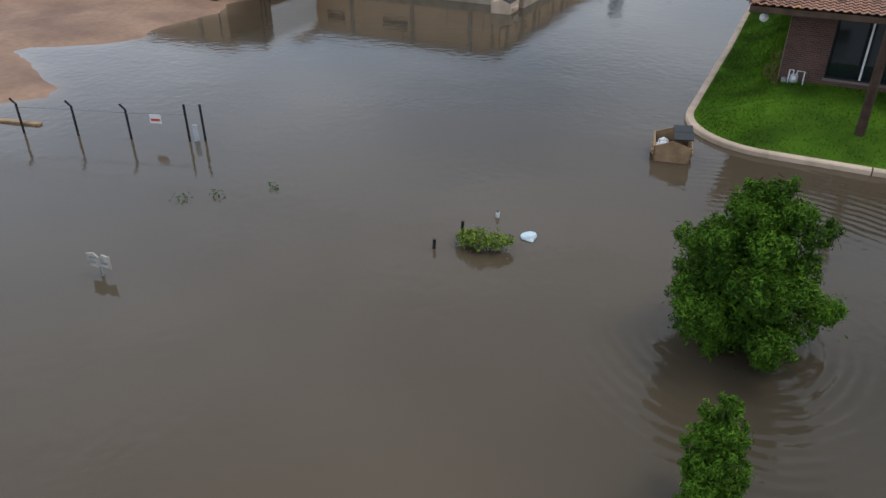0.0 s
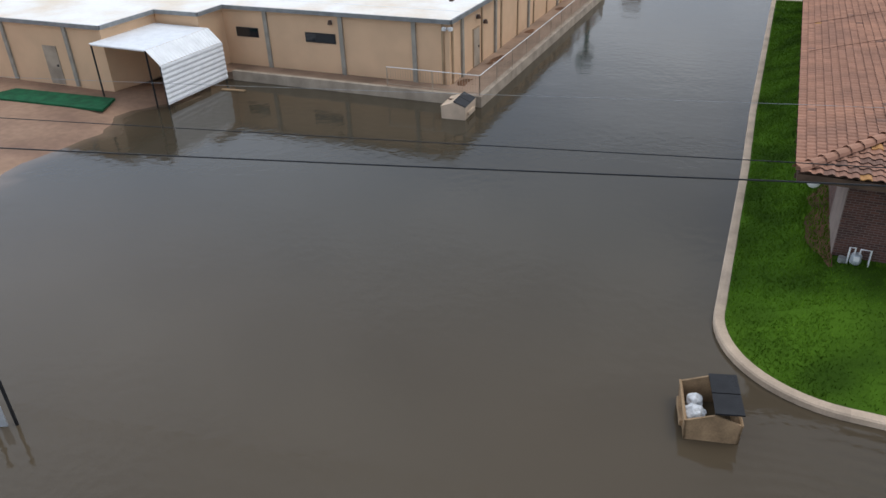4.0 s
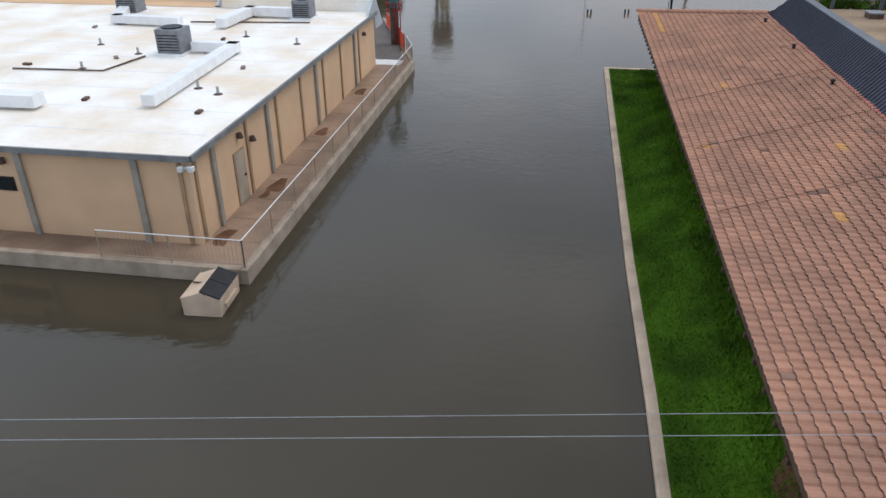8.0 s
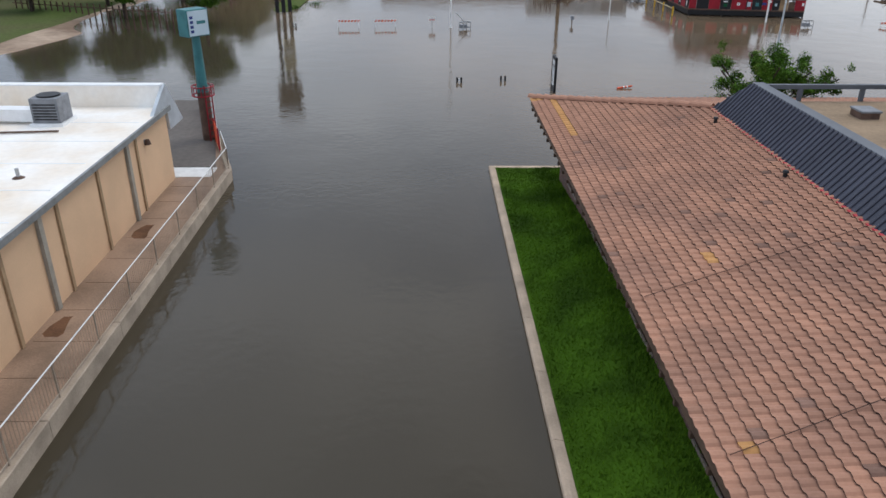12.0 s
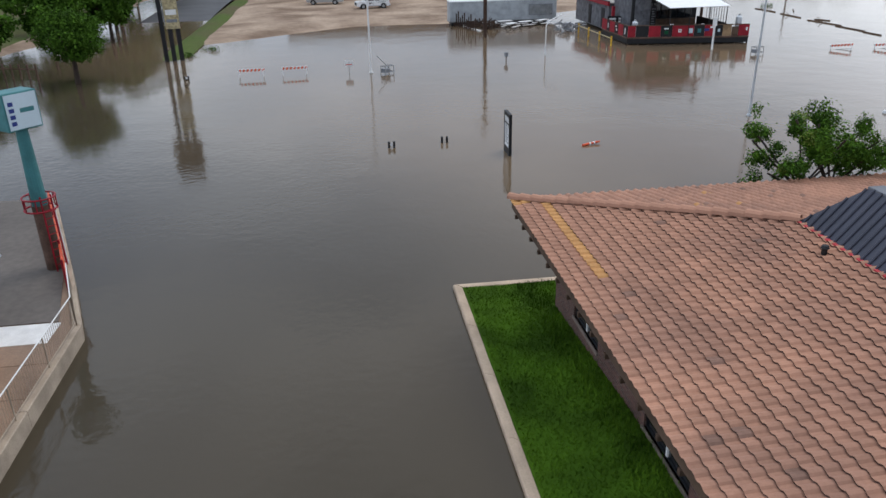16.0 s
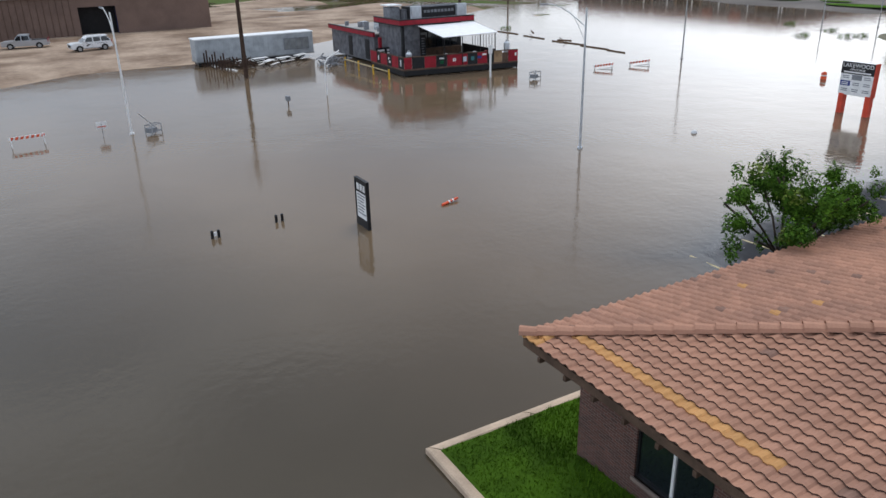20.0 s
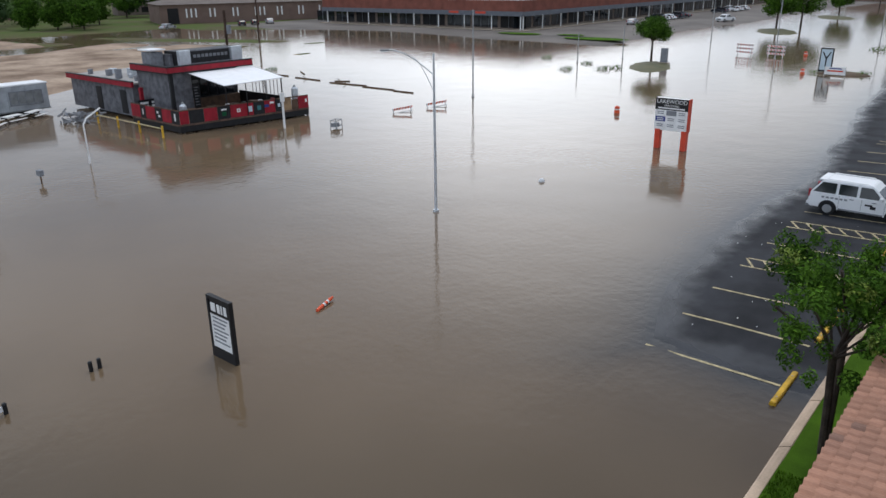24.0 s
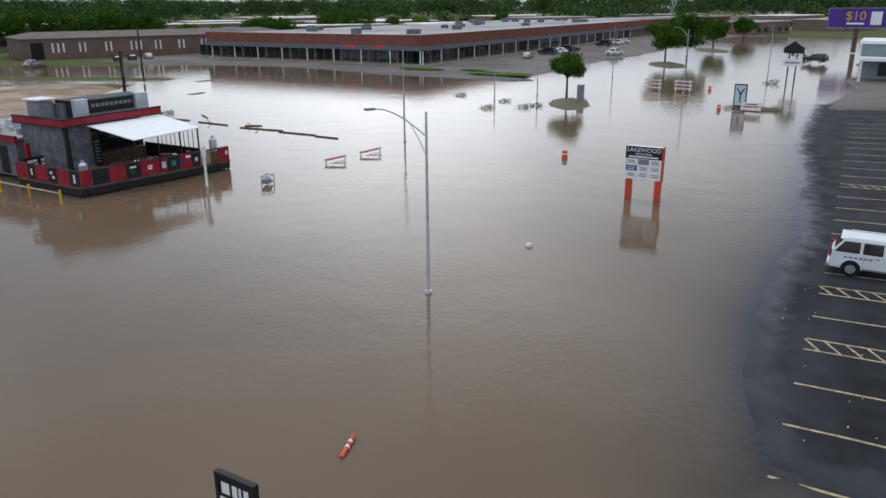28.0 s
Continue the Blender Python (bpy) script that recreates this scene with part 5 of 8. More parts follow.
# mall sign on two red posts
ls = thing("mall_sign", "white tenant board with black header on red posts", "sign", (45.75, 18.05, -0.4))
for py in (-1.12, 0.92):
    part("post", bx(-0.22, 0.22, py - 0.2, py + 0.2, 0, 1.85, 0.01), "sign_red", ls)
part("board", bx(-0.2, 0.2, -1.3, 1.22, 1.78, 4.15, 0.015), "white", ls)
part("side_edge", bx(-0.23, 0.23, -1.38, -1.3, 1.78, 4.18), "sign_red", ls)
part("header", bx(-0.225, -0.2, -1.3, 1.22, 3.3, 4.15), "black", ls, "black header panel")
text_mesh("LAKEWOOD", 0.41, Matrix.Translation((-0.235, -0.04, 3.9)) @ pose(0, 0, 0, 90, 0, -90), ls, "white")
text_mesh("OFFICE PARK", 0.2, Matrix.Translation((-0.235, -0.04, 3.61)) @ pose(0, 0, 0, 90, 0, -90), ls, "white")
part("print_bar", bx(-0.235, -0.225, -1.05, 1.0, 3.38, 3.48), "white", ls)
for r in range(3):
    for c in range(3):
        y0 = 1.15 - c * 0.82
        key = "blue" if (r, c) == (1, 0) else ("unit" if (r, c) == (0, 1) else "teal_pale")
        part("tenant_panel", bx(-0.215, -0.2, y0 - 0.76, y0, 2.9 - r * 0.46, 3.26 - r * 0.46), key if key != "teal_pale" else "white", ls)
        for k in range(2):
            part("print_bar", bx(-0.222, -0.215, y0 - 0.62, y0 - 0.12, 2.98 - r * 0.46 + k * 0.13, 3.04 - r * 0.46 + k * 0.13), "unit" if key != "blue" else "white", ls)


def street_lamp(x, y, h, arm, az, key="steel", label="grey steel street lamp standing in the flood"):
    s_ = thing("street_lamp", label, "street lamp", (x, y, -0.5), az, group="street lamps")
    part("pole", cyl(0, 0, 0, h + 0.5, 0.09, 0.055, 12), key, s_, smooth=False)
    part("base", cyl(0, 0, 0.3, 0.62, 0.2, 0.16, 12), key, s_)
    if arm:
        pts = [(0, 0, h - 0.6)] + [(arm * t, 0, h - 0.6 + 1.35 * math.sin(t * math.pi / 2)) for t in (0.2, 0.4, 0.6, 0.8, 1.0)]
        part("arm", pipe(pts, 0.03, 8), key, s_)
        part("brace", pipe([(0, 0, h - 1.5)] + [(arm * t, 0, h - 1.5 + 1.95 * math.sin(t * math.pi / 1.1)) for t in (0.15, 0.3, 0.45)], 0.02, 6), key, s_)
        hd = part("lamp_head", bx(arm - 0.1, arm + 0.4, -0.1, 0.1, h + 0.69, h + 0.78, 0.03), "unit", s_)
        part("lens", bx(arm, arm + 0.32, -0.07, 0.07, h + 0.67, h + 0.69), "teal_pale", hd)
    return s_


street_lamp(23.17, 21.74, 8.6, 2.4, 140, "galv", "pale galvanised street lamp with a curved arm in the flood")
street_lamp(57.2, 45.4, 9.0, 0, 0)
street_lamp(-0.7, 43.3, 8.5, 1.6, 100, "white", "tall white lamp pole standing in the flood")
street_lamp(113.0, 31.0, 9.5, 2.2, 70)
street_lamp(150.0, 24.0, 9.5, 2.2, 70)
street_lamp(101.0, 50.0, 5.0, 0, 0)
street_lamp(92.5, 53.0, 4.2, 0, 0)
street_lamp(137.0, 50.0, 9.0, 0, 0)
street_lamp(151.0, 104.0, 9.0, 0, 0)
up = thing("utility_pole", "dark wooden utility pole beside the trailer", "pole", (13.4, 62.9, -0.4))
part("pole", cyl(0, 0, 0, 11.4, 0.24, 0.17, 12), "pole_wood", up)
part("cross_arm", bx(-1.2, 1.2, -0.06, 0.06, 10.2, 10.34), "pole_wood", up)
up2 = thing("utility_pole", "dark leaning utility pole behind the snack bar", "pole", (41.2, 66.5, -0.4))
part("pole", rod((0, 0, 0), (0.4, 0.4, 9.6), 0.19, 10, 0.14), "pole_wood", up2)
part("transformer", cyl(0.5, 0.0, 7.2, 8.1, 0.25), "unit", up2)
up3 = thing("utility_pole", "dark wooden utility pole at the field edge", "pole", (86, 121, 0.2))
part("pole", cyl(0, 0, 0, 9.5, 0.18, 0.13, 10), "pole_wood", up3)


def barricade(x, y, rz, L=2.1, two=True, z=-0.35, tilt=0):
    b_ = thing("barricade", "white and orange striped barricade awash in the flood", "barricade", (x, y, z), rz, group="barricades in the flood")
    b_.matrix_basis = b_.matrix_basis @ pose(0, 0, 0, 0, tilt, 0)
    if tilt:
        part("lower_rail", bx(-L / 2, L / 2, -0.03, 0.03, 0.3, 0.38), "white", b_)
    for zz in ((0.45, 0.85) if two else (0.62,)):
        bd = part("board", bx(-L / 2, L / 2, -0.03, 0.03, zz, zz + 0.2), "white", b_)
        for k in range(7):
            x0 = -L / 2 + 0.1 + k * L / 7
            part("stripe", extrude_profile([(x0 - 0.04, zz + 0.002), (x0 + 0.15, zz + 0.002), (x0 + 0.24, zz + 0.198), (x0 + 0.05, zz + 0.198)], "y", -0.036, 0.036), "orange", bd)
    for sx in (-L / 2 + 0.12, L / 2 - 0.12):
        part("leg", rod((sx, -0.3, 0), (sx, 0.0, 1.08 if two else 0.84), 0.03, 6), "white", b_)
        part("leg", rod((sx, 0.3, 0), (sx, 0.0, 1.08 if two else 0.84), 0.03, 6), "white", b_)
    return b_


barricade(-11.1, 43.7, 3, 2.3, False, -0.12)
barricade(-7.4, 44.0, 6, 2.3, False, -0.12)
barricade(45.6, 45.0, -30, 2.0, False, -0.3, -6)
barricade(50.0, 44.4, -28, 2.2, False, -0.3, -6)


def road_barrier(x, y, rz):
    b_ = thing("road_closure", "tall red and white striped road closure", "barricade", (x, y, -0.35), rz, group="road closures")
    for zz in (0.7, 1.25, 1.8):
        bd = part("board", bx(-1.5, 1.5, -0.03, 0.03, zz, zz + 0.28), "white", b_)
        for k in range(6):
            x0 = -1.45 + k * 0.5
            part("stripe", extrude_profile([(x0, zz + 0.002), (x0 + 0.2, zz + 0.002), (x0 + 0.42, zz + 0.278), (x0 + 0.22, zz + 0.278)], "y", -0.036, 0.036), "sign_red", bd)
    for sx in (-1.2, 1.2):
        part("upright", bx(sx - 0.05, sx + 0.05, -0.05, 0.05, 0, 2.15), "white", b_)
    return b_


road_barrier(115.5, 36.4, 75)
road_barrier(115.1, 31.6, 75)


def drum(x, y, rz=0):
    d = thing("traffic_drum", "orange plastic traffic drum with white bands", "traffic drum", (x, y, -0.45), rz, group="traffic drums")
    part("body", cyl(0, 0, 0, 1.05, 0.29, 0.23, 18), "orange", d)
    for zz in (0.45, 0.75):
        part("band", cyl(0, 0, zz, zz + 0.1, 0.275 - zz * 0.03, 0.272 - zz * 0.03, 18), "white", d)
    part("handle", bx(-0.12, 0.12, -0.03, 0.03, 1.05, 1.13, 0.01), "orange", d)


drum(57.3, 28.3)
drum(119.5, 28.4)
drum(96.6, 22.6)
drum(140.3, 104.0)
dl = thing("delineator", "orange delineator tube with white bands, fallen flat", "delineator", (10.7, 17.05, 0.02), 17)
part("tube", rod((-0.5, 0, 0.03), (0.55, 0, 0.1), 0.07, 10), "orange", dl)
for k in (-0.05, 0.22):
    part("band", rod((k, 0, 0.062 + k * 0.066), (k + 0.1, 0, 0.069 + k * 0.066), 0.078, 10), "white", dl)
part("cap", rod((0.55, 0, 0.1), (0.68, 0, 0.108), 0.05, 8), "orange", dl)


def bollard_pair(x, y, band):
    b_ = thing("bollard_pair", "two black posts just above the water", "bollard", (x, y, -0.4), group="black posts")
    for dx in (-0.15, 0.15):
        p = part("post", cyl(dx, 0, 0, 0.72, 0.07, n=10), "black", b_)
        part("cap", cyl(dx, 0, 0.72, 0.77, 0.08, 0.05, 10), "black", p)
    if band:
        part("plate", bx(-0.1, 0.1, -0.02, 0.02, 0.5, 0.68), "white", b_)


bollard_pair(-0.75, 18.8, True)
bollard_pair(2.45, 19.3, False)
bollard_pair(-16.6, 43.6, True)
fk = thing("buoy", "small white float adrift on the flood", "float", (32.1, 20.5, 0.02))
fb_ = bmesh.new()
bmesh.ops.create_uvsphere(fb_, u_segments=12, v_segments=8, radius=0.2)
part("ball", fb_, "litter", fk, smooth=True)


def floating_frame(x, y, rz, label):
    f = thing("shopping_cart", label, "cart", (x, y, -0.3), rz, group="half-sunk carts")
    for a in ((-0.5, -0.3), (0.5, -0.3), (-0.5, 0.3), (0.5, 0.3)):
        part("leg", rod((*a, 0), (a[0], a[1], 1.05), 0.035, 6), "steel", f)
    for zz in (0.5, 1.0):
        part("frame", pipe([(-0.5, -0.3, zz), (0.5, -0.3, zz), (0.5, 0.3, zz), (-0.5, 0.3, zz), (-0.5, -0.3, zz)], 0.03, 6), "unit", f)
    part("basket", bx(-0.48, 0.1, -0.28, 0.28, 0.45, 0.8, 0.02), "unit", f)


floating_frame(36.4, 44.4, 20, "grey metal cart half sunk in the flood")
floating_frame(0.7, 42.5, 40, "grey metal cart half sunk in the flood")
part("bent_pole", rod((0.2, 0, 0.8), (-0.7, 0.5, 1.9), 0.035, 6), "steel", [o for o in scene.objects if o.name.startswith("shopping_cart")][-1])
wsg = thing("small_sign", "small white and red sign on a thin post", "sign", (-2.6, 43.6, -0.4))
part("post", cyl(0, 0, 0, 1.4, 0.03), "steel", wsg)
part("plate", bx(-0.35, 0.35, -0.02, 0.02, 1.0, 1.5), "white", wsg)
part("print_bar", bx(-0.28, 0.28, -0.026, -0.02, 1.12, 1.2), "sign_red", wsg)
mb = thing("letter_box", "dark letter box on a post in the flood", "letter box", (12.2, 46.3, -0.4))
part("post", cyl(0, 0, 0, 0.9, 0.05), "wood_brown", mb)
part("box", bx(-0.16, 0.16, -0.25, 0.25, 0.85, 1.25, 0.05), "unit", mb)


cb_ = thing("utility_cabinet", "grey utility cabinet standing in the flood", "cabinet", (98.6, 42.2, -0.4))
part("cabinet", bx(-0.2, 0.2, -0.5, 0.5, 0.4, 2.5, 0.03), "unit", cb_)
part("plinth", bx(-0.4, 0.4, -0.8, 0.8, 0, 0.5), "concrete", cb_)


# ---- snack bar on its deck ----
rest = thing("snack_bar", "grey snack bar with red roof band and panelled deck", "restaurant", (26.7, 53.2, 0))
DC, DL, DR = (26.7, 53.2), (26.7, 61.0), (39.2, 51.3)
DK = [DC, DR, (40.2, 57.5), (38.8, 63.0), (28.4, 63.0), (28.4, 61.0), DL]
# deck block is black to paint in the shadow void under the panels
part("deck", prism(DK, 0.1, 0.74), "black", rest, "timber deck, black for the shadow void below", world=True)
part("deck_floor", prism([(DC[0] + 0.12, DC[1] + 0.12), (DR[0] - 0.1, DR[1] + 0.14), (40.05, 57.5), (38.7, 62.9), (26.82, 60.9)], 0.74, 0.8), "plaster", rest, "dusty grey deck boards", world=True)


def deck_side(a, b, run):
    """Painted panels along one side of the deck: (share of the side, colour, emblems as (along, half width, low, high, colour))."""
    L = math.dist(a, b)
    ux, uy = (b[0] - a[0]) / L, (b[1] - a[1]) / L
    nx, ny = uy * 0.06, -ux * 0.06

    def plate(t0, t1, z0, z1, d0, d1):
        p, q = lerp2(a, b, t0), lerp2(a, b, t1)
        return prism([(p[0] + nx * d0, p[1] + ny * d0), (q[0] + nx * d0, q[1] + ny * d0), (q[0] + nx * d1, q[1] + ny * d1), (p[0] + nx * d1, p[1] + ny * d1)], z0, z1)
    t = 0.0
    for share, key, emblems in run:
        # the wood_brown panel is solid and paints in a dark open gap
        pn = part("deck_panel", plate(t + 0.002, t + share - 0.002, 0.78, 1.88 if key != "wood_brown" else 1.7, 0, 1), key, rest, {"red": "red painted panel", "black": "black panel", "plywood": "bare plywood panel", "wood_brown": "dark brown panel drawn for an open gap"}[key], world=True)
        for c, w, z0, z1, ek in emblems:
            part("emblem", plate(t + share * c - w / L, t + share * c + w / L, z0, z1, 1.0, 1.25), ek, pn, world=True)
        t += share
    part("rail_cap", rod((*a, 1.92), (*b, 1.92), 0.05, 6), "wood_brown", rest, "brown timber rail cap", world=True)
    part("edge_board", plate(0, 1, 0.62, 0.76, 0.2, 1.6), "rust", rest, "weathered edge board", world=True)
    n = int(L / 1.2)
    for k in range(n + 1):
        p = lerp2(a, b, k / n)
        part("stilt", rod((p[0] - nx * 5, p[1] - ny * 5, -0.5), (p[0] - nx * 5, p[1] - ny * 5, 0.2), 0.09, 8), "black", rest, world=True)


deck_side(DL, DC, ((0.2, "red", ()), (0.12, "black", ((0.5, 0.09, 1.1, 1.6, "white"),)), (0.2, "red", ()), (0.14, "black", ((0.4, 0.14, 1.42, 1.62, "white"), (0.6, 0.14, 1.1, 1.3, "white"))), (0.19, "red", ()), (0.15, "black", ((0.5, 0.11, 1.02, 1.65, "white"),))))
deck_side(DC, DR, ((0.066, "red", ()), (0.106, "black", ()), (0.1, "red", ()), (0.094, "black", ((0.5, 0.26, 1.52, 1.66, "white"), (0.5, 0.2, 1.05, 1.38, "turf"))), (0.18, "red", ((0.35, 0.17, 1.2, 1.52, "white"), (0.35, 0.07, 1.3, 1.42, "red"), (0.85, 0.2, 1.1, 1.6, "teal_pale"))),
                   (0.086, "black", ((0.5, 0.18, 1.15, 1.55, "teal"),)), (0.088, "red", ((0.2, 0.24, 1.3, 1.56, "blue"), (0.7, 0.22, 1.58, 1.76, "white"))), (0.06, "black", ((0.5, 0.12, 1.2, 1.5, "teal_pale"),)), (0.075, "plywood", ()), (0.055, "wood_brown", ()), (0.09, "red", ((0.75, 0.1, 1.3, 1.62, "white"),))))
BX0, BX1, BY0, BY1, BZ = 28.55, 37.0, 57.0, 62.6, 4.6        # the bar's own walls


def wall_panels(x0, x1, y0, y1, z0, z1, key, axis, step):
    """Cladding sheets side by side, each proud of the wall by a few millimetres in turn."""
    n = max(1, round(((x1 - x0) if axis == "x" else (y1 - y0)) / step))
    for k in range(n):
        e = 0.012 * (k % 2)
        if axis == "x":
            w = (x1 - x0) / n
            part("cladding_sheet", bx(x0 + k * w + 0.006, x0 + (k + 1) * w - 0.006, y0 - e, y1, z0, z1), key, rest, world=True)
        else:
            w = (y1 - y0) / n
            part("cladding_sheet", bx(x0 - e, x1, y0 + k * w + 0.006, y0 + (k + 1) * w - 0.006, z0, z1), key, rest, world=True)


part("body", bx(BX0 + 0.05, 30.6, BY0 + 0.05, BY1, 0.8, BZ), "bar_wall", rest, "grey metal clad walls", world=True)
wall_panels(BX0 - 0.02, BX0 + 0.05, BY0 + 0.25, BY1, 0.8, BZ, "bar_wall", "y", 1.05)
wall_panels(BX0 + 0.25, 30.6, BY0 - 0.02, BY0 + 0.05, 0.8, BZ, "bar_wall", "x", 0.9)
part("corner_post", bx(BX0 - 0.06, BX0 + 0.24, BY0 - 0.06, BY0 + 0.24, 0.8, BZ), "black", rest, "black corner post", world=True)
# black wall puts the shade under the awning into the colour
part("body", bx(30.6, BX1, 59.2, BY1, 0.8, BZ), "black", rest, "serving front, black for awning shade", world=True)
for k in range(6):
    part("window", bx(30.9 + k * 0.95, 31.7 + k * 0.95, 59.14, 59.2, 1.9, 3.5), "glass", rest, world=True)
part("counter", bx(30.8, 36.6, 58.4, 58.9, 0.8, 1.85, 0.02), "wood_brown", rest, "brown serving counter", world=True)
part("menu_board", bx(30.66, 31.25, 56.9, 56.97, 1.3, 3.5), "black", rest, "black menu board", world=True)
for k in range(7):
    part("print_bar", bx(30.74, 31.17 - 0.08 * (k % 3), 56.885, 56.9, 1.55 + k * 0.26, 1.62 + k * 0.26), "unit", rest, world=True)
for (x0, x1, y0, y1) in ((BX0 - 0.45, BX1 + 0.1, BY0 - 0.45, BY0 - 0.2), (BX0 - 0.45, BX0 - 0.2, BY0 - 0.2, BY1 + 0.3)):
    part("red_band", bx(x0, x1, y0, y1, BZ + 0.06, BZ + 0.52), "red", rest, "red roof band", world=True)
    part("band_trim", bx(x0 - 0.03, x1 + 0.03, y0 - 0.03, y1, BZ + 0.52, BZ + 0.62), "black", rest, world=True)
    part("band_trim", bx(x0 - 0.02, x1 + 0.02, y0 - 0.02, y1, BZ - 0.04, BZ + 0.06), "black", rest, world=True)
part("roof", bx(BX0 - 0.2, BX1, BY0 - 0.2, BY1 + 0.2, BZ + 0.02, BZ + 0.2), "roof_grey", rest, world=True)
part("upper_body", bx(30.3, 36.9, 58.2, 60.4, BZ + 0.2, 6.25), "black", rest, "dark upper storey behind the sign", world=True)
for x0, x1 in ((30.2, 31.3), (35.7, 36.9)):
    part("sign_side", bx(x0, x1, 57.75, 58.2, BZ + 0.2, 6.35, 0.02), "galv", rest, "pale grey sign flank", world=True)
part("sign_panel", bx(31.3, 35.7, 57.95, 58.2, 5.1, 6.3), "black", rest, "black sign panel", world=True)
for k in range(9):
    part("print_bar", bx(31.7 + k * 0.42, 31.7 + k * 0.42 + 0.3, 57.93, 57.95, 5.62, 5.9), "unit", rest, world=True)
part("sign_frame", pierced("x", 57.9, 0.05, 31.3, 35.7, 5.05, 6.33, [(31.42, 35.58, 5.17, 6.21)]), "unit", rest, world=True)
part("rooftop_box", bx(28.7, 29.9, 60.0, 61.6, BZ + 0.2, 6.2, 0.02), "unit", rest, "grey rooftop kitchen vent housing", world=True)
part("rooftop_box", bx(30.0, 30.25, 59.0, 61.0, BZ + 0.2, 6.0), "bar_wall", rest, world=True)
part("vent_lid", bx(28.5, 30.1, 59.8, 61.8, 6.35, 6.45, 0.01), "white_metal", rest, "white vent lid", world=True)
for dx, dy in ((28.75, 60.05), (29.85, 60.05), (28.75, 61.5), (29.85, 61.5)):
    part("vent_leg", rod((dx, dy, 6.2), (dx, dy, 6.36), 0.03, 6), "steel", rest, world=True)
part("side_wing", bx(28.1, 34.0, 62.9, 75.2, 0.25, 3.2), "bar_wall", rest, "grey clad side wing", world=True)
wall_panels(28.02, 28.1, 62.9, 75.2, 0.25, 3.2, "bar_wall", "y", 1.2)
part("wing_roof", bx(27.9, 34.0, 62.8, 75.3, 3.2, 3.36), "roof_grey", rest, world=True)
part("red_band", bx(27.66, 27.88, 62.3, 75.4, 3.05, 3.5), "red", rest, "red roof band", world=True)
part("band_trim", bx(27.63, 27.9, 62.3, 75.4, 3.5, 3.58), "black", rest, world=True)
part("door", bx(27.97, 28.02, 64.2, 65.3, 0.4, 2.6), "black", rest, "dark side door", world=True)
part("door", bx(27.97, 28.02, 69.0, 70.0, 0.4, 2.6), "black", rest, "dark side door", world=True)
for k, (x, y, w, h) in enumerate(((29.4, 64.2, 0.5, 0.5), (30.6, 65.6, 0.7, 0.8), (29.2, 67.4, 0.5, 0.9), (31.4, 68.8, 0.8, 0.7), (29.8, 70.5, 0.5, 0.6), (31.0, 72.0, 0.6, 0.5), (29.3, 73.4, 0.4, 0.5), (30.0, 66.6, 0.35, 0.4))):
    part("roof_unit", bx(x - w / 2, x + w / 2, y - w / 2, y + w / 2, 3.36, 3.36 + h, 0.03), "galv" if k % 2 else "unit", rest, world=True)
part("red_post", bx(27.85, 28.15, 61.2, 61.5, 0.8, 3.1), "red", rest, "red timber post", world=True)
aw = [(30.2, 56.6, 4.5), (30.5, 51.75, 3.75), (37.2, 52.1, 3.75), (37.1, 56.6, 4.5)]
part("awning", quad(aw[::-1], 0.06), "awning", rest, "white fabric awning", world=True)
for x, y in ((30.7, 52.0), (32.9, 52.1), (35.1, 52.2), (37.05, 52.35)):
    part("awning_post", rod((x, y, 0.8), (x, y, 3.74), 0.045, 6), "black", rest, "black awning post", world=True)
for k in range(9):
    y = 52.5 + k * 0.55
    part("side_slat", rod((37.1, y, 1.9), (37.1, y, 3.72 + (y - 52.1) * 0.16), 0.03, 5), "black", rest, world=True)
# black screen added so the side under the awning stays dark
part("side_screen", bx(37.1, 37.16, 52.4, 59.2, 0.8, 2.0), "black", rest, "black screen added to darken the side", world=True)
part("side_beam", rod((37.1, 52.2, 3.72), (37.1, 56.6, 4.46), 0.05, 6), "black", rest, world=True)
sgn = part("fence_sign", bx(27.0, 29.2, 60.2, 60.27, 1.2, 2.15), "black", rest, "black sign with white print", world=True)
for x0 in (27.15, 28.25):
    for z0 in (1.45, 1.75):
        part("print_bar", bx(x0, x0 + 0.8, 60.185, 60.2, z0, z0 + 0.2), "white", sgn, world=True)
for (x, y, hh) in ((28.0, 54.6, 1.25), (38.4, 52.2, 1.75)):
    k = thing("gas_cylinder", "grey steel gas cylinder on the deck", "cylinder", (x, y, 0.8), group="gas cylinders")
    part("body", cyl(0, 0, 0, hh, 0.32, n=16), "galv", k)
    part("shoulder", cyl(0, 0, hh, hh + 0.18, 0.32, 0.14, 16), "galv", k)
    part("neck", cyl(0, 0, hh + 0.18, hh + 0.34, 0.12, 0.1, 12), "steel", k)
rng = random.Random(5)
for k in range(8):
    tb = thing("deck_table", "small brown table on the deck", "table", (29.3 + (k % 4) * 2.1, 53.9 + (k // 4) * 1.6 - (k % 4) * 0.2, 0.8), rng.uniform(0, 90), group="deck tables")
    part("top", bx(-0.45, 0.45, -0.45, 0.45, 0.7, 0.75, 0.01), "wood_brown", tb)
    part("leg", cyl(0, 0, 0, 0.7, 0.05), "black", tb)
    part("foot", cyl(0, 0, 0, 0.04, 0.25), "black", tb)
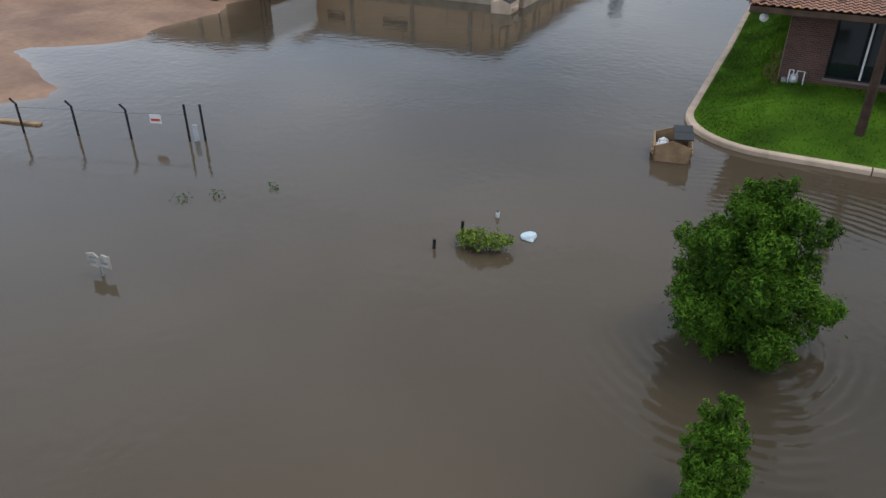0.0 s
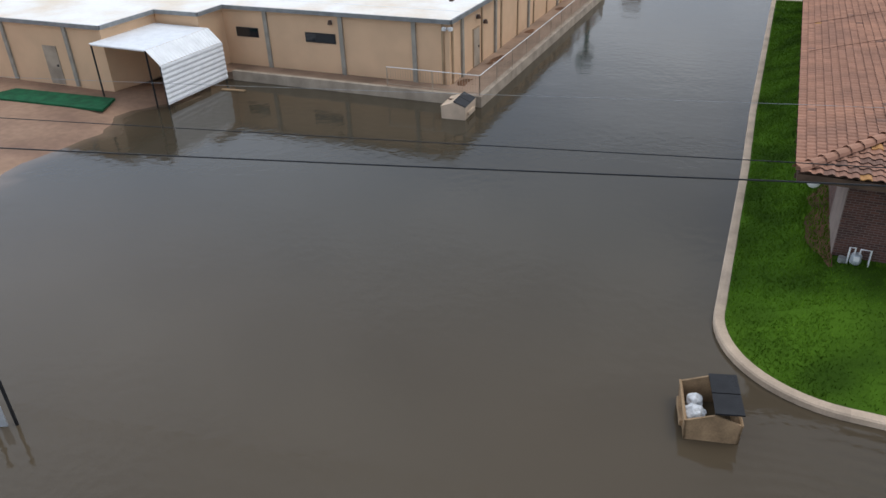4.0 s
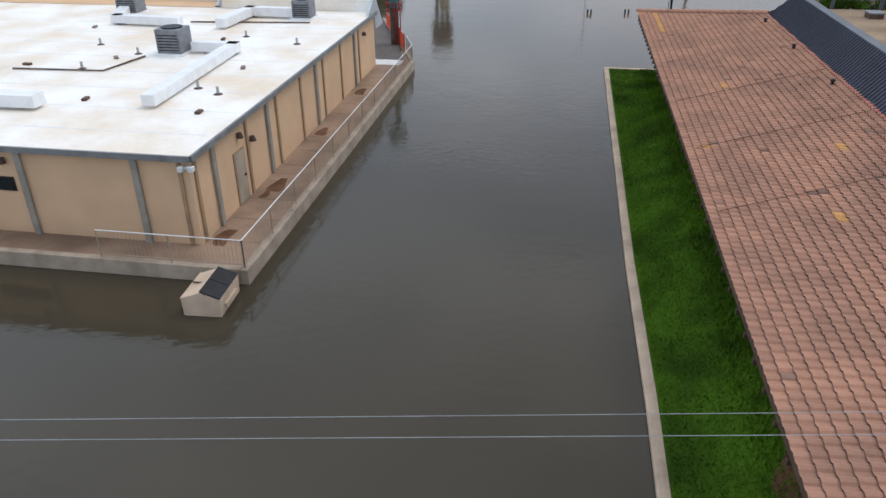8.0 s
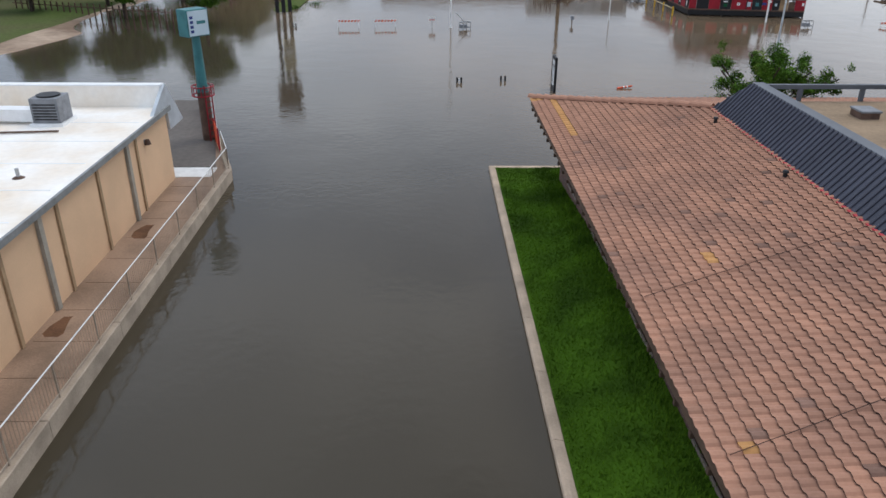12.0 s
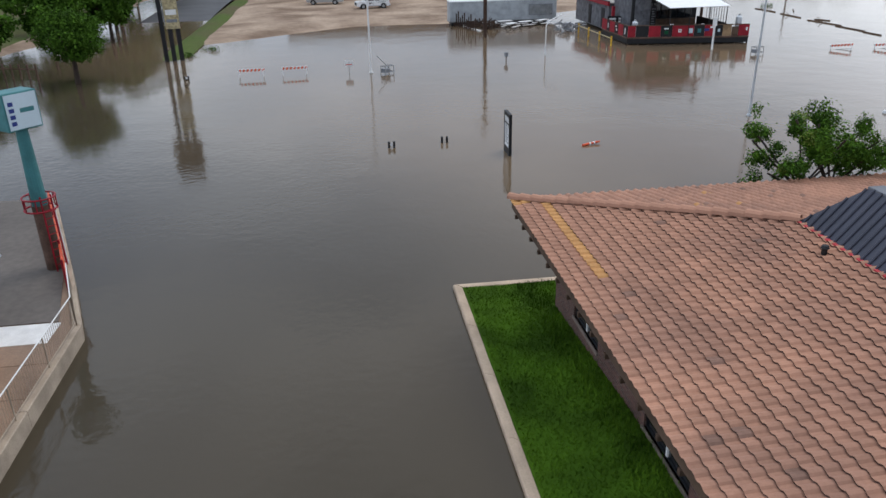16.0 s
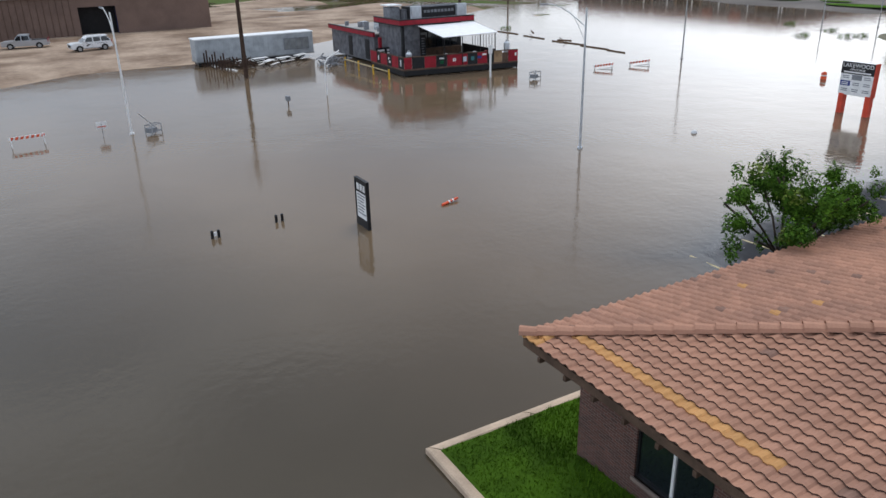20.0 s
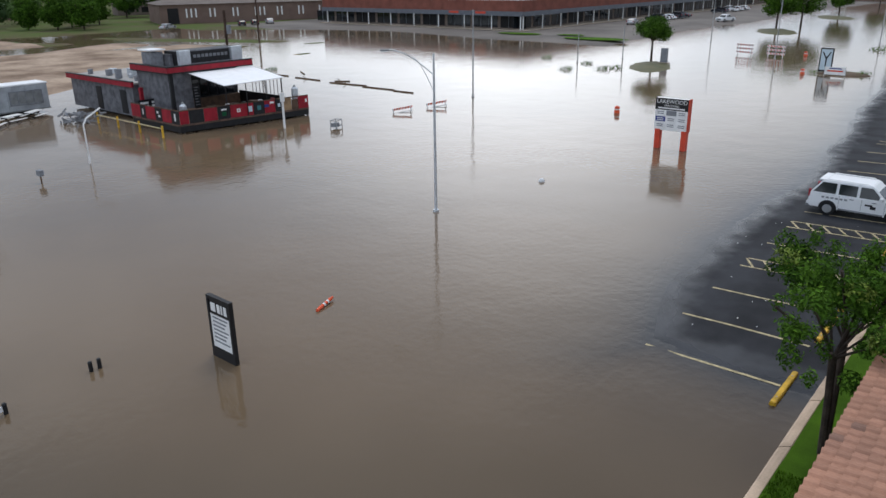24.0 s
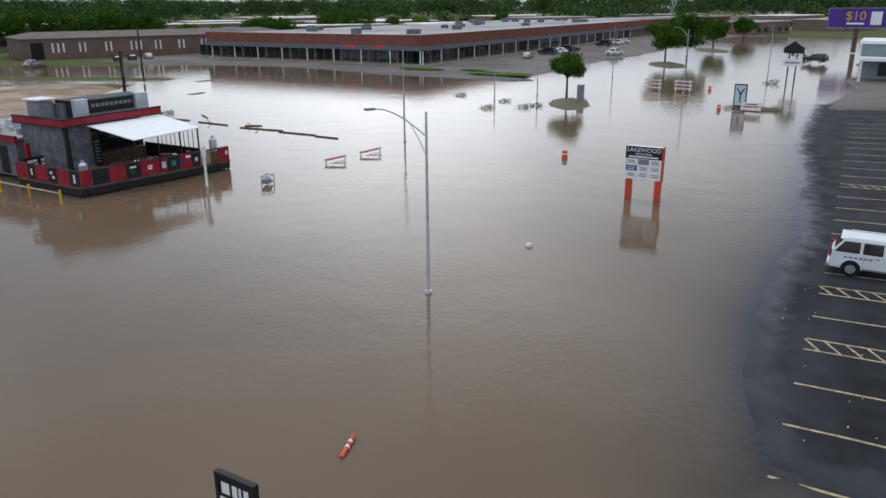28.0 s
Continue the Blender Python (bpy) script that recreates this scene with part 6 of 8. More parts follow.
for k, (x, y) in enumerate(((31.4, 52.95), (33.0, 52.75), (34.6, 52.5), (35.9, 52.4))):
    st_ = thing("deck_stool", "tall black stool at the deck rail", "stool", (x, y, 0.8), group="stools at the deck rail")
    part("seat", cyl(0, 0, 1.1, 1.17, 0.2, 0.18, 14), ("white", "black", "litter", "red")[k], st_)
    for a in (0.8, 2.4, 3.9, 5.5):
        part("leg", rod((0.24 * math.cos(a), 0.24 * math.sin(a), 0), (0.1 * math.cos(a), 0.1 * math.sin(a), 1.1), 0.02, 5), "black", st_)
ps = thing("post_sign", "blank white sign on a white post", "sign", (33.6, 48.0, -0.5))
part("post", cyl(0, 0, 0, 2.9, 0.1, n=12), "white", ps)
part("plate", bx(-0.22, 0.22, -0.04, 0.04, 2.8, 3.6, 0.01), "white", ps)
yr = thing("guard_rail", "yellow pipe guard rail beside the snack bar", "guard rail", (24.9, 53, -0.4))
for k in range(4):
    part("post", rod((24.9, 53.0 + k * 3.7, -0.4), (24.9, 53.0 + k * 3.7, 1.0), 0.09, 10), "yellow", yr, world=True)
part("rail", rod((24.9, 53.0, 0.75), (24.9, 64.1, 0.75), 0.06, 8), "stripe", yr, world=True)
hk = thing("bent_pole", "white bent pole rising from the flood", "pole", (16.7, 48.9, -0.4))
part("pole", pipe([(0, 0, 0), (0, 0, 3.2), (0.3, 0.1, 3.6), (1.7, 0.7, 4.1)], 0.06, 8), "white", hk)

# trailer, tables, heap
tr = thing("box_trailer", "long pale grey box trailer with a white top rail", "trailer", (17.3, 74.9, 0))
part("body", bx(11.0, 25.0, 74.0, 76.4, 0.5, 2.9, 0.04), "trailer_wall", tr, world=True)
part("top_rail", bx(10.95, 25.05, 73.94, 76.46, 2.9, 3.02), "white_metal", tr, world=True)
part("bottom_rail", bx(10.95, 25.05, 73.95, 76.45, 0.44, 0.56), "gutter", tr, world=True)
for k in range(23):
    part("side_rib", bx(11.3 + k * 0.58, 11.36 + k * 0.58, 73.96, 74.0, 0.56, 2.88), "trailer_wall", tr, world=True)
for px in (12.8, 14.0, 22.3):
    w = part("wheel", cyl(0, 0, -0.15, 0.15, 0.5), "tyre", tr)
    w.matrix_basis = Matrix.Translation((px - 17.3, -0.5, 0.15)) @ pose(0, 0, 0, 90)
    part("rim", cyl(0, 0, -0.16, 0.16, 0.25), "steel", w)
part("frame_rail", bx(11.2, 23.8, 74.2, 76.2, 0.1, 0.5), "black", tr, world=True)
hatch = part("side_hatch", bx(21.4, 24.3, 73.9, 73.97, 1.15, 2.3), "gutter", tr, "dark grey side hatch", world=True)
part("hatch_frame", pierced("x", 73.86, 0.06, 21.3, 24.4, 1.05, 2.4, [(21.42, 24.28, 1.17, 2.28)]), "unit", hatch, world=True)
for k in range(3):
    part("hatch_bar", bx(22.05 + k * 0.72, 22.13 + k * 0.72, 73.86, 73.9, 1.17, 2.28), "unit", hatch, world=True)


def picnic(x, y, rz):
    t_ = thing("picnic_table", "white topped picnic table standing in the flood", "table", (x, y, -0.2), rz, group="picnic tables")
    part("top", bx(-0.95, 0.95, -0.4, 0.4, 0.78, 0.84, 0.01), "white", t_)
    for sy in (-0.75, 0.75):
        part("bench", bx(-0.95, 0.95, sy - 0.14, sy + 0.14, 0.45, 0.5), "white", t_)
    for sx in (-0.7, 0.7):
        part("leg", rod((sx, -0.6, 0), (sx, 0.25, 0.8), 0.04, 6), "black", t_)
        part("leg", rod((sx, 0.6, 0), (sx, -0.25, 0.8), 0.04, 6), "black", t_)


for k, (x, y) in enumerate(((15.6, 71.6), (17.8, 72.4), (20.2, 71.2), (22.6, 72.2), (18.0, 69.8))):
    picnic(x, y, 12 * k)
for k in range(11):
    f = thing("fence_post", "dark stub post of a broken fence", "post", (11.6 + 0.16 * k, 74.2 - 0.62 * k, -0.3), group="broken fence posts")
    part("post", bx(-0.07, 0.07, -0.07, 0.07, 0, 1.5 + 0.35 * ((k * 7) % 3)), "pole_wood", f)
hp = bmesh.new()
rng = random.Random(11)
for k in range(90):
    c = Vector((24.2 + rng.gauss(0, 0.8), 66.2 + rng.gauss(0, 1.1), rng.uniform(-0.1, 0.8)))
    dv = Vector((rng.gauss(0, 1), rng.gauss(0, 1), rng.gauss(0, 0.4))).normalized() * rng.uniform(0.15, 0.5)
    rod(c - dv, c + dv, rng.uniform(0.03, 0.09), 5, bm=hp)
dh = bmesh.new()
for k in range(70):
    u = rng.random()
    c = Vector((12.8 + 3.4 * u + rng.gauss(0, 0.35), 71.6 - 1.4 * u + rng.gauss(0, 0.8), rng.uniform(-0.1, 0.9)))
    dv = Vector((rng.gauss(0, 1), rng.gauss(0, 1), rng.gauss(0, 0.8))).normalized() * rng.uniform(0.25, 0.8)
    rod(c - dv, c + dv, rng.uniform(0.03, 0.1), 5, bm=dh)
solid("timber_heap", dh, "pole_wood", "dark heap of wrecked timber by the fence posts", "heap", "", "stuff")
wp = thing("board", "long white board afloat beside the fence posts", "board", (13.2, 70.6, 0.02), -76)
part("board", bx(-2.6, 2.6, -0.12, 0.12, -0.02, 0.1, 0.01), "white", wp)
solid("brush_heap", hp, "unit", "grey heap of broken branches and scrap", "heap", "", "stuff")

# brown shed on the caliche lot
sh = thing("shed", "long brown metal shed with a dark open bay", "building", (6, 118, 0.2))
part("wall", pierced("x", 116.4, 0.3, -12, 23, 0.1, 6.2, [(3.2, 8.6, 0.1, 4.6)]), "brickbrown", sh, world=True)
# near-black sheet paints in the unlit depth of the bay
part("bay", bx(3.0, 8.8, 118.5, 119.0, 0.1, 4.8), "dark", sh, world=True)
part("side_wall", bx(-12, -11.7, 116.7, 135, 0.1, 6.2), "brickbrown", sh, world=True)
part("side_wall", bx(22.7, 23, 116.7, 135, 0.1, 6.2), "brickbrown", sh, world=True)
part("roof", bx(-12.4, 23.4, 116, 135.4, 6.2, 6.6), "roof_grey", sh, world=True)
part("bay_side", bx(2.9, 3.1, 116.7, 119, 0.1, 4.8), "blue", sh, world=True)
part("bay_side", bx(8.7, 8.9, 116.7, 119, 0.1, 4.8), "blue", sh, world=True)
for k in range(16):
    part("wall_rib", bx(-11.4 + k * 0.9 if k < 16 else 9, -11.34 + k * 0.9, 116.34, 116.4, 0.2, 6.1), "wood_brown", sh, world=True)


# ---- vehicles ----
def vehicle(name, label, kind, key, at, rz, group):
    """A car along +x (nose forward): body, glasshouse, wheels with rims, lights."""
    v = thing(name, label, "car" if kind != "pickup" else "pickup truck", at, rz, group=group)
    L, W, H = {"suv": (5.13, 2.0, 1.86), "pickup": (5.8, 2.0, 1.85), "sedan": (4.7, 1.8, 1.45)}[kind]
    h0, b0 = 0.38, {"suv": 1.15, "pickup": 1.08, "sedan": 0.9}[kind]
    low = [(-L / 2, h0 + 0.12), (-L / 2 + 0.08, h0), (L / 2 - 0.1, h0), (L / 2, h0 + 0.15), (L / 2 - 0.03, b0 - 0.16), (L / 2 - 0.35, b0 - 0.02), (L * 0.2, b0), (-L / 2 + 0.06, b0 + (0.02 if kind != "sedan" else -0.04))]
    bm = extrude_profile(low, "y", -W / 2, W / 2)
    bmesh.ops.bevel(bm, geom=list(bm.edges), offset=0.05, segments=2, affect="EDGES")
    body = part("body", bm, key, v)
    x0, x1, x2, x3 = {"suv": (-L / 2 + 0.06, -L / 2 + 0.6, L * 0.08, L * 0.23), "pickup": (-0.75, -0.6, L * 0.12, L * 0.24), "sedan": (-L / 2 + 0.55, -L / 2 + 1.2, L * 0.06, L * 0.24)}[kind]
    wi = W / 2 - 0.14
    cb = bmesh.new()
    lo = [cb.verts.new((x, s * (W / 2 - 0.04), b0 - 0.02)) for x in (x0, x3) for s in (-1, 1)]
    hi = [cb.verts.new((x, s * wi, H)) for x in (x1, x2) for s in (-1, 1)]
    for f in ((0, 1, 5, 4), (1, 3, 7, 5), (3, 2, 6, 7), (2, 0, 4, 6), (4, 5, 7, 6)):
        al = lo + hi
        cb.faces.new([al[i] for i in f])
    bmesh.ops.recalc_face_normals(cb, faces=cb.faces)
    bmesh.ops.bevel(cb, geom=list(cb.edges), offset=0.05, segments=2, affect="EDGES")
    part("cabin", cb, key, v)

    def side(xa, xb, s):
        zl, zh = b0 + 0.05, H - (0.11 if kind == "suv" else 0.13)

        t = lambda z: (z - b0 + 0.02) / (H - b0 + 0.02)
        yy = lambda z: s * ((W / 2 - 0.04) + (wi - W / 2 + 0.04) * t(z) + 0.012)
        xl = lambda z: max(xa, x0 + (x1 - x0) * t(z) + 0.1)
        xr = lambda z: min(xb, x3 + (x2 - x3) * t(z) - 0.1)
        q = [(xl(zl), yy(zl), zl), (xr(zl), yy(zl), zl), (xr(zh), yy(zh), zh), (xl(zh), yy(zh), zh)]
        return quad(q if s < 0 else q[::-1], 0.01)
    span = x3 - x0
    cuts = {"suv": (0.02, 0.36, 0.63, 1.0), "pickup": (0.0, 0.5, 1.0), "sedan": (0.0, 0.5, 1.0)}[kind]
    for s in (-1, 1):
        for a, b in zip(cuts, cuts[1:]):
            part("side_window", side(x0 + span * a + 0.07, x0 + span * b - 0.07, s), "glass", v)
        part("side_mirror", bx(x3 - 0.35, x3 - 0.2, s * W / 2, s * (W / 2 + 0.2), b0 + 0.05, b0 + 0.22, 0.02), key, v)
        part("headlight", bx(L / 2 - 0.16, L / 2 + 0.0, s * W * 0.3 - 0.2, s * W * 0.3 + 0.2, b0 - 0.3, b0 - 0.14, 0.02), "teal_pale", v, "clear headlight")
        part("tail_light", bx(-L / 2 - 0.01, -L / 2 + 0.1, s * (W / 2 - 0.12) - 0.09, s * (W / 2 - 0.12) + 0.11, b0 - 0.25, b0 + 0.15, 0.02), "red", v, "red tail light")
        for wx in (-L * 0.3, L * 0.31):
            wl_ = part("wheel", cyl(0, 0, -0.13, 0.13, 0.38 if kind != "sedan" else 0.33, n=20), "tyre", v)
            wl_.matrix_basis = Matrix.Translation((wx, s * (W / 2 - 0.1), 0.38 if kind != "sedan" else 0.33)) @ pose(0, 0, 0, 90)
            part("rim", cyl(0, 0, -0.14, 0.14, 0.23, n=14), "steel", wl_)
            ya, yb = sorted((s * (W / 2 - 0.1), s * (W / 2 + 0.008)))
            # black half disc paints the shaded gap round the wheel
            part("wheel_well", extrude_profile([(wx + 0.46 * math.cos(k * math.pi / 10), 0.37 + 0.46 * math.sin(k * math.pi / 10)) for k in range(11)], "y", ya, yb), "black", v)
            part("wheel_arch", pipe([(wx + 0.48 * math.cos(a), s * (W / 2 + 0.005), 0.38 + 0.48 * math.sin(a)) for a in [k * math.pi / 8 for k in range(9)]], 0.022, 5), key, v)
    tz = H - 0.12
    part("windscreen", quad([(x3 - 0.03, -W / 2 + 0.2, b0 + 0.06), (x3 - 0.03, W / 2 - 0.2, b0 + 0.06), (x2 + 0.06, wi - 0.1, tz), (x2 + 0.06, -wi + 0.1, tz)], 0.02), "glass", v)
    part("rear_window", quad([(x0 + (x1 - x0) * 0.3 - 0.03, W / 2 - 0.2, b0 + 0.2), (x0 + (x1 - x0) * 0.3 - 0.03, -W / 2 + 0.2, b0 + 0.2), (x1 - 0.06, -wi + 0.1, tz), (x1 - 0.06, wi - 0.1, tz)], 0.02), "glass", v)
    part("bumper", bx(-L / 2 - 0.06, -L / 2 + 0.08, -W / 2 + 0.05, W / 2 - 0.05, h0 + 0.02, h0 + 0.25, 0.03), key, v)
    part("grille", bx(L / 2 - 0.05, L / 2 + 0.02, -W * 0.3, W * 0.3, h0 + 0.2, b0 - 0.2, 0.02), "black", v)
    if kind == "pickup":
        part("bed_floor", bx(-L / 2 + 0.12, -0.82, -W / 2 + 0.12, W / 2 - 0.12, b0 + 0.0, b0 + 0.05), "black", v, "dark open load bed")
    if kind == "suv":
        part("rear_bumper", bx(-L / 2 - 0.08, -L / 2 + 0.1, -W / 2 + 0.02, W / 2 - 0.02, h0 - 0.02, h0 + 0.12, 0.03), "unit", v, "grey lower bumper")
        part("spoiler", bx(x1 - 0.2, x1 + 0.15, -wi + 0.05, wi - 0.05, H - 0.03, H + 0.02, 0.015), key, v)
        for s in (-1, 1):
            part("sill_trim", bx(-L * 0.2, L * 0.21, s * W / 2 - 0.01, s * W / 2 + 0.012, h0 + 0.02, h0 + 0.1), "unit", v, "grey sill trim")
            for hx in (-0.55, 0.5):
                part("door_handle", bx(hx, hx + 0.2, s * W / 2 - 0.01, s * W / 2 + 0.03, b0 - 0.14, b0 - 0.09, 0.01), "unit", v)
            for dx in (-1.05, 0.02, 1.1):
                part("door_seam", bx(dx, dx + 0.012, s * W / 2 - 0.004, s * W / 2 + 0.003, h0 + 0.12, b0 - 0.02), "black", v)
            part("roof_rail", rod((x1 + 0.2, s * (wi - 0.08), H + 0.05), (x2 - 0.2, s * (wi - 0.08), H + 0.05), 0.025, 6), key, v)
            for da in (-0.26, 0.16):
                part("side_decal", bx(0.45 + min(da, 0), 0.55 + max(da, 0), s * W / 2 - 0.004, s * W / 2 + 0.004, 0.68 + (0.14 if da < 0 else 0), 0.84 + (0.08 if da < 0 else 0)), "black", v, "dark emblem on the door")
            for k in range(6):
                part("print_bar", bx(-1.9 + k * 0.22, -1.75 + k * 0.22, s * W / 2 - 0.004, s * W / 2 + 0.004, 0.92, 1.02), "unit", v)
    return v


vehicle("estate_suv", "white sport utility car with dark emblem on the door", "suv", "car_white", (36.1, 2.98, 0.12), -90, "parked cars")
vehicle("sedan_car", "red saloon car parked on the muddy yard", "sedan", "car_red", (-42.8, -39.0, 0.22), 100, "parked cars")
vehicle("pickup_truck", "silver pickup truck parked on the dirt lot", "pickup", "car_silver", (-5.0, 104.5, 0.42), 172, "cars on the dirt lot")
vehicle("suv_car", "white sport utility car parked on the dirt lot", "suv", "car_white", (2.2, 95.6, 0.42), 190, "cars on the dirt lot")
cars = [("sedan", "car_silver", 147, 126, 20), ("sedan", "car_silver", 171, 83, 10), ("suv", "car_dark", 186, 84, 80), ("sedan", "car_white", 190, 84, 80), ("sedan", "car_white", 194, 84, 80), ("suv", "car_dark", 199, 84, 80), ("sedan", "car_dark", 204, 84, 80),
        ("pickup", "car_white", 192, 67.5, 165), ("suv", "car_dark", 232, 84, 80), ("pickup", "car_white", 243, 85, 80), ("sedan", "car_white", 249, 85, 80), ("sedan", "car_white", 255, 85, 80),
        ("sedan", "car_dark", 118, 171, 60), ("sedan", "car_dark", 123, 172, 60), ("sedan", "car_silver", 128, 172, 60), ("sedan", "car_silver", 99, 176, 20), ("suv", "car_dark", 186, 19, 70), ("sedan", "car_white", 205, 24, 70)]
for kind, key, x, y, rz in cars:
    vehicle({"sedan": "sedan_car", "suv": "suv_car", "pickup": "pickup_truck"}[kind], {"car_silver": "silver", "car_white": "white", "car_dark": "dark"}[key] + " " + {"sedan": "saloon car", "suv": "sport utility car", "pickup": "pickup truck"}[kind] + " parked before the shops", kind, key, (x, y, max(0.3, land(x, y))), rz, "cars before the shops")


def wheel_stop(x, y, L=2.4):
    w = thing("wheel_stop", "yellow painted concrete wheel stop on the car park", "wheel stop", (x, y, lot_z(x, y)), group="wheel stops")
    bm = extrude_profile([(-0.11, -0.05), (0.11, -0.05), (0.08, 0.13), (-0.08, 0.13)], "x", -L / 2, L / 2)
    bmesh.ops.bevel(bm, geom=list(bm.edges), offset=0.02, segments=2, affect="EDGES")
    part("block", bm, "yellow", w)
    for sx in (-0.8, 0.8):
        part("pin", cyl(sx, 0, 0.12, 0.145, 0.03, n=8), "steel", w)


for wx in (15.55, 20.5, 23.6, 30.4):
    wheel_stop(wx, 0.85)


# ---- far buildings ----
mall = thing("shopping_mall", "long low mall with red brick fascia and dark shop fronts", "building", (138, 94, 0.2))
MW, MS, ME, MN = 138.2, 94.0, 330.0, 161.0
part("wall", prism([(MW + 3, MS + 3), (ME, MS + 3), (ME, MN), (MW + 3, MN)], 0.2, 6.3), "mortar", mall, world=True)
part("fascia", prism([(MW, MS), (MW + 0.4, MS), (MW + 0.4, MN), (MW, MN)], 4.5, 6.9), "brickred", mall, "red brick fascia", world=True)
part("fascia", prism([(MW + 0.4, MS), (ME, MS), (ME, MS + 0.4), (MW + 0.4, MS + 0.4)], 4.5, 6.9), "brickred", mall, "red brick fascia", world=True)
part("canopy", prism([(MW - 0.3, MS - 0.3), (ME, MS - 0.3), (ME, MS + 3), (MW + 3, MS + 3), (MW + 3, MN), (MW - 0.3, MN)], 3.5, 4.5), "slate_cap", mall, "grey canopy band", world=True)
part("roof", prism([(MW + 0.4, MS + 0.4), (ME, MS + 0.4), (ME, MN), (MW + 0.4, MN)], 6.2, 6.5), "gravel_grey", mall, world=True)
part("walk", prism([(MW - 1.5, MS - 1.5), (ME, MS - 1.5), (ME, MS + 3), (MW + 3, MS + 3), (MW + 3, MN), (MW - 1.5, MN)], 0.2, 0.5), "concrete", mall, world=True)
k = 0
y = MS + 0.3
while y < MN:
    part("column", bx(MW, MW + 0.2, y, y + 0.2, 0.5, 3.7), "white", mall, world=True)
    part("shop_window", bx(MW + 2.93, MW + 3.0, y + 0.5, y + 7.7, 0.7, 3.45), "glass" if k % 3 else "dark", mall, world=True)
    for j in range(1, 3):
        part("window_bar", bx(MW + 2.88, MW + 2.93, y + 0.5 + j * 2.4, y + 0.58 + j * 2.4, 0.7, 3.45), "grey_wall", mall, world=True)
    y += 8.1
    k += 1
x = MW + 0.6
while x < 300:
    part("column", bx(x, x + 0.2, MS, MS + 0.2, 0.5, 3.7), "white", mall, world=True)
    part("shop_window", bx(x + 0.5, x + 7.7, MS + 2.93, MS + 3.0, 0.7, 3.45), "glass" if k % 4 else "dark", mall, world=True)
    for j in range(1, 3):
        part("window_bar", bx(x + 0.5 + j * 2.4, x + 0.58 + j * 2.4, MS + 2.88, MS + 2.93, 0.7, 3.45), "grey_wall", mall, world=True)
    x += 8.1
    k += 1
for (sx, sy) in ((MW - 0.35, 104), (MW - 0.35, 112)):
    part("shop_sign", bx(sx, sx + 0.05, sy, sy + 3, 3.9, 4.4), "sign_red", mall, world=True)
rng = random.Random(21)
for k in range(26):
    x, y = rng.uniform(146, 310), rng.uniform(99, 150)
    ac_unit(x, y, 6.5, rng.uniform(1.5, 3), rng.uniform(1.5, 2.5), rng.uniform(0.9, 1.6))

hall = thing("brick_hall", "long brown brick hall with grey pitched roof", "building", (117, 195, 0.2))
HA = radians(-22)


def hr(u, v):
    return (118 + u * math.cos(HA) - v * math.sin(HA), 192 + u * math.sin(HA) + v * math.cos(HA))


HL, HW = 64, -10
part("wall", prism([hr(HW, 0), hr(HL, 0), hr(HL, 22), hr(HW, 22)], 0.2, 5.6), "brickbrown", hall, world=True)
rbm = bmesh.new()
pts = [(*hr(HW - 0.6, -0.6), 5.6), (*hr(HL + 0.6, -0.6), 5.6), (*hr(HL + 0.6, 22.6), 5.6), (*hr(HW - 0.6, 22.6), 5.6), (*hr(HW + 4, 11), 7.0), (*hr(HL - 4, 11), 7.0)]
vs = [rbm.verts.new(p) for p in pts]
for f in ((0, 1, 5, 4), (1, 2, 5), (2, 3, 4, 5), (3, 0, 4), (3, 2, 1, 0)):
    rbm.faces.new([vs[i] for i in f])
part("roof", rbm, "hall_roof", hall, world=True)
for g in range(10):
    for j in range(3 if g % 3 == 0 else 2):
        u = -3 + g * 6.6 + j * 1.3
        part("window", prism([hr(u, -0.06), hr(u + 0.42, -0.06), hr(u + 0.42, 0.02), hr(u, 0.02)], 2.0, 4.4), "white", hall, "tall pale window", world=True)

# flat near-black panel paints in a porch's shade; nothing is recessed
part("porch", prism([hr(HW + 2, -0.08), hr(HW + 5, -0.08), hr(HW + 5, 0.05), hr(HW + 2, 0.05)], 0.2, 4.6), "dark", hall, "flat dark panel for a porch recess", world=True)
for k, (x, y, a, b_) in enumerate(((130, 89, 2.2, 5.5), (126, 68.5, 3.0, 7.0), (132, 77.5, 1.6, 3.2))):
    gi = bmesh.new()
    bmesh.ops.create_circle(gi, cap_ends=True, segments=24, radius=1, matrix=Matrix.Translation((x, y, land(x, y) + 0.18)) @ Matrix.Diagonal((a, b_, 1, 1)))
    solid("grass_island", gi, "lawn", "mown grass island in the mall car park", "grass", "grass islands", "stuff")

